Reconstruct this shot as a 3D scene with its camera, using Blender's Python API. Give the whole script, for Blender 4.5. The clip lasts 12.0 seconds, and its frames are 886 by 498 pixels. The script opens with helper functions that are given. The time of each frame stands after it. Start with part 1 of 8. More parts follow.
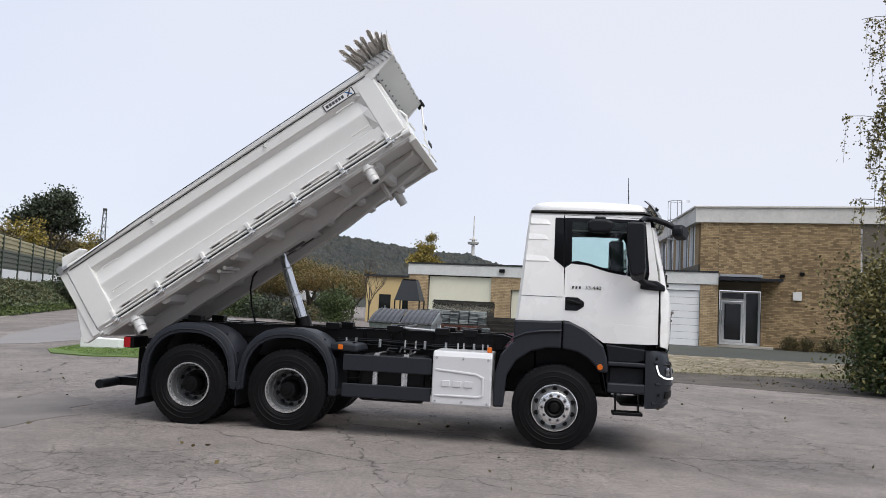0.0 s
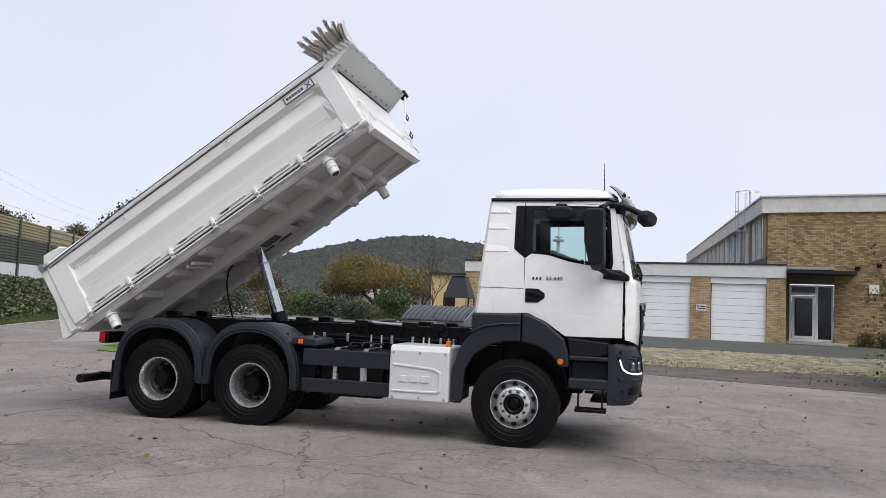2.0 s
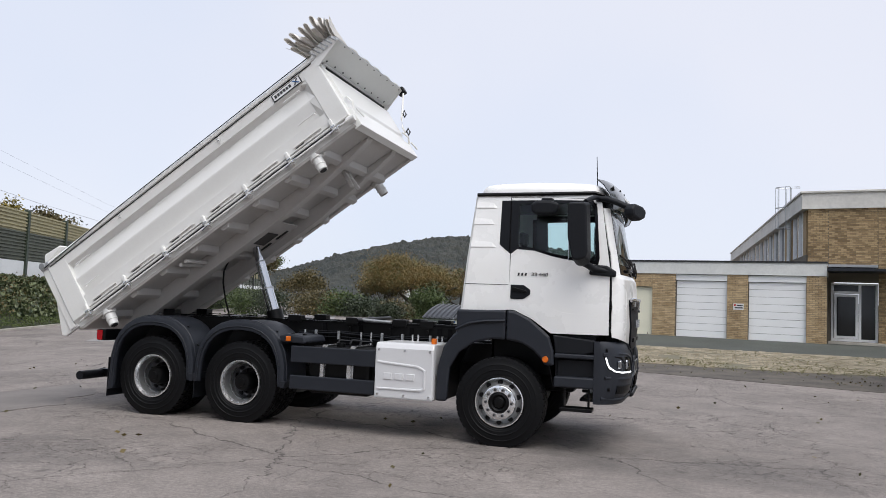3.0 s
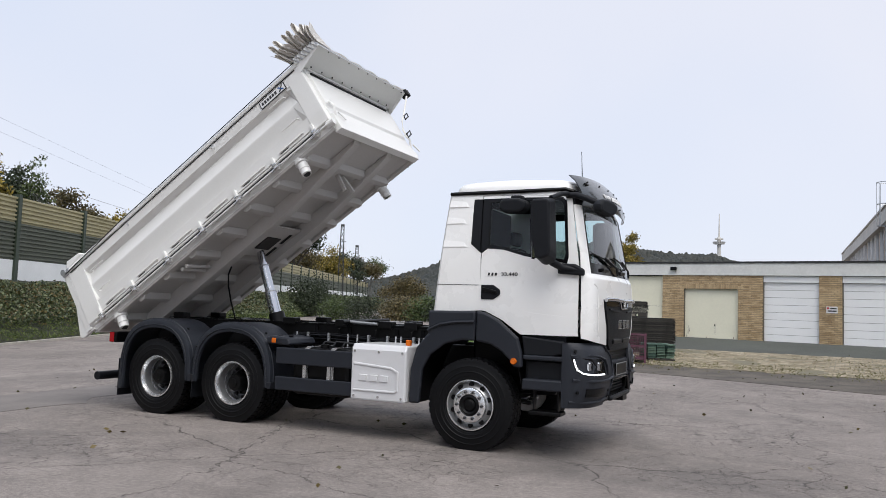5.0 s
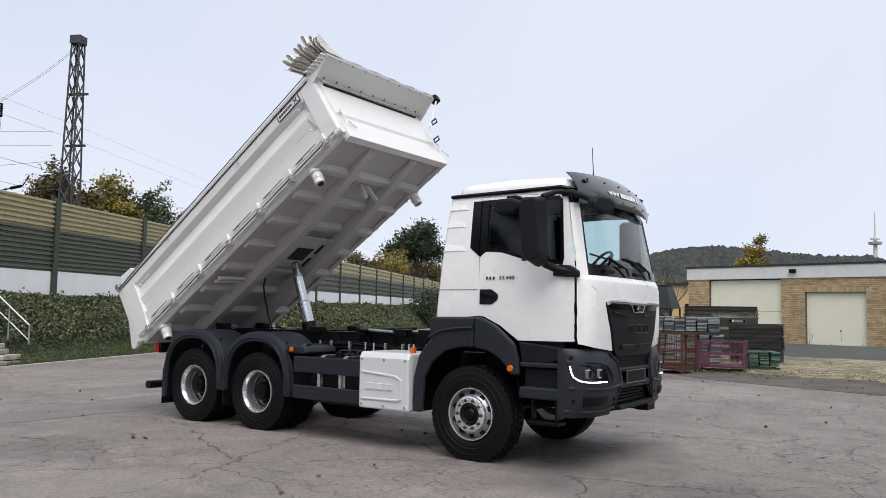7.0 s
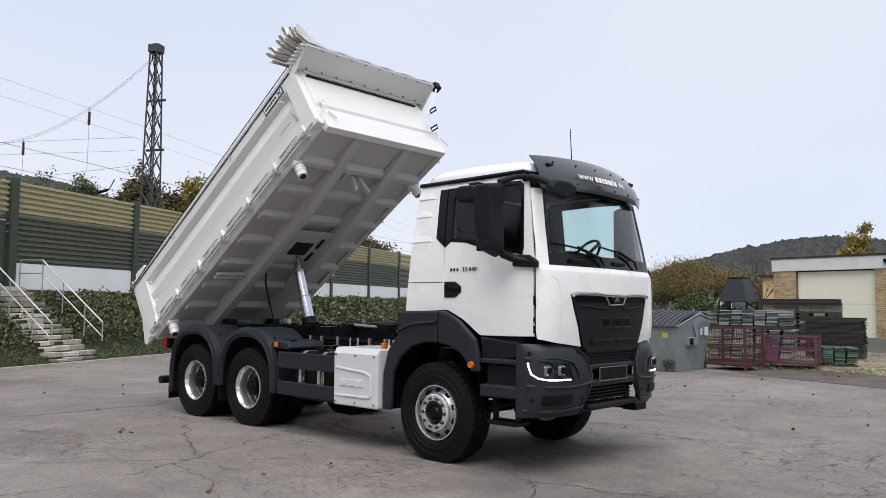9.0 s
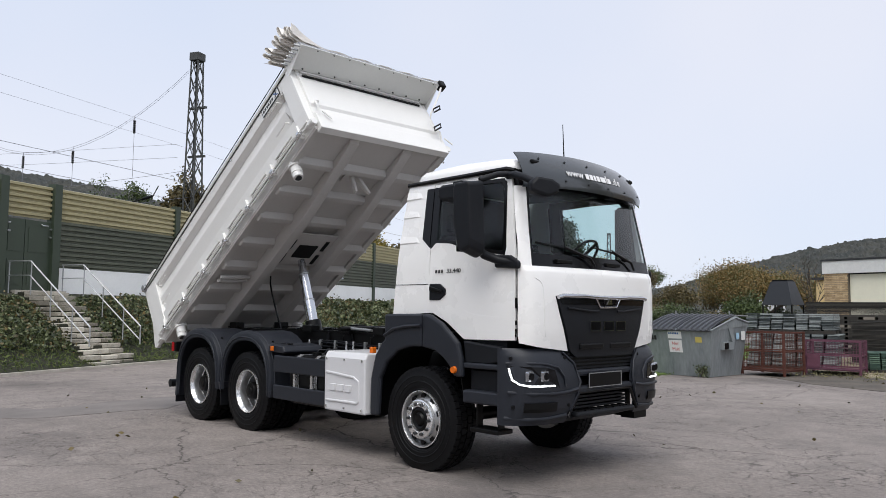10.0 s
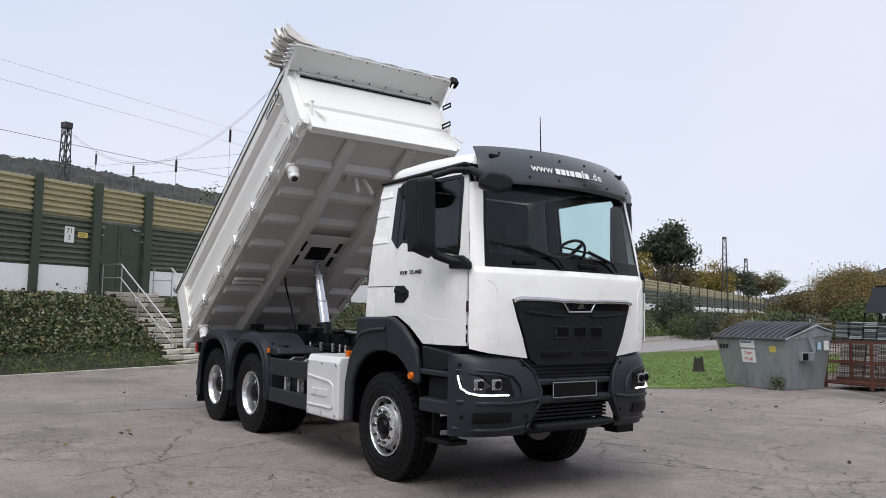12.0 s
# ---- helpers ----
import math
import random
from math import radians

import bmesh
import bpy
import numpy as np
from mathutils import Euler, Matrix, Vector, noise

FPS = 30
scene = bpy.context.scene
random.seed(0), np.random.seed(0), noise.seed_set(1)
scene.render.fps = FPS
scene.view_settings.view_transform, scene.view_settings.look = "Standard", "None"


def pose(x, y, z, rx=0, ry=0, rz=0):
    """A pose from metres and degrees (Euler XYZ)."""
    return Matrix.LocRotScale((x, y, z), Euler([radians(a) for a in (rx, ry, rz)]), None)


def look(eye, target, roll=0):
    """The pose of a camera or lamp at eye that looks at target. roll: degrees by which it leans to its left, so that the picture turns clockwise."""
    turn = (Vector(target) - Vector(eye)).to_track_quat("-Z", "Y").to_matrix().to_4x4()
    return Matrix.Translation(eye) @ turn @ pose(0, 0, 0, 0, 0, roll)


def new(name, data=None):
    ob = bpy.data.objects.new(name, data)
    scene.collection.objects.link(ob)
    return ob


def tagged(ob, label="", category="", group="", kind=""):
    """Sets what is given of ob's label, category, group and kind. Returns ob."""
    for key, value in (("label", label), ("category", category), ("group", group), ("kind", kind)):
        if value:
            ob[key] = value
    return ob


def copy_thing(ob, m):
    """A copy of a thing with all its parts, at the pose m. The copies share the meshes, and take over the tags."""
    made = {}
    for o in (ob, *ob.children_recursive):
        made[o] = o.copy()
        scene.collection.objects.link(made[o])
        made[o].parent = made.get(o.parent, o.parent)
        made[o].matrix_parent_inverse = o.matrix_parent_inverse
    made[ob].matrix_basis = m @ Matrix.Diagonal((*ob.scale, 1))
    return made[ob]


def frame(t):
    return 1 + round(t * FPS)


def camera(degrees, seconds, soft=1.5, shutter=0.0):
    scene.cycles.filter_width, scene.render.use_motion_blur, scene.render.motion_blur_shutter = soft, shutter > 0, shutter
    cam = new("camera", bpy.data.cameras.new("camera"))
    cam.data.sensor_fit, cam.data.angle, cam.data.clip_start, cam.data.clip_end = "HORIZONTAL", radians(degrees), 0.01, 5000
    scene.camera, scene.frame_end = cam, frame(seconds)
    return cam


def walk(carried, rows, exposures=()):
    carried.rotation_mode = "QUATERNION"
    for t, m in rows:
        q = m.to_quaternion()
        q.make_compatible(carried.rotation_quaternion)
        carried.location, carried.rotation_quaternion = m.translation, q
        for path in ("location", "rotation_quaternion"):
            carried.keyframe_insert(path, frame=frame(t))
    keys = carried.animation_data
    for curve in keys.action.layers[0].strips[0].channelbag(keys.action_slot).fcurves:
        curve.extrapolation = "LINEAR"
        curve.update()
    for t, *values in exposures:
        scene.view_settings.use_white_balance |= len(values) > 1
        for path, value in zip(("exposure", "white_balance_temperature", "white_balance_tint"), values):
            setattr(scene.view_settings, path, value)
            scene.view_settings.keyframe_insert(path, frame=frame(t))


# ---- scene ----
cam = camera(59.2, 12.0, soft=0.7)
METRES, EYE, TILT, LEAN, TURN = 9.831, 1.74, 0.0, 0.0, 0.0
ROWS = [
    (0.0, 0.0, 0.0, 0.0, -0.22, 4.38, -2.84),
    (0.5, 0.0475, 0.0023, -0.0, 1.56, 4.33, -2.75),
    (1.0, 0.0877, 0.0175, -0.0026, 3.19, 4.24, -2.63),
    (1.5, 0.1265, 0.0299, -0.0019, 4.7, 4.09, -2.49),
    (2.0, 0.1703, 0.0393, 0.0, 6.2, 4.0, -2.38),
    (2.5, 0.2079, 0.0534, -0.0019, 7.86, 3.95, -2.31),
    (3.0, 0.2469, 0.0639, -0.0017, 9.61, 3.91, -2.27),
    (5.0, 0.4114, 0.1143, -0.0021, 17.55, 4.08, -1.94),
    (5.5, 0.4458, 0.136, -0.0048, 19.92, 4.23, -1.72),
    (6.0, 0.4865, 0.1537, -0.0051, 22.42, 4.44, -1.51),
    (6.5, 0.5224, 0.1743, -0.0045, 24.9, 4.62, -1.23),
    (7.0, 0.553, 0.1984, -0.0039, 27.29, 4.63, -1.03),
    (9.0, 0.6665, 0.3147, -0.0041, 34.6, 4.22, -0.66),
    (9.5, 0.6875, 0.3468, -0.0057, 36.44, 4.31, -0.57),
    (10.0, 0.7097, 0.3813, -0.0046, 38.44, 4.48, -0.62),
    (10.5, 0.7417, 0.4156, -0.0047, 40.56, 4.59, -0.77),
    (11.0, 0.7608, 0.4482, -0.0065, 42.7, 4.62, -0.94),
    (11.5, 0.777, 0.4812, -0.0049, 44.77, 4.65, -1.09),
    (12.0, 0.7999, 0.5157, -0.0038, 46.75, 4.7, -1.2),
]
walk(cam, [(t, pose(0, 0, EYE, TILT, LEAN, TURN) @ pose(METRES * x, METRES * y, METRES * z, 90 + pitch, roll, yaw)) for t, x, y, z, yaw, pitch, roll in ROWS])

# ---- world, sun ----
SUN_EL, SUN_AZ = 60.0, 148.0      # degrees above the ground; clockwise from +y
world = bpy.data.worlds.new("overcast")
scene.world = world
world.use_nodes = True
wn, wl = world.node_tree.nodes, world.node_tree.links
wn.clear()
w_out = wn.new("ShaderNodeOutputWorld")
w_bg = wn.new("ShaderNodeBackground")
w_sky = wn.new("ShaderNodeTexSky")
w_sky.sky_type = "NISHITA"
w_sky.sun_disc = False
w_sky.sun_elevation, w_sky.sun_rotation = radians(SUN_EL), radians(SUN_AZ)
w_sky.air_density, w_sky.dust_density, w_sky.ozone_density = 1.0, 1.0, 1.0
w_noise = wn.new("ShaderNodeTexNoise")
w_noise.inputs["Scale"].default_value = 1.2
w_noise.inputs["Detail"].default_value = 4.0
w_noise.inputs["Roughness"].default_value = 0.45
w_ramp = wn.new("ShaderNodeValToRGB")
w_ramp.color_ramp.elements[0].position, w_ramp.color_ramp.elements[0].color = 0.35, (7.2, 8.0, 9.7, 1)
w_ramp.color_ramp.elements[1].position, w_ramp.color_ramp.elements[1].color = 0.65, (8.65, 8.85, 9.85, 1)
w_mix = wn.new("ShaderNodeMix")
w_mix.data_type = "RGBA"
w_mix.inputs[0].default_value = 0.86
wl.new(w_noise.outputs["Fac"], w_ramp.inputs[0])
wl.new(w_sky.outputs[0], w_mix.inputs[6])
wl.new(w_ramp.outputs[0], w_mix.inputs[7])
wl.new(w_mix.outputs[2], w_bg.inputs[0])
w_bg.inputs[1].default_value = 0.104
wl.new(w_bg.outputs[0], w_out.inputs[0])
sun = new("sun", bpy.data.lights.new("sun", "SUN"))
sun.data.energy, sun.data.angle, sun.data.color = 2.7, radians(50), (1.0, 0.97, 0.93)
sun.matrix_world = look((0, 0, 0), (-math.sin(radians(SUN_AZ)) * math.cos(radians(SUN_EL)), -math.cos(radians(SUN_AZ)) * math.cos(radians(SUN_EL)), -math.sin(radians(SUN_EL))))

# ---- materials ----


def mat(name, col, rough=0.6, metal=0.0, var=0.12, scale=6.0, fine=60.0, bump=0.0, col2=None, coat=0.0, spec=0.5, rnd=0.0, island=0.0, stretch=(1, 1, 1)):
    """A surface with stains at a coarse scale and grain at a fine one."""
    m = bpy.data.materials.new(name)
    m.use_nodes = True
    n, l = m.node_tree.nodes, m.node_tree.links
    b = n["Principled BSDF"]
    b.inputs["Roughness"].default_value = rough
    b.inputs["Metallic"].default_value = metal
    b.inputs["Coat Weight"].default_value = coat
    b.inputs["Coat Roughness"].default_value = 0.08
    b.inputs["Specular IOR Level"].default_value = spec
    tc = n.new("ShaderNodeTexCoord")
    mp = n.new("ShaderNodeMapping")
    mp.inputs["Scale"].default_value = stretch
    l.new(tc.outputs["Object"], mp.inputs[0])
    n1, n2 = n.new("ShaderNodeTexNoise"), n.new("ShaderNodeTexNoise")
    n1.inputs["Scale"].default_value, n1.inputs["Detail"].default_value, n1.inputs["Roughness"].default_value = scale, 6, 0.6
    n2.inputs["Scale"].default_value, n2.inputs["Detail"].default_value, n2.inputs["Roughness"].default_value = fine, 4, 0.6
    l.new(mp.outputs[0], n1.inputs["Vector"])
    l.new(mp.outputs[0], n2.inputs["Vector"])
    add = n.new("ShaderNodeMath")
    add.operation = "MULTIPLY_ADD"
    add.inputs[1].default_value = 0.6
    l.new(n1.outputs["Fac"], add.inputs[0])
    half = n.new("ShaderNodeMath")
    half.operation = "MULTIPLY"
    half.inputs[1].default_value = 0.4
    l.new(n2.outputs["Fac"], half.inputs[0])
    l.new(half.outputs[0], add.inputs[2])
    src = add.outputs[0]
    if rnd or island:
        if rnd:
            info = n.new("ShaderNodeObjectInfo").outputs["Random"]
        else:
            info = n.new("ShaderNodeNewGeometry").outputs["Random Per Island"]
        ma = n.new("ShaderNodeMath")
        ma.operation = "MULTIPLY_ADD"
        ma.inputs[1].default_value = rnd or island
        l.new(info, ma.inputs[0])
        l.new(src, ma.inputs[2])
        sb = n.new("ShaderNodeMath")
        sb.operation = "SUBTRACT"
        sb.inputs[1].default_value = (rnd or island) / 2
        l.new(ma.outputs[0], sb.inputs[0])
        src = sb.outputs[0]
    rp = n.new("ShaderNodeValToRGB")
    rp.color_ramp.elements[0].position, rp.color_ramp.elements[1].position = 0.3, 0.7
    c2 = col2 or tuple(min(1, c * (1 + var)) for c in col)
    c1 = col if col2 else tuple(c * (1 - var) for c in col)
    rp.color_ramp.elements[0].color, rp.color_ramp.elements[1].color = (*c1, 1), (*c2, 1)
    l.new(src, rp.inputs[0])
    l.new(rp.outputs[0], b.inputs["Base Color"])
    rr = n.new("ShaderNodeMapRange")
    rr.inputs[3].default_value, rr.inputs[4].default_value = max(0, rough - 0.08), min(1, rough + 0.08)
    l.new(n1.outputs["Fac"], rr.inputs[0])
    l.new(rr.outputs[0], b.inputs["Roughness"])
    if bump:
        bp = n.new("ShaderNodeBump")
        bp.inputs["Strength"].default_value = bump
        bp.inputs["Distance"].default_value = 0.01
        l.new(n2.outputs["Fac"], bp.inputs["Height"])
        l.new(bp.outputs[0], b.inputs["Normal"])
    return m


def asphalt_material():
    """Worn asphalt: aggregate, mottling, crazing in patches, long cracks, old stains."""
    m = bpy.data.materials.new("worn_asphalt")
    m.use_nodes = True
    n, l = m.node_tree.nodes, m.node_tree.links
    b = n["Principled BSDF"]
    b.inputs["Specular IOR Level"].default_value = 0.35
    tc = n.new("ShaderNodeTexCoord")

    def tex(scale, detail, rough=0.6, off=0.0):
        t = n.new("ShaderNodeTexNoise")
        t.inputs["Scale"].default_value, t.inputs["Detail"].default_value, t.inputs["Roughness"].default_value = scale, detail, rough
        o = n.new("ShaderNodeVectorMath")
        o.inputs[1].default_value = (off, off * 1.7, 0)
        l.new(tc.outputs["Object"], o.inputs[0])
        l.new(o.outputs[0], t.inputs["Vector"])
        return t.outputs["Fac"]

    def math2(op, a, bb, c=None):
        q = n.new("ShaderNodeMath")
        q.operation = op
        for k, v in enumerate((a, bb, c)):
            if v is None:
                continue
            if isinstance(v, (int, float)):
                q.inputs[k].default_value = v
            else:
                l.new(v, q.inputs[k])
        return q.outputs[0]

    def ranged(v, lo, hi, a, bb):
        q = n.new("ShaderNodeMapRange")
        for k, x in enumerate((lo, hi, a, bb)):
            q.inputs[k + 1].default_value = x
        l.new(v, q.inputs[0])
        return q.outputs[0]

    def mix(f, a, colour):
        q = n.new("ShaderNodeMix")
        q.data_type = "RGBA"
        l.new(f, q.inputs[0])
        l.new(a, q.inputs[6])
        q.inputs[7].default_value = (*colour, 1)
        return q.outputs[2]

    grain = tex(95, 3, 0.8)
    mid = tex(22, 5, 0.7, 3)
    mott = tex(2.2, 7, 0.68, 9)
    tone = tex(0.22, 5, 0.6, 21)
    v = math2("MULTIPLY_ADD", grain, 0.52, math2("MULTIPLY_ADD", mid, 0.30, math2("MULTIPLY_ADD", mott, 0.22, math2("MULTIPLY", tone, 0.22))))
    rp = n.new("ShaderNodeValToRGB")
    e = rp.color_ramp.elements
    e[0].position, e[0].color = 0.46, (0.066, 0.058, 0.0525, 1)
    e[1].position, e[1].color = 0.80, (0.405, 0.356, 0.325, 1)
    k = e.new(0.625)
    k.color = (0.20, 0.1755, 0.1615, 1)
    l.new(v, rp.inputs[0])
    col = rp.outputs[0]
    warp = n.new("ShaderNodeTexNoise")
    warp.inputs["Scale"].default_value, warp.inputs["Detail"].default_value, warp.inputs["Roughness"].default_value = 1.6, 8, 0.62
    l.new(tc.outputs["Object"], warp.inputs["Vector"])
    mv = n.new("ShaderNodeVectorMath")
    mv.operation = "MULTIPLY_ADD"
    mv.inputs[1].default_value = (0.75, 0.75, 0.0)
    l.new(warp.outputs["Color"], mv.inputs[0])
    l.new(tc.outputs["Object"], mv.inputs[2])
    hgt = mid
    for sc, width, lo, hi, off in ((4.6, 0.022, 0.50, 0.60, 11.0), (1.5, 0.008, 0.47, 0.58, 31.0), (0.34, 0.0034, 0.36, 0.48, 43.0)):
        vor = n.new("ShaderNodeTexVoronoi")
        vor.feature = "DISTANCE_TO_EDGE"
        vor.inputs["Scale"].default_value = sc
        l.new(mv.outputs[0], vor.inputs["Vector"])
        edge = ranged(vor.outputs["Distance"], width * 0.2, width, 1.0, 0.0)
        fac = math2("MULTIPLY", edge, ranged(tex(0.34, 3, 0.5, off), lo, hi, 0.0, 0.75))
        col = mix(fac, col, (0.02, 0.018, 0.017))
        hgt = math2("MULTIPLY_ADD", fac, -2.0, hgt)
    col = mix(ranged(tex(0.17, 8, 0.68, 5), 0.54, 0.66, 0.0, 0.55), col, (0.075, 0.069, 0.067))
    col = mix(ranged(tex(1.4, 6, 0.6, 77), 0.66, 0.72, 0.0, 0.7), col, (0.05, 0.047, 0.046))
    l.new(col, b.inputs["Base Color"])
    l.new(ranged(mott, 0.3, 0.7, 0.78, 0.98), b.inputs["Roughness"])
    bp = n.new("ShaderNodeBump")
    bp.inputs["Strength"].default_value, bp.inputs["Distance"].default_value = 0.6, 0.012
    l.new(math2("MULTIPLY_ADD", grain, 0.6, hgt), bp.inputs["Height"])
    l.new(bp.outputs[0], b.inputs["Normal"])
    return m


def glass(name, tint, rough=0.02):
    m = bpy.data.materials.new(name)
    m.use_nodes = True
    n, l = m.node_tree.nodes, m.node_tree.links
    n.clear()
    out = n.new("ShaderNodeOutputMaterial")
    tr, gl, mx, lw = n.new("ShaderNodeBsdfTransparent"), n.new("ShaderNodeBsdfGlossy"), n.new("ShaderNodeMixShader"), n.new("ShaderNodeLayerWeight")
    lw.inputs[0].default_value = 0.5
    pw, fr = n.new("ShaderNodeMath"), n.new("ShaderNodeMapRange")
    pw.operation = "POWER"
    pw.inputs[1].default_value = 4.0
    l.new(lw.outputs["Facing"], pw.inputs[0])
    l.new(pw.outputs[0], fr.inputs[0])
    fr.inputs[3].default_value = 0.035
    tr.inputs[0].default_value = (*tint, 1)
    gl.inputs["Roughness"].default_value = rough
    l.new(fr.outputs[0], mx.inputs[0])
    l.new(tr.outputs[0], mx.inputs[1])
    l.new(gl.outputs[0], mx.inputs[2])
    l.new(mx.outputs[0], out.inputs[0])
    return m


def emit(name, col, strength):
    m = bpy.data.materials.new(name)
    m.use_nodes = True
    b = m.node_tree.nodes["Principled BSDF"]
    b.inputs["Base Color"].default_value = (*col, 1)
    b.inputs["Emission Color"].default_value = (*col, 1)
    b.inputs["Emission Strength"].default_value = strength
    return m


ASPHALT = asphalt_material()
DISH = mat("dull_steel_dish", (0.42, 0.425, 0.435), 0.33, 0.8, var=0.15, scale=8)
FLANGE = mat("bright_wheel_alloy", (0.86, 0.87, 0.88), 0.24, 0.85, var=0.05, scale=5, fine=50)
DISC = mat("dark_wheel_disc", (0.035, 0.036, 0.038), 0.5, 0.2, var=0.2, scale=6)
DISC_R = mat("grey_wheel_disc", (0.16, 0.163, 0.17), 0.4, 0.6, var=0.2, scale=6)
DISC_F = mat("grey_wheel_dish", (0.40, 0.405, 0.41), 0.30, 0.8, var=0.15, scale=8)
ROAD = mat("road_asphalt", (0.235, 0.222, 0.215), 0.85, var=0.14, scale=0.5, fine=120, bump=0.3)
STRIP = mat("dirty_worn_asphalt", (0.022, 0.019, 0.017), 0.92, scale=1.1, fine=14, bump=1.0, col2=(0.15, 0.128, 0.105))
APRON = mat("dark_apron_asphalt", (0.062, 0.066, 0.056), 0.9, var=0.35, scale=0.4, fine=100, bump=0.3)
SETTS = mat("mossy_paver_joints", (0.11, 0.10, 0.06), 0.95, scale=0.5, fine=18, bump=0.8, col2=(0.20, 0.18, 0.13))
PAVER = mat("worn_concrete_paver", (0.21, 0.175, 0.115), 0.92, scale=0.35, fine=20, bump=0.5, island=0.3, col2=(0.42, 0.36, 0.265))
MOSS = mat("mossy_gravel", (0.09, 0.095, 0.03), 0.95, scale=0.8, fine=24, bump=0.8, col2=(0.26, 0.235, 0.13))
GRASS = mat("short_grass", (0.065, 0.11, 0.022), 0.9, scale=0.6, fine=30, bump=0.8, col2=(0.155, 0.23, 0.05), island=0.35)
BANK_G = mat("rough_bank_grass", (0.036, 0.060, 0.016), 0.9, scale=0.6, fine=30, col2=(0.12, 0.15, 0.042), island=0.45)
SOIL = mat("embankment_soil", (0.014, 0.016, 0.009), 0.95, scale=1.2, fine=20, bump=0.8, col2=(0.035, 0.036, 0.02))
IVY = mat("ivy_leaf", (0.026, 0.042, 0.016), 0.5, col2=(0.15, 0.175, 0.080), scale=0.5, fine=3, island=0.5)
LEAF_G = mat("green_leaf", (0.03, 0.05, 0.012), 0.6, col2=(0.075, 0.105, 0.025), scale=0.5, fine=3, island=0.5)
LEAF_D = mat("dark_green_leaf", (0.012, 0.020, 0.009), 0.6, col2=(0.04, 0.055, 0.022), scale=0.5, fine=3, island=0.5)
LEAF_Y = mat("yellowing_leaf", (0.10, 0.085, 0.014), 0.6, col2=(0.30, 0.22, 0.03), scale=0.5, fine=3, island=0.6)
LEAF_O = mat("orange_autumn_leaf", (0.075, 0.085, 0.024), 0.6, col2=(0.25, 0.15, 0.045), scale=0.35, fine=3, island=0.5)
LEAF_B = mat("brownish_leaf", (0.05, 0.046, 0.018), 0.6, col2=(0.13, 0.095, 0.03), scale=0.4, fine=3, island=0.5)
LEAF_YG = mat("yellow_green_leaf", (0.042, 0.045, 0.012), 0.6, col2=(0.17, 0.145, 0.04), scale=0.5, fine=3, island=0.6)
BARK = mat("bark", (0.06, 0.05, 0.04), 0.9, var=0.3, scale=4, fine=30, bump=0.6)
BIRCH = mat("birch_bark", (0.32, 0.31, 0.29), 0.8, var=0.35, scale=4, fine=18, bump=0.3)
# woods pulled towards blue: the haze of distance is in the colour
HILL = mat("hazy_wooded_hill", (0.010, 0.017, 0.019), 0.95, col2=(0.056, 0.054, 0.042), scale=0.06, fine=0.45, bump=0.0)
PAN_L = mat("tan_barrier_panel", (0.37, 0.33, 0.19), 0.6, var=0.18, scale=0.6, fine=9, stretch=(1, 1, 6))
PAN_D = mat("dark_green_barrier_panel", (0.088, 0.098, 0.070), 0.55, var=0.2, scale=0.6, fine=9, stretch=(1, 1, 6))
POST_G = mat("green_steel_post", (0.035, 0.05, 0.032), 0.5, var=0.15, scale=2, fine=30)
WHITE_WALL = mat("white_plinth_concrete", (0.84, 0.85, 0.84), 0.85, var=0.08, scale=0.7, fine=14, bump=0.2)
CONC = mat("weathered_concrete", (0.42, 0.39, 0.34), 0.9, var=0.3, scale=2.0, fine=25, bump=0.5)
GALV = mat("galvanised_steel", (0.45, 0.46, 0.47), 0.42, 0.8, var=0.12, scale=5, fine=40)
BRICK = mat("yellow_brick", (0.30, 0.205, 0.11), 0.9, col2=(0.60, 0.45, 0.27), scale=1.5, fine=30, bump=0.4, island=0.25)
BRICK_D = mat("brown_yellow_brick", (0.19, 0.128, 0.066), 0.9, col2=(0.44, 0.318, 0.175), scale=0.5, fine=30, bump=0.4, island=0.4)
MORTAR = mat("mortar", (0.14, 0.12, 0.092), 0.95, var=0.12, scale=3, fine=60, bump=0.3)
FASCIA = mat("painted_fascia", (0.66, 0.66, 0.635), 0.8, var=0.14, scale=0.9, fine=9)
FASCIA_G = mat("concrete_fascia", (0.62, 0.60, 0.56), 0.85, var=0.16, scale=0.7, fine=7)
ROOF_EDGE = mat("black_roof_felt", (0.025, 0.026, 0.028), 0.8, var=0.2, scale=2, fine=30)
GATE_W = mat("white_garage_panel", (0.86, 0.86, 0.85), 0.5, var=0.04, scale=1.0, fine=20)
GATE_C = mat("cream_garage_panel", (0.80, 0.77, 0.61), 0.55, var=0.05, scale=1.0, fine=12)
FRAME_W = mat("white_window_frame", (0.84, 0.84, 0.84), 0.45, var=0.04)
DARKGLASS = mat("dark_window_glass", (0.012, 0.014, 0.014), 0.06, var=0.2, scale=1.0, spec=0.4)
DARK_IN = mat("dark_recess", (0.03, 0.03, 0.03), 0.9)
PAINT = mat("white_truck_paint", (0.88, 0.875, 0.855), 0.28, var=0.015, scale=1.5, fine=40, coat=0.5)
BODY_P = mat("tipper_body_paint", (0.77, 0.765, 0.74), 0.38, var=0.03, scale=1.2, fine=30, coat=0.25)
# body paint darkened for the underside; its shade is in the colour
SHADED_P = mat("shaded_body_paint", (0.50, 0.483, 0.46), 0.5, var=0.06, scale=1.5, fine=25)
SHIELD_P = mat("grey_white_shield", (0.68, 0.69, 0.665), 0.45, var=0.04, scale=1.5, fine=25)
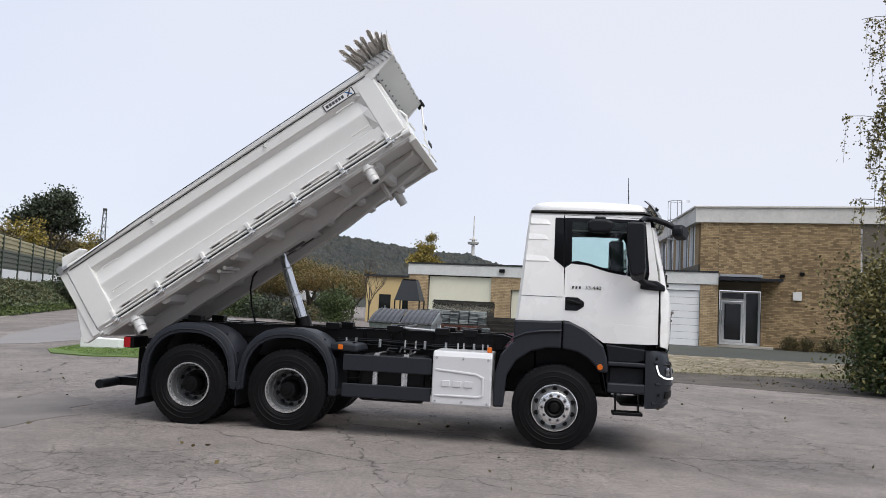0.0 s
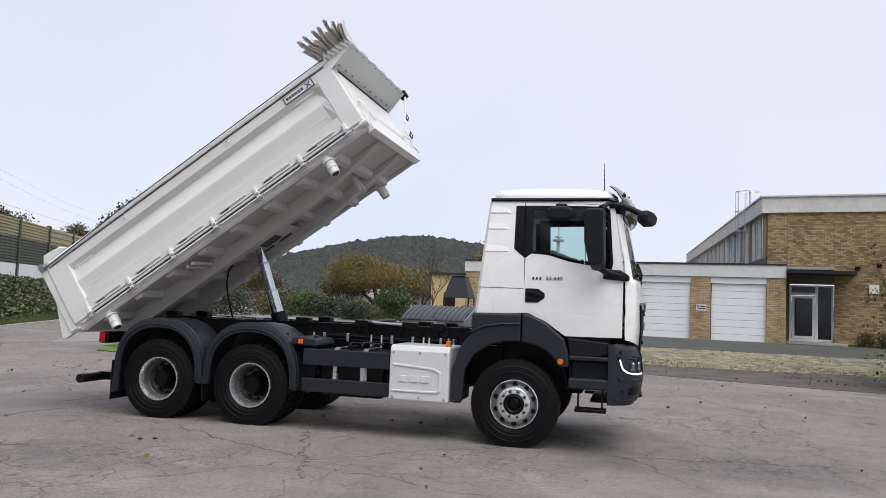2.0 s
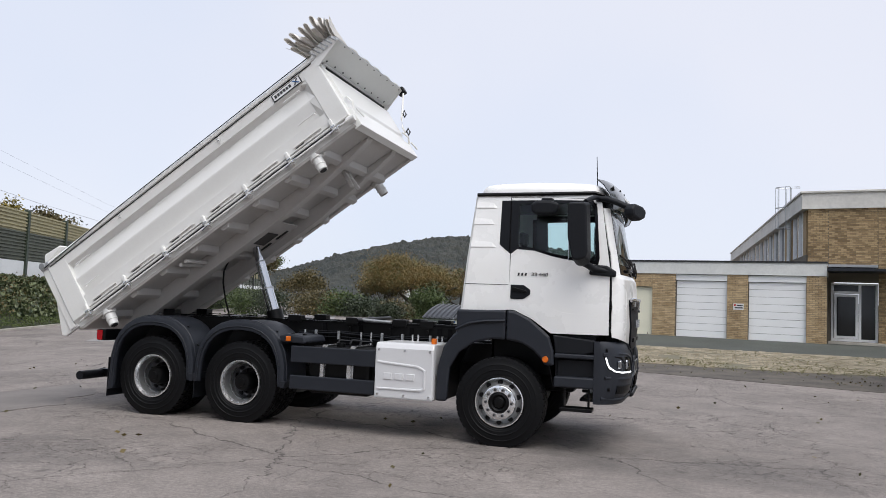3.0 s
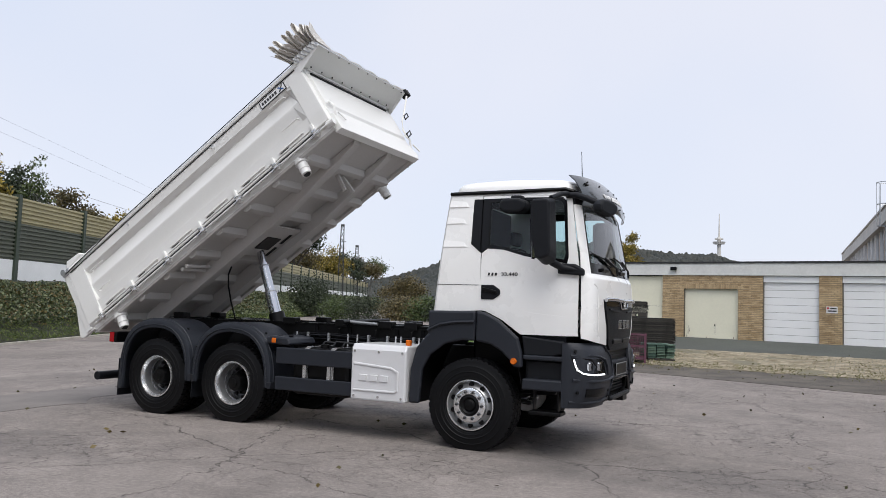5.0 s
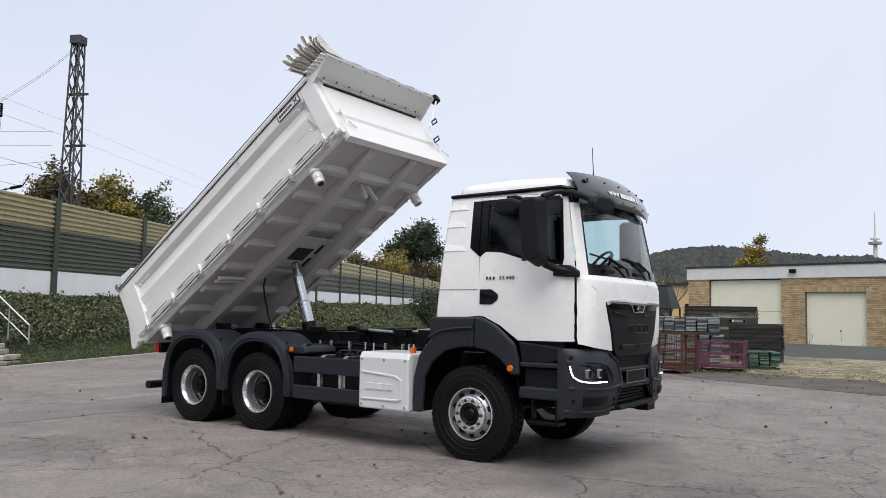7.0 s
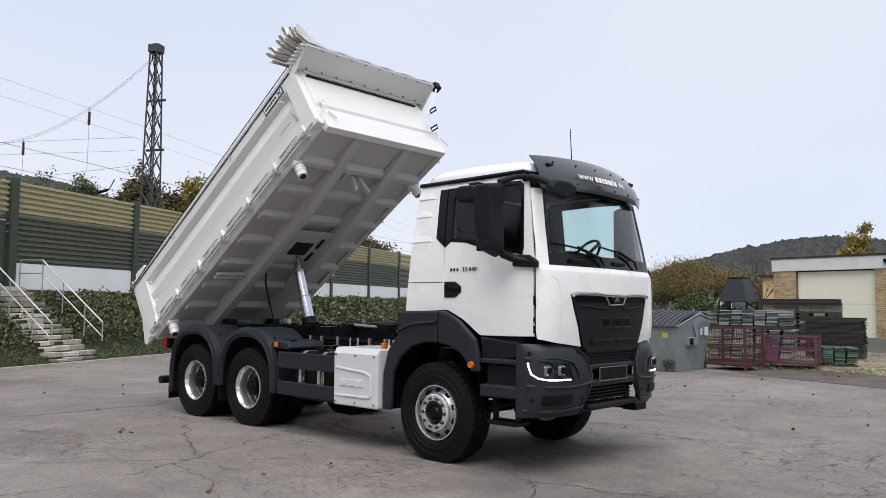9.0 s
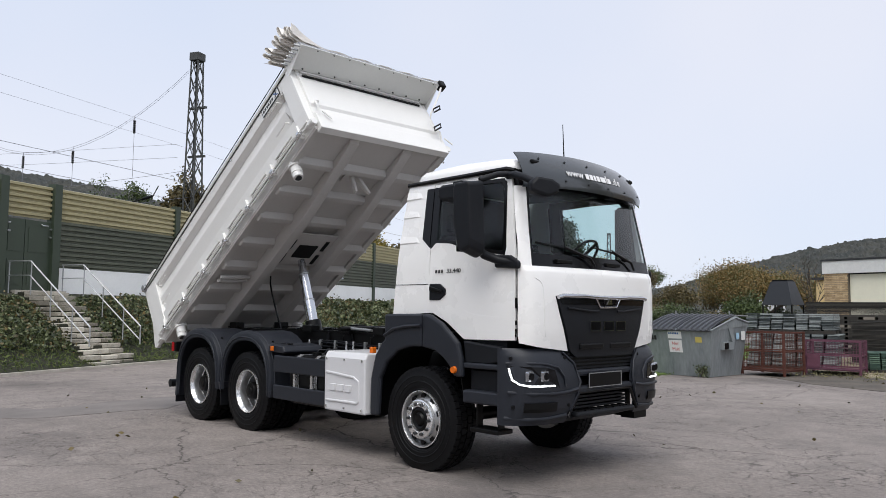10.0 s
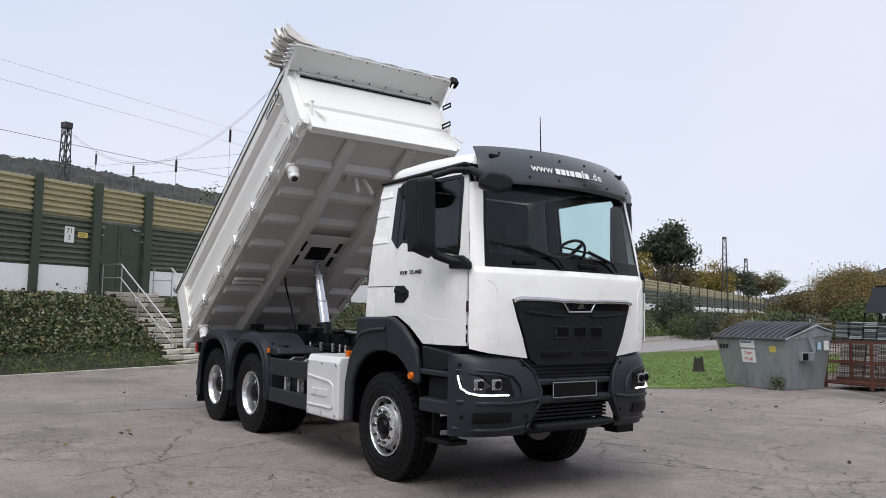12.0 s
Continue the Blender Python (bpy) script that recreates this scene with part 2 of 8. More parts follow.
PLASTIC = mat("anthracite_plastic", (0.0085, 0.0095, 0.012), 0.5, spec=0.22, var=0.12, scale=4, fine=160, bump=0.15)
PLASTIC2 = mat("dark_grey_plastic", (0.0165, 0.0190, 0.0255), 0.46, spec=0.36, var=0.1, scale=3, fine=160, bump=0.12)
BLACK = mat("black_chassis_paint", (0.0025, 0.0025, 0.0028), 0.4, spec=0.22, var=0.2, scale=3, fine=50)
GLOSSB = mat("gloss_black_trim", (0.006, 0.006, 0.007), 0.12, var=0.1, scale=3, spec=0.2)
RUBBER = mat("tyre_rubber", (0.0034, 0.0035, 0.0042), 0.55, spec=0.20, var=0.25, scale=6, fine=90, bump=0.2)
STEEL = mat("bare_rim_steel", (0.74, 0.75, 0.76), 0.26, 0.85, var=0.08, scale=6, fine=60)
CHROME = mat("chrome", (0.58, 0.59, 0.61), 0.14, 1.0, var=0.03)
SILVER = mat("silver_rim_paint", (0.50, 0.51, 0.52), 0.33, 0.45, var=0.06, scale=5, fine=50)
SILVER_P = mat("white_silver_panel", (0.66, 0.66, 0.67), 0.32, 0.0, var=0.025, scale=2, fine=60, coat=0.3)
TARP = mat("cream_tarpaulin", (0.80, 0.775, 0.73), 0.65, var=0.12, scale=4, fine=40, bump=0.2)
ORANGE = mat("orange_lens", (0.65, 0.14, 0.01), 0.25, var=0.1, scale=20)
RED = mat("red_lens", (0.35, 0.01, 0.015), 0.25, var=0.1, scale=20)
LAMP_W = emit("daytime_running_light", (0.95, 0.97, 1.0), 1.6)
LENS = mat("headlamp_reflector", (0.35, 0.36, 0.38), 0.1, 0.8, var=0.3, scale=14)
VISOR = mat("smoked_visor", (0.040, 0.045, 0.049), 0.16, var=0.12, scale=1.5, coat=0.4)
INK = mat("black_lettering", (0.02, 0.02, 0.022), 0.5)
INK_W = mat("white_lettering", (0.8, 0.8, 0.8), 0.5)
BLUE = mat("blue_mark", (0.02, 0.10, 0.30), 0.5)
GLASS_C = glass("windscreen_glass", (0.74, 0.86, 0.85))
GLASS_S = glass("side_glass", (0.74, 0.87, 0.86))
INTERIOR = mat("cab_interior_plastic", (0.010, 0.0105, 0.0115), 0.65, var=0.15, scale=5, fine=80)
SEATF = mat("seat_fabric", (0.014, 0.015, 0.017), 0.9, var=0.2, scale=8, fine=120)
SKIP = mat("grey_skip_steel", (0.15, 0.17, 0.177), 0.48, 0.2, scale=1.6, fine=9, bump=0.1, col2=(0.33, 0.36, 0.37), stretch=(1.6, 1.6, 0.35))
SKIP_L = mat("dark_skip_lid", (0.034, 0.036, 0.042), 0.36, var=0.25, scale=3, fine=20)
RUST = mat("rusty_crate_steel", (0.085, 0.026, 0.016), 0.8, var=0.4, scale=6, fine=40, bump=0.2)
PURPLE = mat("purple_crate_steel", (0.115, 0.04, 0.065), 0.7, var=0.4, scale=6, fine=40, bump=0.2)
SLAT_G = mat("grey_plastic_slat", (0.055, 0.068, 0.069), 0.6, var=0.25, scale=3, fine=30, rnd=0.6, col2=(0.33, 0.365, 0.36))
SLAT_GR = mat("green_plastic_slat", (0.035, 0.075, 0.055), 0.6, scale=3, fine=30, rnd=0.5, col2=(0.12, 0.19, 0.14))
WOOD_D = mat("dark_weathered_timber", (0.010, 0.0095, 0.008), 0.85, scale=3, fine=40, bump=0.3, rnd=0.6, col2=(0.046, 0.042, 0.036))
WOOD_S = mat("tree_stump_wood", (0.03, 0.025, 0.02), 0.9, var=0.35, scale=5, fine=40, bump=0.5)
HOUSE_Y = mat("yellow_render", (0.58, 0.44, 0.22), 0.9, var=0.08, scale=0.8, fine=10)
VAN_W = mat("white_van_paint", (0.75, 0.76, 0.78), 0.3, var=0.03)
MASTM = mat("mast_steel", (0.055, 0.058, 0.056), 0.6, 0.3, var=0.3, scale=2, fine=30)
WIRE = mat("overhead_wire", (0.22, 0.22, 0.25), 0.5, 0.5)
PAPER = mat("white_sign", (0.72, 0.72, 0.70), 0.6, var=0.05)
YELLOW = mat("yellow_sign", (0.58, 0.47, 0.12), 0.6, var=0.08)
RED_INK = mat("red_lettering", (0.5, 0.03, 0.03), 0.6)
BLUE_IN = mat("light_blue_sign", (0.35, 0.55, 0.70), 0.6)

# ---- mesh helpers ----


def place(ob, x=0, y=0, z=0, rx=0, ry=0, rz=0):
    ob.matrix_basis = pose(x, y, z, rx, ry, rz)
    return ob


def part(name, bm, material, parent=None, label="", smooth=None, bev=0.0, solid=0.0):
    me = bpy.data.meshes.new(name)
    bmesh.ops.recalc_face_normals(bm, faces=bm.faces[:])
    bm.to_mesh(me)
    bm.free()
    me.materials.append(material)
    if smooth is not None:
        me.polygons.foreach_set("use_smooth", [True] * len(me.polygons))
        me.set_sharp_from_angle(angle=radians(smooth))
    ob = new(name, me)
    if parent is not None:
        ob.parent = parent
    if label:
        ob["label"] = label
    if solid:
        md = ob.modifiers.new("thick", "SOLIDIFY")
        md.thickness, md.offset = solid, -1
        if smooth is not None:
            sp = ob.modifiers.new("split", "EDGE_SPLIT")
            sp.split_angle = radians(smooth)
    if bev:
        md = ob.modifiers.new("edge", "BEVEL")
        md.width, md.segments, md.limit_method, md.angle_limit = bev, 2, "ANGLE", radians(35)
    return ob


def thing(name, label, category, m=None, group="", kind=""):
    ob = new(name)
    if m is not None:
        ob.matrix_basis = m
    return tagged(ob, label, category, group, kind)


def box(bm, x0, x1, y0, y1, z0, z1, m=None):
    v = [bm.verts.new(p) for p in ((x0, y0, z0), (x1, y0, z0), (x1, y1, z0), (x0, y1, z0), (x0, y0, z1), (x1, y0, z1), (x1, y1, z1), (x0, y1, z1))]
    for f in ((0, 3, 2, 1), (4, 5, 6, 7), (0, 1, 5, 4), (1, 2, 6, 5), (2, 3, 7, 6), (3, 0, 4, 7)):
        bm.faces.new([v[i] for i in f])
    if m is not None:
        bmesh.ops.transform(bm, matrix=m, verts=v)
    return bm


def cyl(bm, p0, p1, r0, r1=None, n=12, caps=True):
    p0, p1 = Vector(p0), Vector(p1)
    r1 = r0 if r1 is None else r1
    d = (p1 - p0).normalized()
    a = d.orthogonal().normalized()
    b = d.cross(a)
    rings = []
    for p, r in ((p0, r0), (p1, r1)):
        rings.append([bm.verts.new(p + r * (math.cos(2 * math.pi * k / n) * a + math.sin(2 * math.pi * k / n) * b)) for k in range(n)])
    for k in range(n):
        bm.faces.new((rings[0][k], rings[0][(k + 1) % n], rings[1][(k + 1) % n], rings[1][k]))
    if caps:
        bm.faces.new(rings[0][::-1])
        bm.faces.new(rings[1])
    return bm


def tube(bm, pts, r, n=6):
    """A bent bar through the points."""
    pts = [Vector(p) for p in pts]
    rings = []
    for i, p in enumerate(pts):
        d = (pts[min(i + 1, len(pts) - 1)] - pts[max(i - 1, 0)]).normalized()
        up = Vector((0, 0, 1)) if abs(d.z) < 0.9 else Vector((1, 0, 0))
        a = d.cross(up).normalized()
        b = d.cross(a)
        rings.append([bm.verts.new(p + r * (math.cos(2 * math.pi * k / n) * a + math.sin(2 * math.pi * k / n) * b)) for k in range(n)])
    for i in range(len(rings) - 1):
        for k in range(n):
            bm.faces.new((rings[i][k], rings[i][(k + 1) % n], rings[i + 1][(k + 1) % n], rings[i + 1][k]))
    bm.faces.new(rings[0][::-1])
    bm.faces.new(rings[-1])
    return bm


def prism(bm, pts, y0, y1, axis="y"):
    """A flat outline pushed from y0 to y1. axis y: outline in x, z; z: in x, y; x: in y, z."""
    def at(p, h):
        return {"y": (p[0], h, p[1]), "z": (p[0], p[1], h), "x": (h, p[0], p[1])}[axis]
    lo = [bm.verts.new(at(p, y0)) for p in pts]
    hi = [bm.verts.new(at(p, y1)) for p in pts]
    bm.faces.new(lo[::-1])
    bm.faces.new(hi)
    for k in range(len(pts)):
        j = (k + 1) % len(pts)
        bm.faces.new((lo[k], lo[j], hi[j], hi[k]))
    return bm


def lathe(bm, prof, n=40, close=False, caps=True):
    """A profile of (y, r) turned about the y axis."""
    rings = [[bm.verts.new((r * math.cos(2 * math.pi * k / n), y, r * math.sin(2 * math.pi * k / n))) for k in range(n)] for y, r in prof]
    m = len(rings)
    for i in range(m if close else m - 1):
        for k in range(n):
            bm.faces.new((rings[i][k], rings[(i + 1) % m][k], rings[(i + 1) % m][(k + 1) % n], rings[i][(k + 1) % n]))
    if not close and caps:
        bm.faces.new(rings[0])
        bm.faces.new(rings[-1][::-1])
    return bm


def grid(bm, rows):
    """Faces through rows of points; None leaves a hole."""
    vs = [[bm.verts.new(p) for p in row] for row in rows]
    for i in range(len(vs) - 1):
        for j in range(len(vs[0]) - 1):
            bm.faces.new((vs[i][j], vs[i][j + 1], vs[i + 1][j + 1], vs[i + 1][j]))
    return bm


def B():
    return bmesh.new()


def words(name, text, size, material, parent, m, depth=0.002, label="", wide=1.0):
    """Writing as a mesh; it lies in x, y of m."""
    cu = bpy.data.curves.new(name, "FONT")
    cu.body, cu.size, cu.extrude, cu.align_x, cu.align_y = text, size, depth, "CENTER", "CENTER"
    tmp = bpy.data.objects.new("tmp", cu)
    scene.collection.objects.link(tmp)
    dg = bpy.context.evaluated_depsgraph_get()
    me = bpy.data.meshes.new_from_object(tmp.evaluated_get(dg))
    bpy.data.objects.remove(tmp)
    me.materials.clear()
    me.materials.append(material)
    ob = new(name, me)
    ob.parent = parent
    ob.matrix_basis = m @ Matrix.Diagonal((wide, 1, 1, 1))
    if label:
        ob["label"] = label
    return ob


def smooth01(v):
    v = max(0.0, min(1.0, v))
    return v * v * (3 - 2 * v)


# ---- ground ----
NX, NY = 0.953, 0.304            # across the noise barrier; along it is (-NY, NX)
BAR_C, FOOT = -16.5, -12.4       # the barrier's line and the foot of the bank


def ground_z(x, y):
    c = NX * x + NY * y
    z = -0.36 * smooth01((-c + 1.0) / 12.0)
    z += 0.52 * max(0.0, min(1.0, (y + 0.34 * (x - 8) - 24.5) / 13.0)) * smooth01((c + 2) / 6.0)
    return z


def ground_sheet(name, pts, lift, material, step=1.0):
    """A patch inside a flat outline that follows the ground."""
    bm = B()
    xs, ys = [p[0] for p in pts], [p[1] for p in pts]
    vs = [bm.verts.new((p[0], p[1], 0)) for p in pts]
    bm.faces.new(vs)
    for k in range(1, int((max(xs) - min(xs)) / step) + 1):
        geom = bm.verts[:] + bm.edges[:] + bm.faces[:]
        bmesh.ops.bisect_plane(bm, geom=geom, plane_co=(min(xs) + k * step, 0, 0), plane_no=(1, 0, 0))
    for k in range(1, int((max(ys) - min(ys)) / step) + 1):
        geom = bm.verts[:] + bm.edges[:] + bm.faces[:]
        bmesh.ops.bisect_plane(bm, geom=geom, plane_co=(0, min(ys) + k * step, 0), plane_no=(0, 1, 0))
    rim = [e for e in bm.edges if e.is_boundary]
    for v in bm.verts:
        v.co.z = ground_z(v.co.x, v.co.y) + lift
    ret = bmesh.ops.extrude_edge_only(bm, edges=rim)
    for v in ret["geom"]:
        if isinstance(v, bmesh.types.BMVert):
            v.co.z -= lift + 0.05
    return part(name, bm, material)


def along(s, c, z):
    """A point s along the barrier's direction, c across it."""
    return (-NY * s + NX * c, NX * s + NY * c, z)


def fine_steps(lo, hi, fine_lo, fine_hi, step):
    out = [lo]
    v, g = fine_lo, fine_lo
    left = []
    d = step
    while g > lo:
        left.append(g)
        d *= 1.35
        g -= d
    right = []
    g, d = fine_hi, step
    while g < hi:
        right.append(g)
        d *= 1.35
        g += d
    mid = []
    v = fine_lo + step
    while v < fine_hi - step / 2:
        mid.append(v)
        v += step
    return [lo] + left[::-1] + mid + right + [hi]


gx, gy = fine_steps(-1500, 1500, -30, 40, 1.0), fine_steps(-1500, 2500, -12, 56, 1.0)
bm = B()
grid(bm, [[(x, y, ground_z(x, y)) for x in gx] for y in gy])
tagged(part("ground", bm, ASPHALT, smooth=60), "worn grey asphalt yard with cracks and stains", "ground", kind="structure")

# ---- the noise barrier, its bank and stairs ----


def bar_top(s):
    return 6.15 + 0.0045 * (s - 20)


def bank_z(c, s):
    """The bank rises from its foot to the barrier's plinth."""
    k = (FOOT - c) / (FOOT - BAR_C)
    return -0.36 + 2.5 * smooth01(k * 0.9 + 0.05) + 0.0045 * max(0, s - 20) * k


def build_bank():
    bm = B()
    ss = [-12 + 1.5 * k for k in range(80)] + [112 + 12 * k for k in range(22)]
    cs = [FOOT + 0.25, FOOT, FOOT - 0.5, FOOT - 1.1, FOOT - 1.8, FOOT - 2.5, FOOT - 3.2, FOOT - 3.8, BAR_C + 0.1, BAR_C - 0.4, BAR_C - 6, BAR_C - 40]
    rows = []
    for c in cs:
        row = []
        for s in ss:
            if c > FOOT:
                z = -0.5
            elif c >= BAR_C:
                z = bank_z(c, s) + 0.12 * noise.noise((s * 0.4, c * 0.7, 3))
            else:
                z = 2.4 + 0.0045 * max(0, s - 20) + (BAR_C - c) * 0.02
            row.append(along(s, c, z))
        rows.append(row)
    grid(bm, rows)
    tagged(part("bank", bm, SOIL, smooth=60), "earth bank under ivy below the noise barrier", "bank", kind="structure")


build_bank()

BARRIER = thing("noise_barrier", "tall green and tan ribbed metal noise barrier on a white plinth", "noise barrier", kind="structure")
BAR_ROT = Matrix(((-NY, NX, 0, 0), (NX, NY, 0, 0), (0, 0, 1, 0), (0, 0, 0, 1)))
posts_s = [21.4, 23.72] + [30.55 + 6.93 * k for k in range(28)] + [19.05, 12.1, 5.2, -1.8, -8.7]
posts_s.sort()


def ribbed(s0, s1, z0, z1, z0b, z1b, rib):
    """A field of ribbed sheet between two posts, its foot and head given at both ends."""
    bm = B()
    n = max(2, round((z1 - z0) / rib))
    prof = []
    for k in range(n):
        for f, d in ((0.0, 0.0), (0.34, 0.0), (0.46, 0.085), (0.88, 0.085)):
            prof.append(((k + f) / n, d))
    prof.append((1.0, 0.0))
    rows = [[along(s0, BAR_C + d, z0 + f * (z1 - z0)) for f, d in prof], [along(s1, BAR_C + d, z0b + f * (z1b - z0b)) for f, d in prof]]
    return grid(bm, rows)


for s0, s1 in zip(posts_s[:-1], posts_s[1:]):
    rib = 0.21 if s0 < 60 else 0.4
    t0, t1 = bar_top(s0), bar_top(s1)
    split = 1.25
    gate_here = abs(s0 - 21.4) < 0.1
    low0, low1 = (t0 - 3.05, t1 - 3.05)
    if gate_here:
        low0, low1 = t0 - 1.28, t1 - 1.28
    else:
        part("panel", ribbed(s0, s1, low0, t0 - split, low1, t1 - split, rib), PAN_D, BARRIER, "dark green ribbed metal panel")
        bm = B()
        prism(bm, [along(s0, BAR_C + 0.05, 0)[:2], along(s1, BAR_C + 0.05, 0)[:2], along(s1, BAR_C - 0.2, 0)[:2], along(s0, BAR_C - 0.2, 0)[:2]], 1.6, low0 + 0.02, "z")
        part("plinth", bm, WHITE_WALL, BARRIER, "white concrete plinth")
    part("panel", ribbed(s0, s1, t0 - split, t0, t1 - split, t1, rib), PAN_L, BARRIER, "tan ribbed metal panel")
for s in posts_s:
    bm = B()
    w = 0.17 if s in (21.4, 23.72) else 0.15
    a = 0.22 if s in (21.4, 23.72) else 0.16
    prism(bm, [along(s - w, BAR_C + a, 0)[:2], along(s + w, BAR_C + a, 0)[:2], along(s + w, BAR_C - 0.15, 0)[:2], along(s - w, BAR_C - 0.15, 0)[:2]], 1.8, bar_top(s) + 0.12, "z")
    part("post", bm, POST_G, BARRIER, "green steel post")

# the gate in the barrier
GATE = thing("metal_gate", "closed dark green double-leaf metal gate in the noise barrier", "gate")
for s0, s1 in ((21.56, 22.4), (22.43, 23.56)):
    bm = B()
    prism(bm, [along(s0, BAR_C + 0.08, 0)[:2], along(s1, BAR_C + 0.08, 0)[:2], along(s1, BAR_C, 0)[:2], along(s0, BAR_C, 0)[:2]], 2.1, 4.82, "z")
    leaf = part("gate_leaf", bm, POST_G, GATE)
    for zc in (2.9, 4.1):
        bm = B()
        prism(bm, [along(s0 + 0.14, BAR_C + 0.1, 0)[:2], along(s1 - 0.14, BAR_C + 0.1, 0)[:2], along(s1 - 0.14, BAR_C + 0.07, 0)[:2], along(s0 + 0.14, BAR_C + 0.07, 0)[:2]], zc - 0.45, zc + 0.45, "z")
        part("recessed_panel", bm, POST_G, leaf)
for s, z in ((21.66, 4.65), (21.66, 4.35), (23.46, 4.55), (23.46, 4.25)):
    bm = B()
    cyl(bm, along(s, BAR_C + 0.12, z), along(s + 0.1, BAR_C + 0.12, z), 0.03, n=8)
    part("hinge", bm, GALV, GATE, "galvanised hinge")
bm = B()
tube(bm, [along(23.1, BAR_C + 0.12, 4.7), along(23.1, BAR_C + 0.16, 4.66), along(23.35, BAR_C + 0.16, 4.66)], 0.025)
part("bolt", bm, GALV, GATE)

# kilometre plate and yellow notice
SIGN_ROT = BAR_ROT.to_3x3().to_4x4()


def flat_on_barrier(s, z, off):
    # x along the barrier to the viewer's right, y up
    q = along(s, BAR_C + off, z)
    return Matrix.Translation(q) @ Matrix(((-NY, 0, NX, 0), (NX, 0, NY, 0), (0, 1, 0, 0), (0, 0, 0, 1)))


KM = thing("kilometre_sign", "white railway kilometre plate with black numbers on the barrier", "sign", flat_on_barrier(20.35, 4.25, 0.075))
part("plate", box(B(), -0.19, 0.19, -0.29, 0.29, 0, 0.012), PAPER, KM)
words("number", "71", 0.26, INK, KM, pose(0, 0.13, 0.013))
words("number", "3", 0.26, INK, KM, pose(0, -0.13, 0.013))
NOTE = thing("notice", "small yellow notice plate on the barrier", "sign", flat_on_barrier(20.9, 4.28, 0.075))
part("plate", box(B(), -0.2, 0.2, -0.1, 0.1, 0, 0.012), YELLOW, NOTE)
for k in range(3):
    part("text_bar", box(B(), -0.15, 0.13 - 0.05 * k, 0.035 - 0.045 * k, 0.055 - 0.045 * k, 0.012, 0.015), INK, NOTE)


STEPC = mat("mossy_step_concrete", (0.17, 0.155, 0.12), 0.92, scale=1.6, fine=22, bump=0.7, rnd=0.35, col2=(0.60, 0.56, 0.48))


def build_stairs():
    st = thing("stairs", "weathered overgrown concrete stairs up the bank to the gate", "stairs", kind="structure")
    n = 14
    s0, s1 = 22.15, 24.0
    rnd = random.Random(4)
    for k in range(n):
        c1 = -12.6 - 0.262 * k
        z = -0.36 + 0.185 * (k + 1)
        # each step is laid of two or three shifted blocks
        cuts = sorted([s0 + rnd.uniform(-0.2, 0.15), s0 + rnd.uniform(0.45, 0.75), s0 + rnd.uniform(1.0, 1.3), s1 + rnd.uniform(-0.1, 0.3)])
        for q0, q1 in zip(cuts, cuts[1:]):
            dz, dc, tw = rnd.uniform(-0.035, 0.015), rnd.uniform(-0.04, 0.05), rnd.uniform(-0.02, 0.02)
            bm = prism(B(), [along(q0, c1 + dc, 0)[:2], along(q1 - 0.015, c1 + dc + tw, 0)[:2], along(q1 - 0.015, c1 - 0.36, 0)[:2], along(q0, c1 - 0.36, 0)[:2]], z - 0.16, z + dz, "z")
            part("step", bm, STEPC, st, bev=0.02)
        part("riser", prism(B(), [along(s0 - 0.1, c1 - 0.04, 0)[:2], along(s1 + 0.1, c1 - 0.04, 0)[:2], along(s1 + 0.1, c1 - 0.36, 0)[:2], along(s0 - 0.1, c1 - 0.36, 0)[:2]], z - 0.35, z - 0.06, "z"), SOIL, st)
    bm = B()
    prism(bm, [along(s0 - 0.2, -16.2, 0)[:2], along(s1 + 0.2, -16.2, 0)[:2], along(s1 + 0.2, -16.5, 0)[:2], along(s0 - 0.2, -16.5, 0)[:2]], 1.8, 2.25, "z")
    part("landing", bm, CONC, st)
    for s, zoff in ((21.75, 0.0), (24.1, 0.0)):
        rail = thing("handrail", "galvanised tube handrail beside the concrete stairs", "handrail", group="stair handrails")
        top = [along(s, -16.35, 3.25), along(s, -15.3, 3.25), along(s, -12.5, 1.0), along(s, -12.5, 0.35)]
        low = [along(s, -16.35, 2.75), along(s, -15.3, 2.75), along(s, -12.5, 0.5)]
        part("top_rail", tube(B(), top, 0.028), GALV, rail)
        part("lower_rail", tube(B(), low, 0.022), GALV, rail)
        for c in (-16.3, -15.25, -14.3, -13.3):
            zt = 3.25 if c < -15.3 else 3.25 - (c + 15.3) * 2.25 / 2.8
            part("baluster", tube(B(), [along(s, c, zt), along(s, c, zt - 1.15)], 0.024), GALV, rail)


build_stairs()

# ---- ground patches ----
rnd = random.Random(17)
STAIN = mat("dark_patched_asphalt", (0.105, 0.094, 0.087), 0.85, scale=1.3, fine=60, bump=0.4, col2=(0.225, 0.20, 0.186))
edge = [(-9.6, 9.4), (-8.5, 9.85), (-7.2, 10.35), (-7.2, 11.9), (-6.7, 13.9), (-5.7, 13.2), (-5.2, 11.3), (-5.8, 9.8), (-6.6, 9.0), (-8.4, 8.2)]
rim = []
for (x0, y0), (x1, y1) in zip(edge, edge[1:] + edge[:1]):
    for k in range(9):
        f = k / 9
        x, y = x0 + (x1 - x0) * f, y0 + (y1 - y0) * f
        rim.append((x + 0.28 * noise.noise((x * 1.3, y * 1.3, 3)) + 0.1 * noise.noise((x * 5, y * 5, 8)), y + 0.28 * noise.noise((x * 1.3, y * 1.3, 9)) + 0.1 * noise.noise((x * 5, y * 5, 4))))
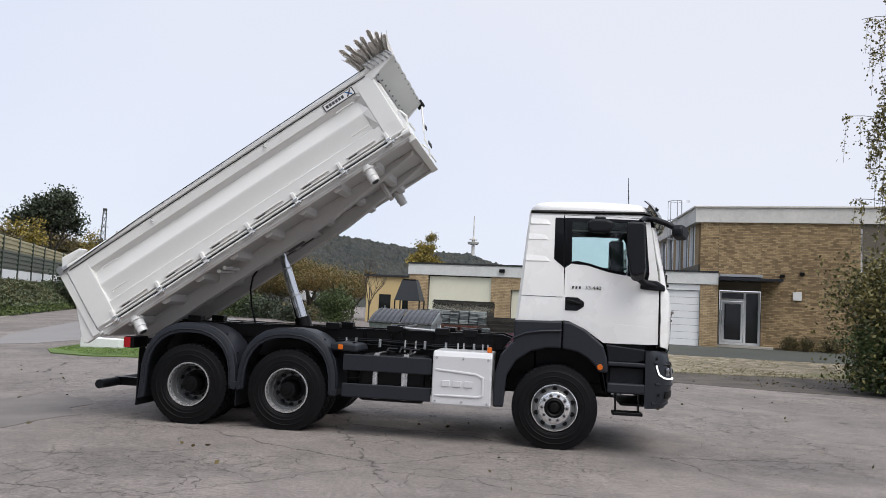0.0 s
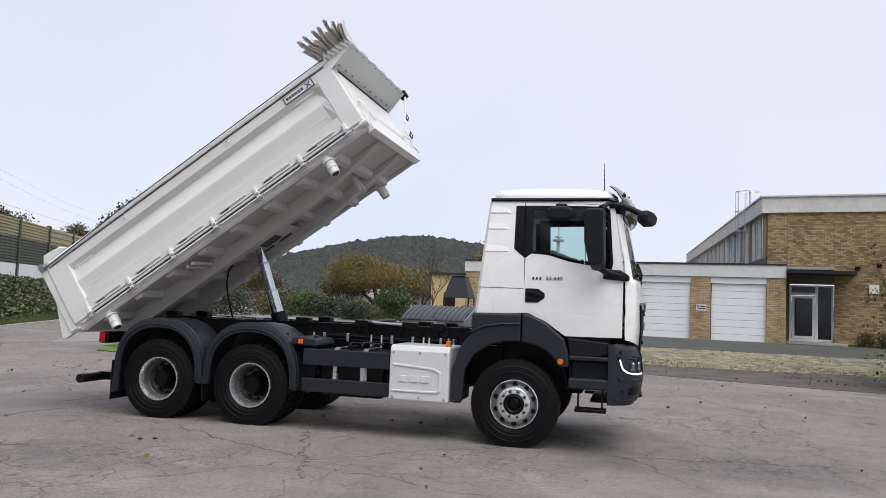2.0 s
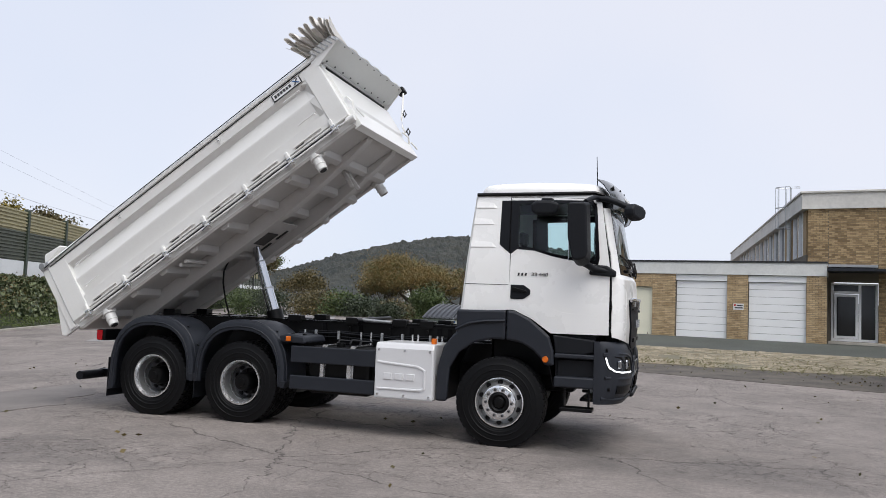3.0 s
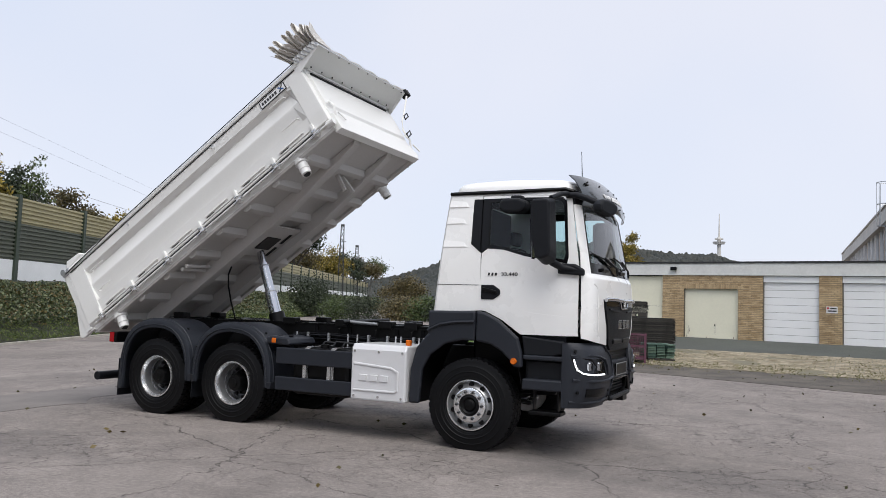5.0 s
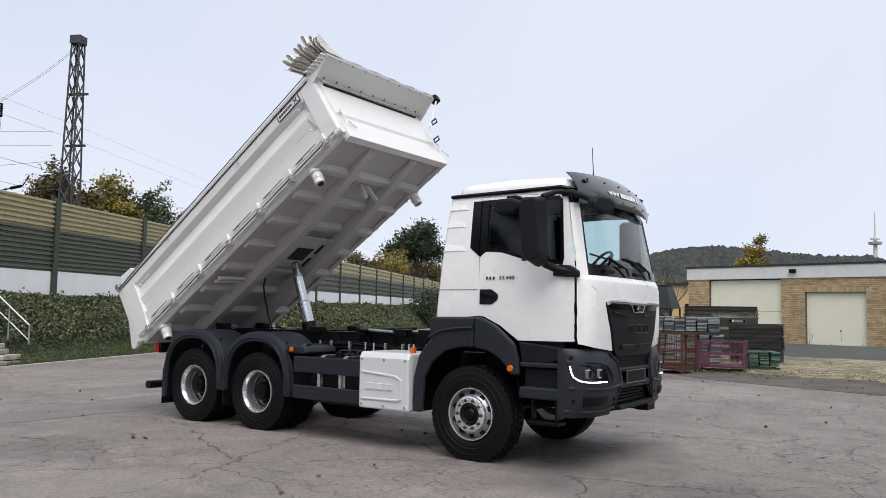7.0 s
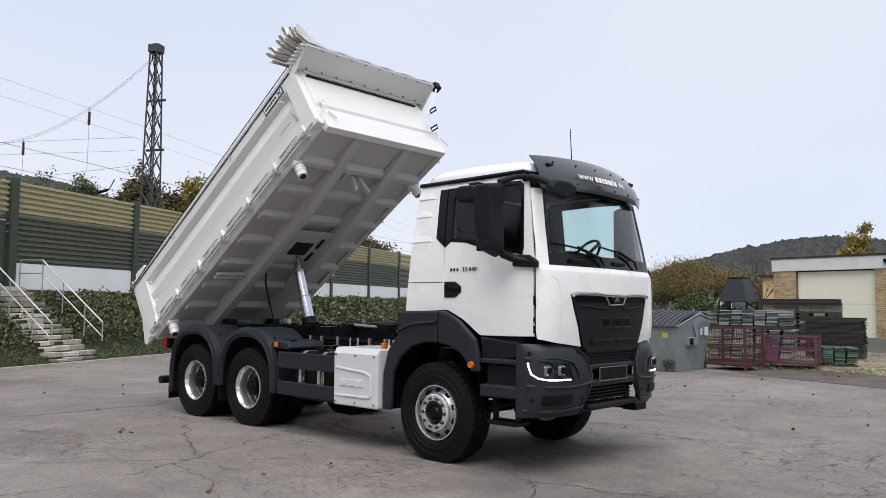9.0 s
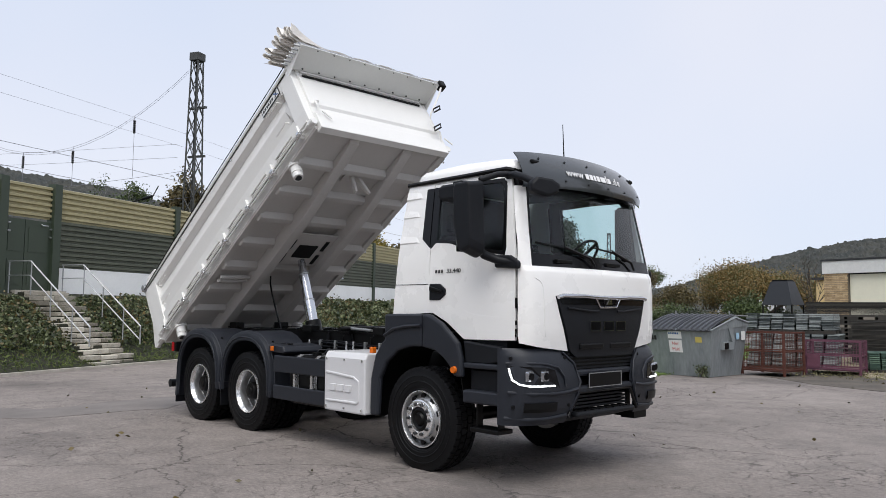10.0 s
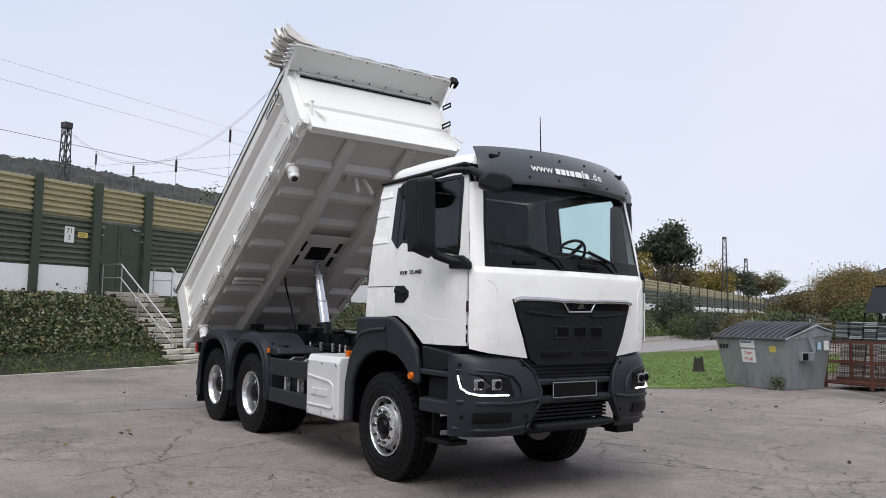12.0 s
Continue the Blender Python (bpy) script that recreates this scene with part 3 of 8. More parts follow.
tagged(ground_sheet("asphalt_patch", rim, 0.005, STAIN), "dark uneven patch in the asphalt yard", "pavement", kind="structure")
tagged(ground_sheet("grass_island", [(-12.2, 24.6), (-11.3, 23.0), (-9.8, 22.0), (-8.0, 21.8), (-2.6, 21.6), (-1.9, 22.6), (-1.6, 24.6), (-1.5, 36.0), (-9, 39.0), (-12.6, 33.0)], 0.03, GRASS), "short green lawn between yard and road", "lawn", kind="structure")
tagged(ground_sheet("road", [(-11.6, 45), (-13.6, 36), (-13.4, 31), (-14.2, 27.5), (-15.4, 27), (-18.6, 34), (-22, 46), (-50, 140), (-40, 143)], 0.012, ROAD, 4.0), "grey asphalt road along the bank", "road", kind="structure")
tagged(ground_sheet("paved_strip", [(0.6, 28.6), (3.0, 26.9), (8, 25.6), (13.2, 25.0), (27, 22.5), (27, 27.8), (15, 30.5), (8, 32.3), (1.5, 33.6)], 0.02, SETTS), "mossy tan concrete pavers before the garages", "pavement", kind="structure")


def lay_pavers():
    """Square pavers with open joints over the strip, each a little tilted; one joined sheet of small stones."""
    rnd = random.Random(23)
    ring = [(0.6, 28.6), (3.0, 26.9), (8, 25.6), (13.2, 25.0), (27, 22.5), (27, 27.8), (15, 30.5), (8, 32.3), (1.5, 33.6)]

    def inside(x, y):
        odd = False
        for (x0, y0), (x1, y1) in zip(ring, ring[1:] + ring[:1]):
            if (y0 > y) != (y1 > y) and x < x0 + (x1 - x0) * (y - y0) / (y1 - y0):
                odd = not odd
        return odd
    verts, faces = [], []
    turn = math.atan(FB0)
    ca, sa = math.cos(turn), math.sin(turn)
    for i in range(-10, 110):
        for j in range(-20, 75):
            u, v = i * 0.27 + (0.135 if j % 2 else 0), j * 0.17
            x, y = 1.0 + u * ca - v * sa, 27.0 + u * sa + v * ca
            if not inside(x, y) or noise.noise((x * 0.6, y * 0.6, 4)) > 0.42:
                continue
            z = ground_z(x, y) + 0.024 + rnd.uniform(-0.003, 0.006)
            n = len(verts)
            a, b = rnd.uniform(-0.004, 0.004), rnd.uniform(-0.004, 0.004)
            for lift, grow in ((-0.03, 0.0), (0.0, -0.006)):
                for p, q in ((-1, -1), (1, -1), (1, 1), (-1, 1)):
                    du, dv = p * (0.126 + grow), q * (0.077 + grow)
                    verts.append((x + du * ca - dv * sa, y + du * sa + dv * ca, z + lift + (a * p + b * q if lift == 0 else 0)))
            faces += [(n + 4, n + 5, n + 6, n + 7)] + [(n + k, n + (k + 1) % 4, n + 4 + (k + 1) % 4, n + 4 + k) for k in range(4)]
    me = bpy.data.meshes.new("pavers")
    me.from_pydata(verts, [], faces)
    me.materials.append(PAVER)
    tagged(new("pavers", me), "worn tan concrete pavers with mossy joints", "pavement", kind="stuff")


FB0 = -0.18
lay_pavers()
tagged(ground_sheet("moss_verge", [(11.3, 25.6), (27, 22.8), (27, 27.6), (18, 29.4)], 0.03, MOSS), "patchy moss and gravel verge", "verge", kind="structure")
tagged(ground_sheet("apron", [(-0.6, 43.6), (1.5, 33.6), (8, 32.3), (15, 30.5), (27, 27.8), (34, 28), (34, 42), (12, 42), (0, 45)], 0.014, APRON), "dark asphalt apron before the garages", "pavement", kind="structure")
tagged(ground_sheet("patched_strip", [(0.2, 26.2), (2.2, 24.2), (9.0, 20.9), (14, 19.5), (24, 17), (27, 22.5), (13.2, 25.0), (8, 25.6), (3.0, 26.9), (0.6, 28.6)], 0.008, STRIP), "dark worn asphalt strip along the yard edge", "pavement", kind="structure")


# ---- garages and the brick building ----
FA, FB = 43.0, -0.34             # the garage front: y = FA + FB * x
FD = Vector((1, FB, 0)).normalized()
FN = Vector((FB, -1, 0)).normalized()      # towards the yard
FM = Matrix(((FD.x, -FN.x, 0, 0), (FD.y, -FN.y, 0, FA), (0, 0, 1, 0.5), (0, 0, 0, 1)))
# local x runs along the front from x = 0, local y goes into the building, z from the apron


def brickwork(name, parent, rects, material, y=0.0, bw=0.25, bh=0.083, joint=0.012, depth=0.02, kind_part="bricks"):
    """Courses of single bricks that stand proud of the wall, over the rectangles (x0, x1, z0, z1)."""
    rnd = random.Random(7)
    verts, faces = [], []
    for x0, x1, z0, z1 in rects:
        nrow = max(1, round((z1 - z0) / bh))
        h = (z1 - z0) / nrow
        for r in range(nrow):
            x = x0 - (0.5 * bw if r % 2 else 0)
            while x < x1 - 0.01:
                a, b = max(x, x0) + joint / 2, min(x + bw, x1) - joint / 2
                if b - a > 0.02:
                    d = depth + rnd.uniform(-0.006, 0.006)
                    za, zb = z0 + r * h + joint / 2, z0 + (r + 1) * h - joint / 2
                    k = len(verts)
                    verts += [(a, y, za), (b, y, za), (b, y, zb), (a, y, zb), (a, y - d, za), (b, y - d, za), (b, y - d, zb), (a, y - d, zb)]
                    faces += [(k + 4, k + 5, k + 6, k + 7), (k, k + 1, k + 5, k + 4), (k + 1, k + 2, k + 6, k + 5), (k + 2, k + 3, k + 7, k + 6), (k + 3, k, k + 4, k + 7)]
                x += bw
    me = bpy.data.meshes.new(name)
    me.from_pydata(verts, [], faces)
    me.materials.append(material)
    ob = new(name, me)
    ob.parent = parent
    return tagged(ob, kind="stuff")


def sectional_door(parent, x0, x1, z1, material, label, panels, group):
    d = thing("garage_door", label, "garage door", group=group)
    d.matrix_basis = FM.copy()
    h = z1 / panels
    for k in range(panels):
        bm = B()
        box(bm, x0 + 0.02, x1 - 0.02, 0.13, 0.19, k * h + 0.01, (k + 1) * h - 0.002)
        part("door_panel", bm, material, d, bev=0.006)
    return d


GARAGE = thing("garage_block", "flat-roofed yellow brick garage block with white fascia", "garage")
GARAGE.matrix_basis = FM.copy()
L0, L1 = -1.9, 14.4             # ends of the front
GH, GF = 3.08, 3.72              # wall head, roof top
OPEN = [(-0.75, 2.85, 3.03), (3.95, 6.55, 2.42), (7.7, 10.1, 3.03), (11.05, 13.55, 3.03)]
edges = [L0] + [v for o in OPEN for v in o[:2]] + [L1]
piers = [(edges[k], edges[k + 1]) for k in range(0, len(edges), 2)]
for a, b in piers:
    part("pier", box(B(), a, b, 0.0, 0.4, -0.3, GH), MORTAR, GARAGE)
part("lintel", box(B(), 3.95, 6.55, 0.0, 0.4, 2.42, GH), MORTAR, GARAGE)
for a, b, z in OPEN:
    part("head", box(B(), a, b, 0.1, 0.3, z + 0.001, GH) if z > 2.9 else box(B(), a, b, 0.41, 0.5, z, GH), DARK_IN, GARAGE)
part("side_wall", box(B(), L0, L0 + 0.3, 0.4, 9.0, -0.3, GH), MORTAR, GARAGE)
part("back_wall", box(B(), L0, L1, 9.0, 9.3, -0.3, GH), MORTAR, GARAGE)
part("roof_slab", box(B(), L0 - 0.02, L1 - 0.01, 0.3, 9.3, GH + 0.02, GF - 0.1), FASCIA_G, GARAGE)
part("fascia", box(B(), L0 - 0.06, L1, -0.07, 0.28, GH, GF - 0.05), FASCIA, GARAGE, "white painted fascia", bev=0.01)
part("roof_edge", box(B(), L0 - 0.1, L1 + 0.02, -0.11, 9.35, GF - 0.05, GF + 0.03), ROOF_EDGE, GARAGE, "black roof felt edge")
brickwork("bricks", GARAGE, [(a, b, 0.0, GH) for a, b in piers] + [(3.95, 6.55, 2.66, GH)], BRICK)
brickwork("soldier_bricks", GARAGE, [(3.95, 6.55, 2.42, 2.66)], BRICK, bw=0.085, bh=0.24)
bm = B()
box(bm, 3.3, 3.6, -0.2, -0.07, 3.32, 3.5)
part("floodlight", bm, BLACK, GARAGE, "small black floodlight", bev=0.02)
sectional_door(GARAGE, *OPEN[0], GATE_C, "closed cream garage door with plain panels", 2, "garage doors")
LOWDOOR = sectional_door(GARAGE, *OPEN[1], GATE_C, "closed low cream garage door with scuffed paint", 1, "garage doors")
part("handle", box(B(), 5.42, 5.46, 0.09, 0.13, 0.62, 0.72), BLACK, LOWDOOR, bev=0.01)
for x, z0, z1, w in ((4.12, 0.16, 0.62, 0.022), (4.19, 0.3, 0.5, 0.014), (5.44, 0.2, 0.6, 0.012), (4.05, 0.05, 0.2, 0.03), (6.3, 0.04, 0.16, 0.03), (5.0, 0.02, 0.10, 0.05)):
    part("rust_streak", prism(B(), [(x, z0), (x + w, z0 + 0.02), (x + w * 0.7, z1), (x + w * 0.2, z1 - 0.03)], 0.126, 0.131), RUST, LOWDOOR)
for o in OPEN[2:]:
    sectional_door(GARAGE, o[0], o[1], 2.75, GATE_W, "closed white sectional garage door", 8, "garage doors")
    part("door_header", box(B(), o[0], o[1], 0.04, 0.1, 2.77, 3.06), GATE_W, GARAGE, "white header panel")
NOTICE = thing("parking_sign", "white no-parking plate on the brick pier", "sign")
NOTICE.matrix_basis = FM.copy()
part("plate", box(B(), 10.4, 10.86, -0.05, -0.03, 1.42, 1.72), PAPER, NOTICE)
bm = B()
cyl(bm, (10.47, -0.05, 1.64), (10.47, -0.055, 1.64), 0.05, n=16)
part("symbol", bm, RED_INK, NOTICE)
for k in range(2):
    part("text_bar", box(B(), 10.56 - 0.1 * k, 10.82, -0.054, -0.05, 1.60 - 0.11 * k, 1.655 - 0.11 * k), INK, NOTICE)

# the taller brick building behind the garages' end
TY = 1.5
TOWER = thing("brick_building", "two-storey brown-yellow brick building with pale concrete fascia", "building")
TOWER.matrix_basis = FM.copy()
T0, T1, TZ, TF = 13.5, 27.0, 6.35, 7.2
SK = (-0.22, 0.975)               # the flank's direction


def flank(d, h=0.0):
    return (T0 + SK[0] * d + h, TY + SK[1] * d)


part("front_wall", box(B(), 16.45, T1, TY, TY + 0.4, -0.3, TZ), MORTAR, TOWER)
part("wall_above", box(B(), T0, 16.45, TY, TY + 0.4, 2.9, TZ), MORTAR, TOWER)
part("wall_left", box(B(), T0, 14.48, TY, TY + 0.4, -0.3, 2.9), MORTAR, TOWER)
part("right_wall", box(B(), T1 - 0.3, T1, TY + 0.4, TY + 40, -0.3, TZ), MORTAR, TOWER)
brickwork("bricks", TOWER, [(16.45, 20.9, 0.1, TZ), (20.9, T1, 0.1, 3.2), (24.5, T1, 3.2, TZ), (14.4, 16.45, 3.7, TZ), (T0, 14.4, 3.75, TZ)], BRICK_D, y=TY)
bm = B()
prism(bm, [(T0 - 0.25, TY - 0.12), (T1, TY - 0.12), (T1, TY + 41), flank(41, -0.25)], TZ, TF - 0.1, "z")
part("fascia", bm, FASCIA_G, TOWER, "weathered pale concrete fascia")
bm = B()
prism(bm, [(T0 - 0.32, TY - 0.2), (T1, TY - 0.2), (T1, TY + 41), flank(41, -0.32)], TF - 0.1, TF, "z")
part("roof_edge", bm, FASCIA_G, TOWER, bev=0.02)
# flank with tall windows on the upper storey
bm = B()
prism(bm, [flank(0.4), flank(41), flank(41, 0.4), flank(0.4, 0.4)], -0.3, 4.2, "z")
part("flank_wall", bm, MORTAR, TOWER)
d = 0.4
for k in range(14):
    w = 0.9 if k in (0, 2, 3) else 0.45
    win = 1.25 if k < 3 else 2.0
    bm = B()
    prism(bm, [flank(d), flank(d + w), flank(d + w, 0.3), flank(d, 0.3)], 4.2, TZ, "z")
    part("wall_pier", bm, BRICK_D, TOWER)
    bm = B()
    prism(bm, [flank(d + w, 0.12), flank(d + w + win, 0.12), flank(d + w + win, 0.16), flank(d + w, 0.16)], 4.2, TZ, "z")
    pane = part("window", bm, DARKGLASS, TOWER)
    for u in (0.0, win - 0.10):
        bm = B()
        prism(bm, [flank(d + w + u, -0.02), flank(d + w + u + 0.10, -0.02), flank(d + w + u + 0.10, 0.12), flank(d + w + u, 0.12)], 4.2, TZ, "z")
        part("window_frame", bm, FRAME_W, pane)
    d += w + win
# window on the front, upper right
part("window_pane", box(B(), 20.9, 24.5, TY + 0.1, TY + 0.14, 3.2, 6.1), DARKGLASS, TOWER)
for x in (20.9, 22.1, 23.3, 24.42):
    part("window_frame", box(B(), x, x + 0.08, TY + 0.0, TY + 0.1, 3.2, 6.1), FRAME_W, TOWER)
# entrance
ENT = thing("entrance_door", "white-framed glazed entrance door with side light", "door")
ENT.matrix_basis = FM @ pose(0, TY + 0.25, 0)
for x0, x1, z0, z1 in ((14.50, 14.60, 0.15, 2.85), (15.64, 15.76, 0.15, 2.85), (16.33, 16.43, 0.15, 2.85), (14.6, 15.64, 2.36, 2.48), (14.6, 15.64, 2.77, 2.85), (15.76, 16.33, 2.77, 2.85), (14.6, 15.64, 0.15, 0.27), (15.76, 16.33, 0.15, 0.27)):
    part("door_frame", box(B(), x0, x1, 0, 0.08, z0, z1), FRAME_W, ENT)
leaf = part("door_leaf", box(B(), 14.74, 15.52, 0.03, 0.05, 0.4, 2.22), DARKGLASS, ENT)
for x0, x1, z0, z1 in ((14.62, 14.74, 0.28, 2.34), (15.52, 15.62, 0.28, 2.34), (14.74, 15.52, 2.22, 2.34), (14.74, 15.52, 0.28, 0.4)):
    part("stile", box(B(), x0, x1, -0.015, 0.06, z0, z1), FRAME_W, leaf)
part("pull_handle", tube(B(), [(14.78, -0.01, 0.45), (14.78, -0.07, 0.5), (14.78, -0.07, 2.1), (14.78, -0.01, 2.15)], 0.02), BLACK, leaf)
part("transom_pane", box(B(), 14.6, 15.64, 0.03, 0.05, 2.48, 2.77), DARKGLASS, ENT)
part("side_pane", box(B(), 15.76, 16.33, 0.03, 0.05, 0.27, 2.77), DARKGLASS, ENT)
STEP = thing("door_step", "low weathered concrete step at the entrance", "step")
STEP.matrix_basis = FM.copy()
part("slab", box(B(), 14.42, 17.0, TY - 0.7, TY + 0.3, -0.2, 0.14), CONC, STEP, bev=0.01)
CAN = thing("canopy", "flat dark metal canopy above the entrance", "canopy")
CAN.matrix_basis = FM.copy()
part("slab", box(B(), 14.42, 17.3, -0.5, TY + 0.0, 3.32, 3.44), PLASTIC2, CAN)
part("upper_slab", box(B(), 14.45, 16.4, -0.2, TY + 0.0, 3.5, 3.62), GALV, CAN)
part("reveal", box(B(), 14.45, 16.4, 0.5, TY - 0.02, 3.44, 3.5), DARK_IN, CAN)
BOX1 = thing("junction_box", "white box on the brick wall", "box")
BOX1.matrix_basis = FM.copy()
part("case", box(B(), 17.9, 18.3, TY - 0.12, TY, 2.5, 2.93), PAPER, BOX1, bev=0.01)
for x, z in ((18.2, 3.75), (17.3, 3.62)):
    WL = thing("wall_lamp", "small dark lamp on the brick wall", "wall lamp")
    WL.matrix_basis = FM.copy()
    part("case", box(B(), x, x + 0.22, TY - 0.2, TY, z, z + 0.15), BLACK, WL, bev=0.02)
# roof ladder with its cage
LAD = thing("roof_ladder", "galvanised caged ladder on the building's flank", "ladder")
LAD.matrix_basis = FM.copy()
lx, ly = flank(4.6, -0.35)
for dx in (-0.22, 0.22):
    part("stringer", tube(B(), [(lx + 0.25, ly + dx, 3.7), (lx + 0.25, ly + dx, 8.1), (lx + 0.7, ly + dx, 8.1)], 0.03), GALV, LAD)
for k in range(16):
    part("rung", tube(B(), [(lx + 0.25, ly - 0.22, 3.9 + 0.28 * k), (lx + 0.25, ly + 0.22, 3.9 + 0.28 * k)], 0.015, 5), GALV, LAD)
for z in (5.9, 7.0, 8.1):
    part("hoop", tube(B(), [(lx + 0.25 - 0.75 * math.sin(math.pi * k / 10), ly - 0.4 * math.cos(math.pi * k / 10), z) for k in range(11)], 0.02, 5), GALV, LAD)
for k in range(1, 10, 2):
    ang = math.pi * k / 10
    part("cage_bar", tube(B(), [(lx + 0.25 - 0.75 * math.sin(ang), ly - 0.4 * math.cos(ang), z) for z in (5.9, 8.1)], 0.015, 5), GALV, LAD)

# ---- the truck ----
TRUCK = thing("tipper_truck", "new white three-axle tipper truck with raised body", "truck", pose(1.696, 11.429, 0, 0, 0, -7.3))
# local x forwards from the front axle, y to its left, z up
REAR1, REAR2, RW = -3.6, -5.0, 0.552


def build_wheel(front):
    """The outer face looks to -y; origin at the hub's centre, tyre's middle."""
    w = 0.31
    h = w / 2
    # one sheet turned about the axle; the tread's rows are notched and staggered
    prof = [(-h + 0.03, 0.30, 0, 0), (-h + 0.005, 0.33, 0, 0), (-h + 0.003, 0.345, 0, 0), (-h - 0.002, 0.350, 0, 0), (-h - 0.002, 0.385, 0, 0), (-h - 0.008, 0.392, 0, 0), (-h - 0.008, 0.40, 0, 0), (-h - 0.003, 0.405, 0, 0), (-h + 0.001, 0.455, 0, 0), (-h - 0.003, 0.460, 0, 0), (-h + 0.003, 0.47, 0, 0), (-h + 0.008, 0.515, 0.0, 0)]
    for row, (y0, y1) in enumerate(((-h + 0.010, -0.085), (-0.078, -0.005), (0.005, 0.078), (0.085, h - 0.010))):
        prof += [(y0, 0.532, 0.0, row % 2), (y0 + 0.004, 0.556 if row else 0.550, 0.016, row % 2), (y1 - 0.004, 0.556 if row < 3 else 0.550, 0.016, row % 2), (y1, 0.532, 0.0, row % 2)]
    prof += [(-y, r, d, st) for y, r, d, st in prof[10::-1]]
    bm = B()
    teeth, rings = 44, []
    for y, r, notch, st in prof:
        ring = []
        for k in range(teeth):
            for f, down in ((0.02, 1), (0.10, 0), (0.86, 0), (0.94, 1)):
                a = 2 * math.pi * (k + f + 0.5 * st * (notch > 0)) / teeth
                rr = r - notch * down
                ring.append(bm.verts.new((rr * math.cos(a), y, rr * math.sin(a))))
        rings.append(ring)
    m = 4 * teeth
    for r0, r1 in zip(rings, rings[1:]):
        for k in range(m):
            bm.faces.new((r0[k], r1[k], r1[(k + 1) % m], r0[(k + 1) % m]))
    tyre = part("tyre", bm, RUBBER, None, "black rubber tyre with block tread", smooth=30)
    if front:
        wheel = part("wheel", lathe(B(), [(-h + 0.02, 0.212), (-h - 0.012, 0.205), (-h - 0.018, 0.196), (-h - 0.018, 0.132), (-h - 0.006, 0.129), (h, 0.125)], 40, caps=False), FLANGE, None, smooth=40)
        part("rim", lathe(B(), [(-h + 0.02, 0.304), (-h + 0.001, 0.301), (-h - 0.001, 0.291), (-h + 0.01, 0.286)], 48, caps=False), FLANGE, wheel, "bright rim edge", smooth=40)
        part("dish", lathe(B(), [(-h + 0.01, 0.286), (-h + 0.03, 0.276), (-h + 0.07, 0.268), (-h + 0.06, 0.25), (-h + 0.02, 0.209), (h, 0.209), (h, 0.30)], 40, caps=False), DISC_F, wheel, "grey shaded dish", smooth=40)
    else:
        wheel = part("wheel", lathe(B(), [(-h + 0.02, 0.304), (-h + 0.003, 0.300), (-h + 0.002, 0.284), (-h + 0.03, 0.270), (-h + 0.05, 0.262)], 48, caps=False), STEEL, None, smooth=40)
        part("dish", lathe(B(), [(-h + 0.05, 0.262), (-h + 0.09, 0.25), (0.06, 0.25), (h - 0.07, 0.245)], 40, caps=False), DISH, wheel, "dull steel rim barrel", smooth=40)
        part("disc", lathe(B(), [(h - 0.07, 0.245), (h - 0.03, 0.21), (h - 0.02, 0.05), (h + 0.012, 0.05), (h + 0.03, 0.05), (h + 0.03, 0.302)], 40, caps=False), DISC_R, wheel, "grey painted wheel disc with dark holes", smooth=40)
        part("ring", lathe(B(), [(0.01, 0.2505), (0.0, 0.243), (0.012, 0.238), (0.024, 0.249)], 40, caps=False), STEEL, wheel, "bright clamping ring", smooth=40)
    tyre.parent = wheel
    if front:
        for k in range(10):
            a = 2 * math.pi * (k + 0.5) / 10
            c = Vector((0.240 * math.cos(a), -h + 0.062, 0.240 * math.sin(a)))
            part("hand_hole", cyl(B(), c, c + Vector((0, -0.026, 0)), 0.031, n=14), BLACK, wheel)
            c = Vector((0.160 * math.cos(a + 0.31), -h - 0.014, 0.160 * math.sin(a + 0.31)))
            part("washer", cyl(B(), c, c + Vector((0, -0.008, 0)), 0.026, n=14), CHROME, wheel)
            part("wheel_nut", cyl(B(), c, c + Vector((0, -0.034, 0)), 0.018, 0.013, n=6), DISC, wheel)
        bm = lathe(B(), [(-h + 0.05, 0.127), (-h - 0.008, 0.127), (-h - 0.02, 0.10), (-h - 0.005, 0.075), (-h - 0.03, 0.055), (-h - 0.035, 0.0)], 28)
        part("hub", bm, BLACK, wheel, "black hub cap", smooth=40)
    else:
        for k in range(10):
            a = 2 * math.pi * (k + 0.5) / 10
            c = Vector((0.218 * math.cos(a), h - 0.03, 0.218 * math.sin(a)))
            part("hand_hole", cyl(B(), c, c + Vector((0, -0.025, 0)), 0.031, n=14), BLACK, wheel)
            c = Vector((0.160 * math.cos(a + 0.31), h - 0.02, 0.160 * math.sin(a + 0.31)))
            part("wheel_nut", cyl(B(), c, c + Vector((0, -0.055, 0)), 0.019, n=6), BLACK, wheel)
        bm = lathe(B(), [(h - 0.01, 0.185), (h - 0.035, 0.18), (h - 0.04, 0.13), (-0.06, 0.125), (-0.10, 0.105), (-0.105, 0.06), (-0.12, 0.055), (-0.125, 0.0)], 28)
        part("hub", bm, BLACK, wheel, "black driven hub", smooth=40)
    return wheel


def put_wheel(src, x, y, left):
    m = pose(x, y, RW - 0.02, 0, 0, 180 if left else 0)
    w = copy_thing(src, m)
    w.parent = TRUCK
    return w


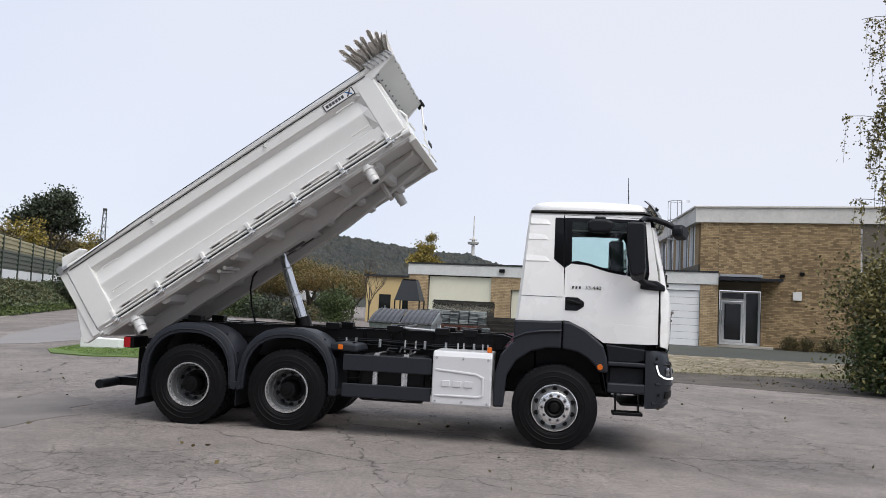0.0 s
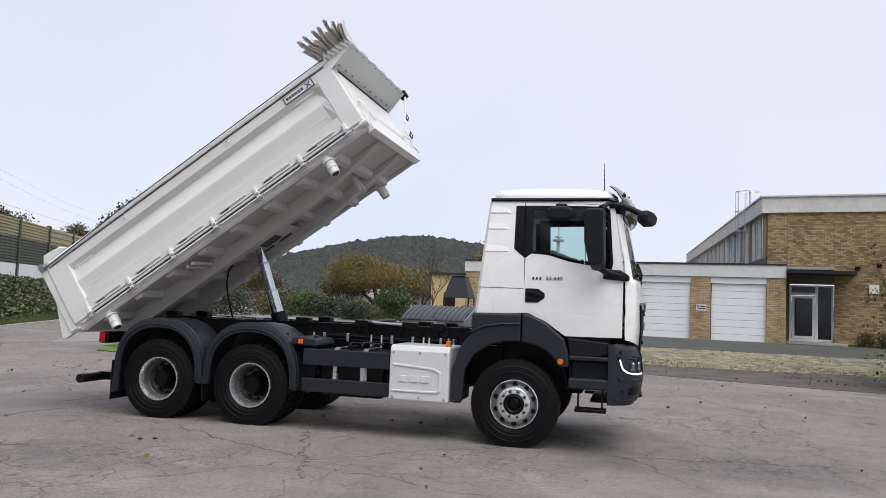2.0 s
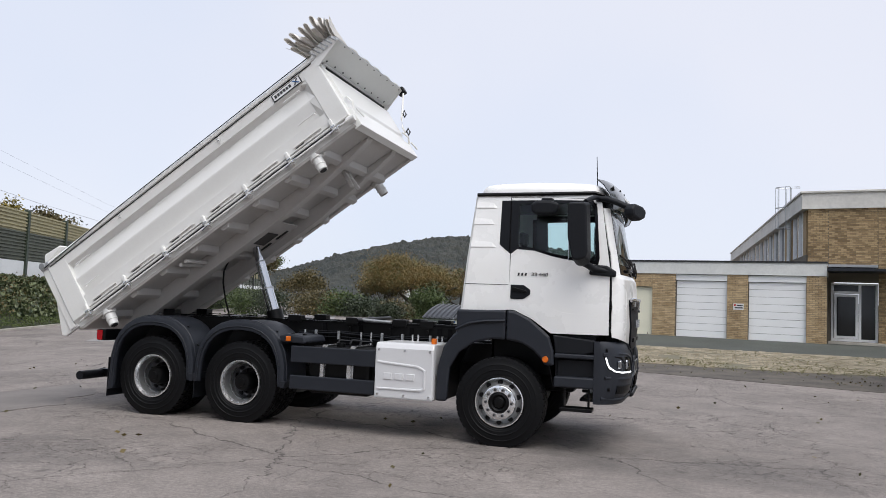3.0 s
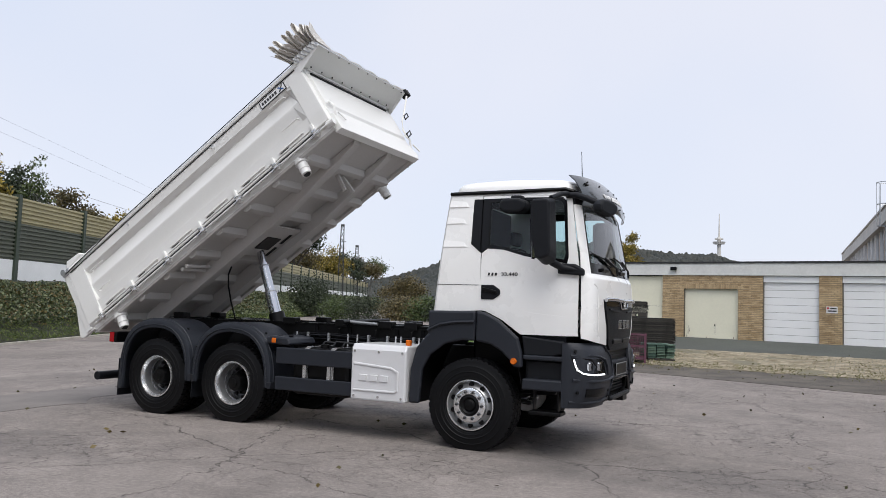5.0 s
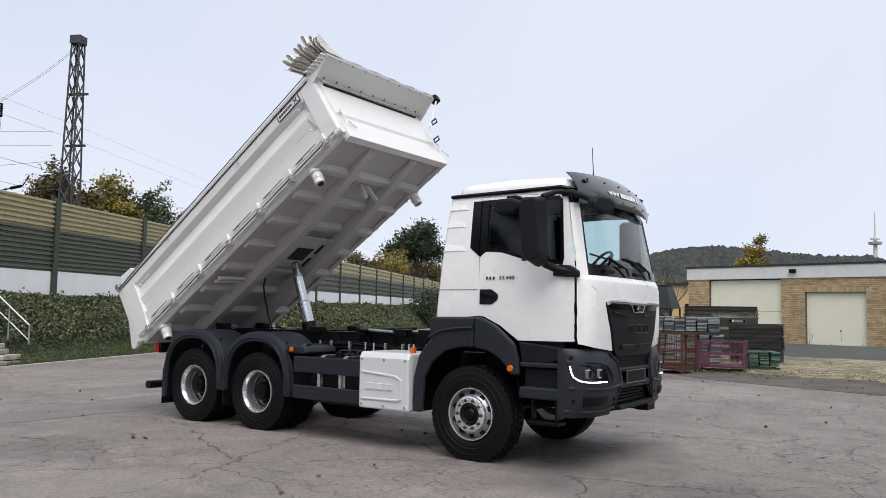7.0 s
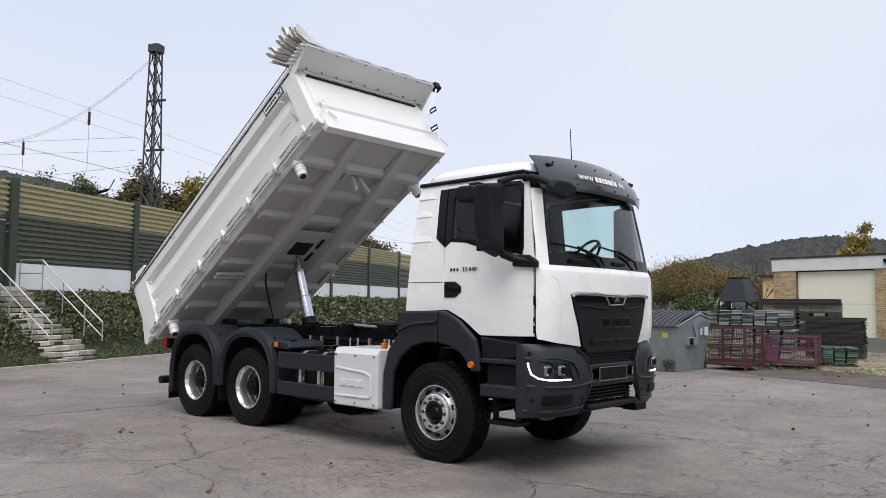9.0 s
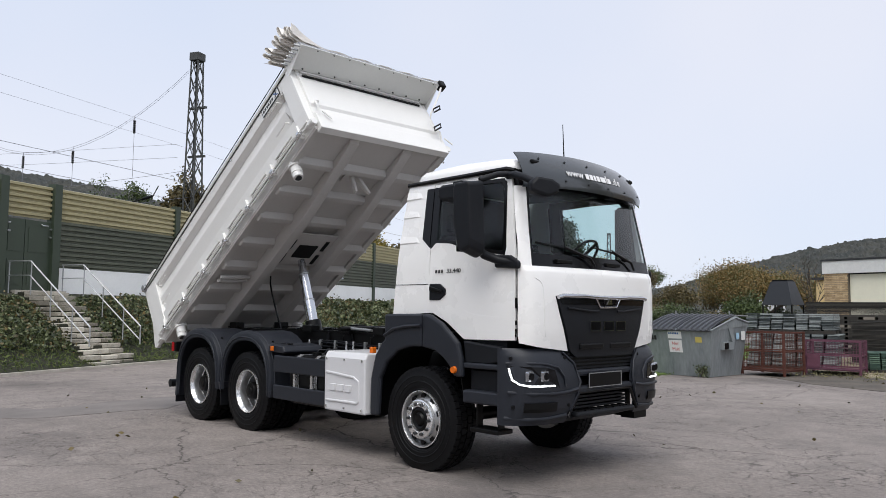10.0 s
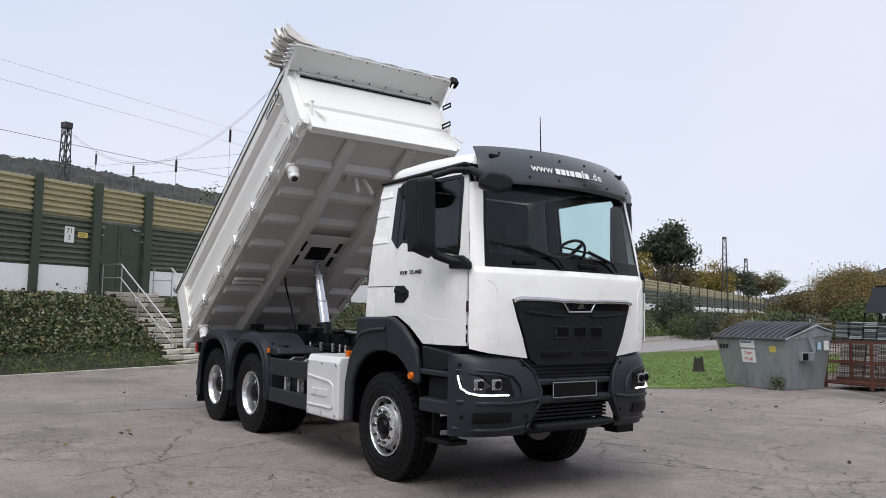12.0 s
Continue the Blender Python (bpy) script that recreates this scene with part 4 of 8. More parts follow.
W_F, W_R = build_wheel(True), build_wheel(False)
W_F.parent = W_R.parent = TRUCK
W_F.matrix_basis = pose(0, -1.06, RW - 0.02)
W_R.matrix_basis = pose(REAR1, -1.05, RW - 0.02)
put_wheel(W_F, 0, 1.06, True)
put_wheel(W_R, REAR2, -1.05, False)
for x in (REAR1, REAR2):
    put_wheel(W_R, x, 1.05, True)
    for y, left in ((-0.71, False), (0.71, True)):
        put_wheel(W_R, x, y, left)

# chassis
for y in (-0.43, 0.36):
    bm = box(B(), -6.05, 0.9, y, y + 0.07, 0.93, 1.2)
    part("frame_rail", bm, BLACK, TRUCK, "black steel frame rail", bev=0.01)
    bm = prism(B(), [(-6.1, 1.2), (-0.75, 1.2), (-0.62, 1.38), (-0.75, 1.42), (-6.1, 1.36)], y - 0.02, y + 0.09)
    part("subframe", bm, BLACK, TRUCK, "black tipper subframe")
for x in (-6.0, -5.1, -4.3, -3.3, -2.4, -1.5, -0.8):
    part("cross_member", box(B(), x - 0.06, x + 0.06, -0.36, 0.36, 1.0, 1.34), BLACK, TRUCK)
for x in (0.0, REAR1, REAR2):
    bm = cyl(B(), (x, -0.9, 0.515), (x, 0.9, 0.515), 0.075, n=14)
    if x < 0:
        bmesh.ops.create_uvsphere(bm, u_segments=16, v_segments=10, radius=0.24, matrix=pose(x, 0, 0.515))
    part("axle", bm, BLACK, TRUCK, smooth=40)
part("prop_shaft", cyl(B(), (-0.4, 0, 0.75), (REAR1, 0, 0.55), 0.06), BLACK, TRUCK, smooth=40)
# mostly unseen mass, added to keep light from the ground below
part("gearbox", box(B(), -1.3, 0.8, -0.36, 0.36, 0.62, 1.15), BLACK, TRUCK, bev=0.05)
for x in (-4.3,):
    for y in (-0.5, 0.5):
        part("leaf_spring", prism(B(), [(x - 1.0, 0.66), (x - 0.4, 0.74), (x, 0.8), (x + 0.4, 0.74), (x + 1.0, 0.66), (x + 0.4, 0.66), (x, 0.68), (x - 0.4, 0.66)], y - 0.05, y + 0.05), BLACK, TRUCK)
part("drawbar_beam", box(B(), -6.1, -5.98, -0.55, 0.55, 0.75, 1.2), BLACK, TRUCK)
bar = part("underrun_bar", cyl(B(), (-6.42, -1.0, 0.43), (-6.42, 1.0, 0.43), 0.065, n=16), PLASTIC, TRUCK, "black rear underrun bar", smooth=40)
for y in (-0.5, 0.5):
    part("bracket", box(B(), -6.44, -5.95, y - 0.05, y + 0.05, 0.38, 0.50), BLACK, bar)
    part("bracket", box(B(), -6.1, -5.98, y - 0.05, y + 0.05, 0.45, 0.95), BLACK, bar)
for y in (-1.0, 1.0):
    light = part("tail_light", box(B(), -5.98, -5.84, y - 0.2, y + 0.2, 0.98, 1.14), BLACK, TRUCK, "red and black tail light", bev=0.015)
    part("lens", box(B(), -5.995, -5.98, y - 0.19, y + 0.19, 0.99, 1.13), RED, light)
    part("lens", box(B(), -5.97, -5.89, y - 0.208 if y < 0 else y + 0.2, y - 0.2 if y < 0 else y + 0.208, 0.99, 1.13), RED, light)
    part("bracket", box(B(), -5.95, -5.86, min(y * 0.4, y), max(y * 0.4, y), 1.02, 1.1), BLACK, TRUCK)

# rear mudguards


def mudguard(xc, y0, y1, r, parent, name, rear_low, front_low):
    """A rounded arch with a turned-down lip."""
    bm = B()
    prof = []
    for k in range(15):
        a = math.pi * k / 14
        # flattened arch with soft shoulders
        cx, sz = math.cos(a), math.sin(a)
        px = r * (abs(cx) ** 0.85) * (1 if cx > 0 else -1)
        pz = 0.52 + (r + 0.155) * (sz ** 0.72)
        prof.append((xc + px, pz))
    prof = [(xc + r + 0.015, front_low)] + prof + [(xc - r - 0.015, rear_low)]
    rows = []
    cxz = Vector((xc, 0.5))
    out = min(y0, y1, key=lambda v: -abs(v))
    inn = y1 if out == y0 else y0
    sgn = 1 if out > 0 else -1

    def pulled(p, f):
        return (cxz.x + (p[0] - cxz.x) * f, cxz.y + (p[1] - cxz.y) * f)
    for y, f in ((inn, 1.0), (out - sgn * 0.05, 1.0), (out - sgn * 0.012, 0.985), (out, 0.95), (out, 0.855), (out - sgn * 0.03, 0.845)):
        rows.append([(pulled(p, f)[0], y, pulled(p, f)[1]) for p in prof])
    grid(bm, rows)
    guard = part(name, bm, PLASTIC2, parent, "anthracite plastic mudguard", smooth=35, solid=0.012)
    for f, dy, rr in ((1.0, 0.075, 0.011), (0.905, -0.004, 0.008)):
        part("ridge", tube(B(), [(pulled(p, f)[0], out - sgn * dy, pulled(p, f)[1]) for p in prof[1:-1]], rr, 6), PLASTIC2, guard, smooth=60)
    part("seam", box(B(), xc + 0.30, xc + 0.306, *sorted((inn, out - sgn * 0.02)), 1.12, 1.165), BLACK, guard)
    for k in (3, 5, 9, 11):
        p = pulled(prof[k], 1.004)
        part("bolt", cyl(B(), (p[0], out - sgn * 0.16, p[1] - 0.01), (p[0], out - sgn * 0.16, p[1] + 0.014), 0.017, n=8), BLACK, guard)
    return guard


for x, rl, fl in ((REAR1, 0.62, 0.6), (REAR2, 0.3, 0.62)):
    for y0, y1 in ((-1.26, -0.62), (0.62, 1.26)):
        mudguard(x, y0, y1, 0.70, TRUCK, "mudguard", rl, fl)
for y0, y1 in ((-1.22, -0.6), (0.6, 1.22)):
    part("mud_flap", box(B(), -5.74, -5.725, y0, y1, 0.2, 0.75), PLASTIC, TRUCK)
    part("mud_flap", box(B(), -4.31, -4.295, y0, y1, 0.28, 0.85), PLASTIC, TRUCK)
for x in (-2.86,):
    part("side_marker", box(B(), x - 0.04, x + 0.03, -1.28, -1.262, 1.13, 1.195), ORANGE, TRUCK, "orange side marker lamp", bev=0.01)

for sy in (-1, 1):
    cover = part("guard_cover", prism(B(), [(-3.02, 1.20), (-2.92, 1.225), (-2.66, 1.20), (-2.62, 1.12), (-2.66, 1.10), (-3.0, 1.12)], *sorted((sy * 0.62, sy * 1.24))), PLASTIC2, TRUCK, "anthracite mudguard cover", bev=0.02)
    for x in (-2.9, -2.72):
        part("clip", box(B(), x - 0.02, x + 0.02, *sorted((sy * 1.05, sy * 1.12)), 1.212, 1.232), BLACK, cover, bev=0.006)

# tank, side guard and tool box on the right
tank = part("fuel_tank", box(B(), -2.62, -1.72, -1.17, -0.55, 0.46, 1.08), BLACK, TRUCK, "black fuel tank", bev=0.06)
for x in (-2.42, -2.02):
    bm = prism(B(), [(-1.18, 0.5), (-1.18, 1.05), (-1.12, 1.092), (-0.55, 1.092), (-0.55, 1.1), (-1.125, 1.1), (-1.19, 1.055), (-1.19, 0.5)], x, x + 0.07, "x")
    part("strap", bm, STEEL, tank, "bare steel strap")
part("filler_cap", cyl(B(), (-2.22, -1.0, 1.08), (-2.22, -1.0, 1.13), 0.06, n=16), BLACK, tank, smooth=40)
for z0, z1 in ((0.86, 1.075), (0.51, 0.69)):
    part("side_guard", box(B(), -2.82, -1.62, -1.27, -1.235, z0, z1), PLASTIC2, TRUCK, "anthracite side guard rail", bev=0.012)
for x in (-2.7, -2.42, -2.02, -1.68):
    part("guard_bracket", box(B(), x, x + 0.05, -1.235, -0.5, 0.58, 0.63), BLACK, TRUCK)
for x in (-2.4, -2.02):
    part("guard_post", box(B(), x, x + 0.05, -1.24, -1.2, 0.69, 0.86), STEEL, TRUCK)
bm = prism(B(), [(-1.32, 0.49), (-1.325, 1.12), (-1.29, 1.19), (-0.6, 1.19), (-0.6, 0.49)], -1.6, -0.82, "x")
tool = part("tool_box", bm, SILVER_P, TRUCK, "white moulded side box with embossed logo", bev=0.02)
# raised frame of the moulding round a recess
bm = prism(B(), [(-1.56, 0.96), (-1.02, 0.92), (-0.92, 0.87), (-0.92, 0.63), (-0.97, 0.6), (-1.56, 0.6), (-1.56, 0.625), (-0.985, 0.63), (-0.95, 0.65), (-0.95, 0.85), (-1.03, 0.89), (-1.56, 0.93)], -1.335, -1.31)
part("moulding", bm, SILVER_P, tool, bev=0.008)
for xc in (-1.42, -1.27, -1.12):
    part("letter_block", prism(B(), [(xc - 0.06, 0.73), (xc + 0.05, 0.73), (xc + 0.06, 0.81), (xc - 0.05, 0.81)], -1.336, -1.315), SILVER_P, tool, bev=0.005)
for x in (-1.55, -1.2, -0.87):
    for z in (1.1, 0.54):
        part("screw", cyl(B(), (x, -1.32, z), (x, -1.334, z), 0.016, n=10), STEEL, tool)
part("marker_lamp", box(B(), -0.9, -0.84, -1.2, -1.14, 1.19, 1.26), ORANGE, TRUCK, "orange marker lamp", bev=0.008)
for x in (-2.95, -2.1, -1.95, -1.35, -1.27, -1.0, -0.93):
    part("air_coupling", cyl(B(), (x, -0.62, 1.1), (x, -0.62, 1.27), 0.014, n=8), STEEL, TRUCK)
for x in (-2.35, -1.75, -1.2):
    part("frame_bracket", tube(B(), [(x, -0.47, 1.15), (x + 0.02, -0.5, 1.33), (x + 0.05, -0.47, 1.36)], 0.012), BLACK, TRUCK)
# flange, gussets, lines and clips along the subframe
for y in (-0.47, 0.39):
    part("subframe_flange", box(B(), -5.9, -0.78, y, y + 0.08, 1.385, 1.397), GLOSSB, TRUCK)
for x in (-2.75, -2.2, -1.45, -1.05, -0.9):
    part("subframe_gusset", prism(B(), [(x, 1.08), (x + 0.09, 1.08), (x + 0.05, 1.36), (x, 1.36)], -0.475, -0.455), GLOSSB, TRUCK)
for z, r in ((1.22, 0.013), (1.17, 0.010), (1.245, 0.008)):
    part("air_line", tube(B(), [(-3.1, -0.5, z), (-2.4, -0.51, z + 0.015), (-1.7, -0.5, z - 0.02), (-0.9, -0.51, z + 0.01)], r, 6), PLASTIC, TRUCK, smooth=60)
for x in (-2.85, -2.5, -1.85, -1.55, -1.15):
    part("line_clip", box(B(), x, x + 0.035, -0.535, -0.49, 1.15, 1.265), GALV, TRUCK, bev=0.006)
for x, z in ((-2.3, 1.13), (-2.12, 1.14), (-1.98, 1.13)):
    part("tank_fitting", tube(B(), [(x, -0.95, z - 0.03), (x + 0.02, -0.92, z + 0.03), (x + 0.12, -0.8, z + 0.02)], 0.016, 6), PLASTIC, TRUCK, smooth=60)
# battery box and tank on the far side
part("far_tank", box(B(), -2.6, -0.9, 0.5, 1.2, 0.5, 1.05), BLACK, TRUCK, bev=0.06)
# body rests on the subframe
for x in (-5.3, -3.2, -2.3, -1.6, -1.2):
    for y in (-0.42, 0.42):
        part("rest_pad", box(B(), x - 0.1, x + 0.1, y - 0.08, y + 0.08, 1.36, 1.46), BLACK, TRUCK, bev=0.01)
part("locking_bar", cyl(B(), (-2.2, -0.52, 1.44), (-1.7, -0.52, 1.42), 0.02, n=10), GALV, TRUCK, smooth=40)
part("cross_pipe", cyl(B(), (-2.15, -0.7, 1.43), (-2.15, 0.6, 1.45), 0.03, n=10), BLACK, TRUCK, smooth=40)

# ---- the tipping body: a along its floor from the rear hinge, b up from its floor ----
BM = pose(-6.3, 0, 1.13, 0, -34.8, 0)
BL, BH, BW = 5.13, 1.16, 1.20


def hull_side(sy):
    """One side wall: pressed outward in two long facets, with rims and posts."""
    bm = B()
    prof = [(0.0, 1.20), (0.155, 1.20), (0.165, 1.245), (0.35, 1.252), (0.375, 1.192), (0.61, 1.24), (0.635, 1.24), (0.85, 1.165), (0.905, 1.235), (0.912, 1.25), (1.03, 1.255), (1.04, 1.235), (1.06, 1.235), (1.075, 1.262), (1.11, 1.268), (1.135, 1.25), (1.14, 1.15), (0.0, 1.13)]
    return prism(bm, [(y * sy, b) for b, y in prof], 0.02, BL - 0.02, "x")


# floor and its ribs take the body paint with the shade painted in
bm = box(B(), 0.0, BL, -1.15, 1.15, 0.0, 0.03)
BODY = part("tipper_body", bm, SHADED_P, TRUCK, "white steel three-way tipping body, raised")
BODY.matrix_basis = BM
for sy in (-1, 1):
    side = part("side_wall", hull_side(sy), BODY_P, BODY, "white pressed steel side wall")
    # end posts
    for a0, a1 in ((0.0, 0.33), (4.86, 5.13)):
        bm = prism(B(), [(1.13 * sy, 0.0), (1.26 * sy, 0.12), (1.265 * sy, 0.3), (1.255 * sy, 0.92), (1.255 * sy, 1.05), (1.24 * sy, 1.14), (1.13 * sy, 1.14)], a0, a1, "x")
        part("corner_post", bm, BODY_P, BODY, bev=0.01)
    # sloping ends of the long recess
    for a0, a1 in ((4.86, 4.76),):
        wall = ((0.35, 1.252), (0.375, 1.192), (0.61, 1.24), (0.635, 1.24), (0.85, 1.165), (0.905, 1.235))
        bm = grid(B(), [[(a0, 1.257 * sy, b) for b, y in wall], [(a1, (y + 0.002) * sy, b) for b, y in wall]])
        part("gusset", bm, BODY_P, BODY)
    # hinge rail: tube, bar, brackets
    for bb, rr in ((0.062, 0.014), (0.118, 0.014)):
        part("hinge_tube", cyl(B(), (0.12, 1.262 * sy, bb), (5.08, 1.262 * sy, bb), rr, n=8), BODY_P, BODY, "white steel hinge tube", smooth=40)
    for k in range(7):
        a = 0.3 + 0.76 * k
        hb = part("hinge_bracket", box(B(), a - 0.028, a + 0.028, *sorted((1.2 * sy, 1.285 * sy)), 0.03, 0.225), BODY_P, BODY, bev=0.012)
        part("pin", cyl(B(), (a + 0.05, 1.285 * sy, 0.06), (a + 0.05, 1.315 * sy, 0.02), 0.016, n=8), STEEL, hb)
        part("pin", cyl(B(), (a - 0.09, 1.285 * sy, 0.045), (a + 0.10, 1.30 * sy, 0.055), 0.012, n=8), STEEL, hb)
        part("cap", box(B(), a - 0.04, a + 0.04, *sorted((1.25 * sy, 1.295 * sy)), 0.085, 0.125), STEEL, hb, bev=0.008)
        if k < 6:
            for b0 in (0.156, 0.206):
                part("lock_bar", box(B(), a + 0.14, a + 0.60, *sorted((1.24 * sy, 1.262 * sy)), b0, b0 + 0.016), BODY_P, BODY, bev=0.003)
            # grey strip: recess shade between the lock bars, put into the colour
            part("slot", box(B(), a + 0.14, a + 0.60, *sorted((1.235 * sy, 1.247 * sy)), 0.174, 0.204), SHADED_P, BODY)
            part("latch_hole", box(B(), a + 0.16, a + 0.30, *sorted((1.24 * sy, 1.2485 * sy)), 0.181, 0.197), DISC, BODY)
            # dark strip painted for the shade between the two hinge tubes
            part("shadow_gap", box(B(), a + 0.04, a + 0.72, *sorted((1.235 * sy, 1.256 * sy)), 0.078, 0.103), DISC, BODY)
    # tarpaulin rope along the rim
    part("rope", tube(B(), [(-0.05, 1.272 * sy, 1.08), (1.3, 1.272 * sy, 1.125), (5.1, 1.272 * sy, 1.14)], 0.007, 5), BLACK, BODY, "black tarpaulin rope")
    part("rope_rail", tube(B(), [(0.05, 1.262 * sy, 1.046), (5.05, 1.262 * sy, 1.05)], 0.007, 6), BLACK, BODY)
    for a in (0.45, 4.72):
        part("grab_handle", tube(B(), [(a, 1.235 * sy, 0.45 if a < 1 else 0.82), (a, 1.29 * sy, 0.45 if a < 1 else 0.82), (a + (0.28 if a < 1 else -0.28), 1.29 * sy, 0.45 if a < 1 else 0.82)], 0.01, 6), BODY_P, BODY)
        part("grab_handle", tube(B(), [(a + 0.02, 1.235 * sy, 0.80 if a < 1 else 0.42), (a + 0.02, 1.29 * sy, 0.80 if a < 1 else 0.42), (a + (0.3 if a < 1 else -0.26), 1.29 * sy, 0.80 if a < 1 else 0.42)], 0.01, 6), BODY_P, BODY)
    for a in (1.45, 3.35):
        part("rope_hook", tube(B(), [(a, 1.25 * sy, 1.03), (a, 1.29 * sy, 1.0), (a + 0.02, 1.29 * sy, 0.96)], 0.01, 5), GALV, BODY)
    # tipping pivots
    for a in (0.50, 4.40):
        pv = part("pivot_socket", cyl(B(), (a, 1.11 * sy, 0.0), (a, 1.14 * sy, -0.25), 0.078, 0.07, n=20), BODY_P, BODY, smooth=40)
        part("collar", cyl(B(), (a, 1.11 * sy, 0.0), (a, 1.118 * sy, -0.07), 0.098, n=20), BODY_P, pv, smooth=40)
        part("bore", cyl(B(), (a, 1.14 * sy, -0.25), (a, 1.141 * sy, -0.254), 0.05, n=16), DISC, pv)
        part("lip", cyl(B(), (a, 1.128 * sy, -0.155), (a, 1.131 * sy, -0.175), 0.082, n=20), BODY_P, pv, smooth=40)
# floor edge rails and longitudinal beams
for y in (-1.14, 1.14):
    part("edge_rail", prism(B(), [(y - 0.06, 0.0), (y + 0.06, 0.0), (y + 0.05, -0.035), (y - 0.05, -0.035)], 0.05, BL - 0.02, "x"), SHADED_P, BODY)
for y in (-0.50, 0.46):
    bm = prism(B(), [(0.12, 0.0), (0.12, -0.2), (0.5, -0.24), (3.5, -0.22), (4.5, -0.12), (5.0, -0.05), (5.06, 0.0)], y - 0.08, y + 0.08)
    part("long_beam", bm, SHADED_P, BODY, bev=0.012)
    part("hinge_foot", box(B(), 0.15, 0.4, y - 0.1, y + 0.1, -0.36, -0.2), SHADED_P, BODY, bev=0.02)
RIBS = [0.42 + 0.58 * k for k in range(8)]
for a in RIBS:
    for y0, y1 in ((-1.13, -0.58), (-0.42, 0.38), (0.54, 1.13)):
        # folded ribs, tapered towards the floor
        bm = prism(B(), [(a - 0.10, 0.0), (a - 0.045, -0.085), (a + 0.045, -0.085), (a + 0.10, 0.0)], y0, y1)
        part("floor_rib", bm, SHADED_P, BODY, bev=0.01)
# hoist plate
pl = part("hoist_plate", box(B(), 2.36, 3.12, -0.42, 0.38, -0.11, -0.085), SHADED_P, BODY)
part("hoist_well", box(B(), 2.56, 2.86, -0.19, 0.15, -0.122, -0.11), BLACK, pl)
for a, y in ((2.52, -0.33), (2.86, -0.33), (2.52, 0.27), (2.86, 0.27)):
    part("slot", box(B(), a - 0.12, a + 0.12, y - 0.035, y + 0.035, -0.116, -0.11), BLACK, pl, bev=0.005)
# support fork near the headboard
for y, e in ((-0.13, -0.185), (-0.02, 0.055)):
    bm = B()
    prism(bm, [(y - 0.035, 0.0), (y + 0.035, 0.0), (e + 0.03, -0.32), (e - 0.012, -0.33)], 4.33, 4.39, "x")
    part("support_fork", bm, SHADED_P, BODY, bev=0.01)
part("fork_plate", box(B(), 4.24, 4.48, -0.26, 0.14, -0.03, 0.0), SHADED_P, BODY)
part("hose", tube(B(), [(2.15, -0.36, -0.2), (2.0, -0.3, -0.24), (1.85, -0.22, -0.36), (1.72, -0.15, -0.56), (1.62, -0.1, -0.8), (1.5, -0.05, -1.0)], 0.014), BLACK, BODY, "black hydraulic hose")
for a in (1.86, 1.95):
    part("stored_bar", cyl(B(), (a, -1.1, -0.10), (a + 0.02, -0.62, -0.10), 0.028, n=8), SHADED_P, BODY, smooth=40)
# headboard: lower fold, panel, recess line, upper board
hb = part("headboard", prism(B(), [(BL, -0.06), (BL + 0.06, -0.06), (BL + 0.06, 0.2), (BL + 0.02, 0.235), (BL + 0.015, 0.36), (BL + 0.04, 0.4), (BL + 0.045, 0.88), (BL + 0.02, 0.93), (BL + 0.02, 1.18), (BL - 0.05, 1.18), (BL - 0.05, -0.06)], -1.16, 1.16), BODY_P, BODY, "white folded steel headboard", bev=0.008)
part("seal_strip", box(B(), BL + 0.02, BL + 0.046, -1.08, 1.08, 0.942, 0.962), BLACK, hb)
for k in range(9):
    y = -1.0 + 0.25 * k
    part("rivet", cyl(B(), (BL + 0.02, y, 0.995), (BL + 0.035, y, 0.995), 0.014, n=8), GALV, hb)
# cab shield with the tarpaulin's front beam
sh = part("cab_shield", prism(B(), [(BL + 0.02, 1.045), (BL + 0.025, 1.06), (BL + 0.40, 1.13), (BL + 0.41, 1.10), (BL + 0.06, 1.03)], -1.25, 1.27), SHIELD_P, BODY, "pale grey sheet cab shield")
part("shield_end", prism(B(), [(BL - 0.02, 0.95), (BL + 0.41, 1.09), (BL + 0.36, 1.2), (BL - 0.02, 1.2)], -1.262, -1.25), BODY_P, sh)
part("shield_end", prism(B(), [(BL - 0.02, 0.95), (BL + 0.41, 1.09), (BL + 0.36, 1.2), (BL - 0.02, 1.2)], 1.27, 1.282), BODY_P, sh)
part("tarp_rail", cyl(B(), (BL + 0.38, -1.27, 1.135), (BL + 0.38, 1.33, 1.135), 0.028, n=10), GALV, sh, smooth=40)
for k in range(22):
    y = -1.2 + 0.115 * k
    part("tarp_clip", box(B(), BL + 0.36, BL + 0.39, y, y + 0.03, 1.155, 1.185), GALV, sh)
crank = part("crank", tube(B(), [(BL + 0.42, 1.34, 1.10), (BL + 0.34, 1.24, 0.92), (BL + 0.24, 1.06, 0.66), (BL + 0.20, 1.0, 0.58), (BL + 0.14, 0.98, 0.44), (BL + 0.13, 1.0, 0.34)], 0.016), BODY_P, BODY, "tarpaulin crank with black handles")
part("gear_head", box(B(), BL + 0.32, BL + 0.45, 1.29, 1.4, 1.04, 1.17), BLACK, crank, bev=0.02)
for a0, y0, b0 in ((BL + 0.25, 1.06, 0.66), (BL + 0.16, 0.98, 0.34)):
    part("grip", tube(B(), [(a0, y0, b0), (a0 + 0.02, y0 + 0.16, b0 + 0.09), (a0 + 0.02, y0 + 0.13, b0 + 0.01), (a0, y0 - 0.03, b0 - 0.08), (a0, y0, b0)], 0.013), BLACK, crank)
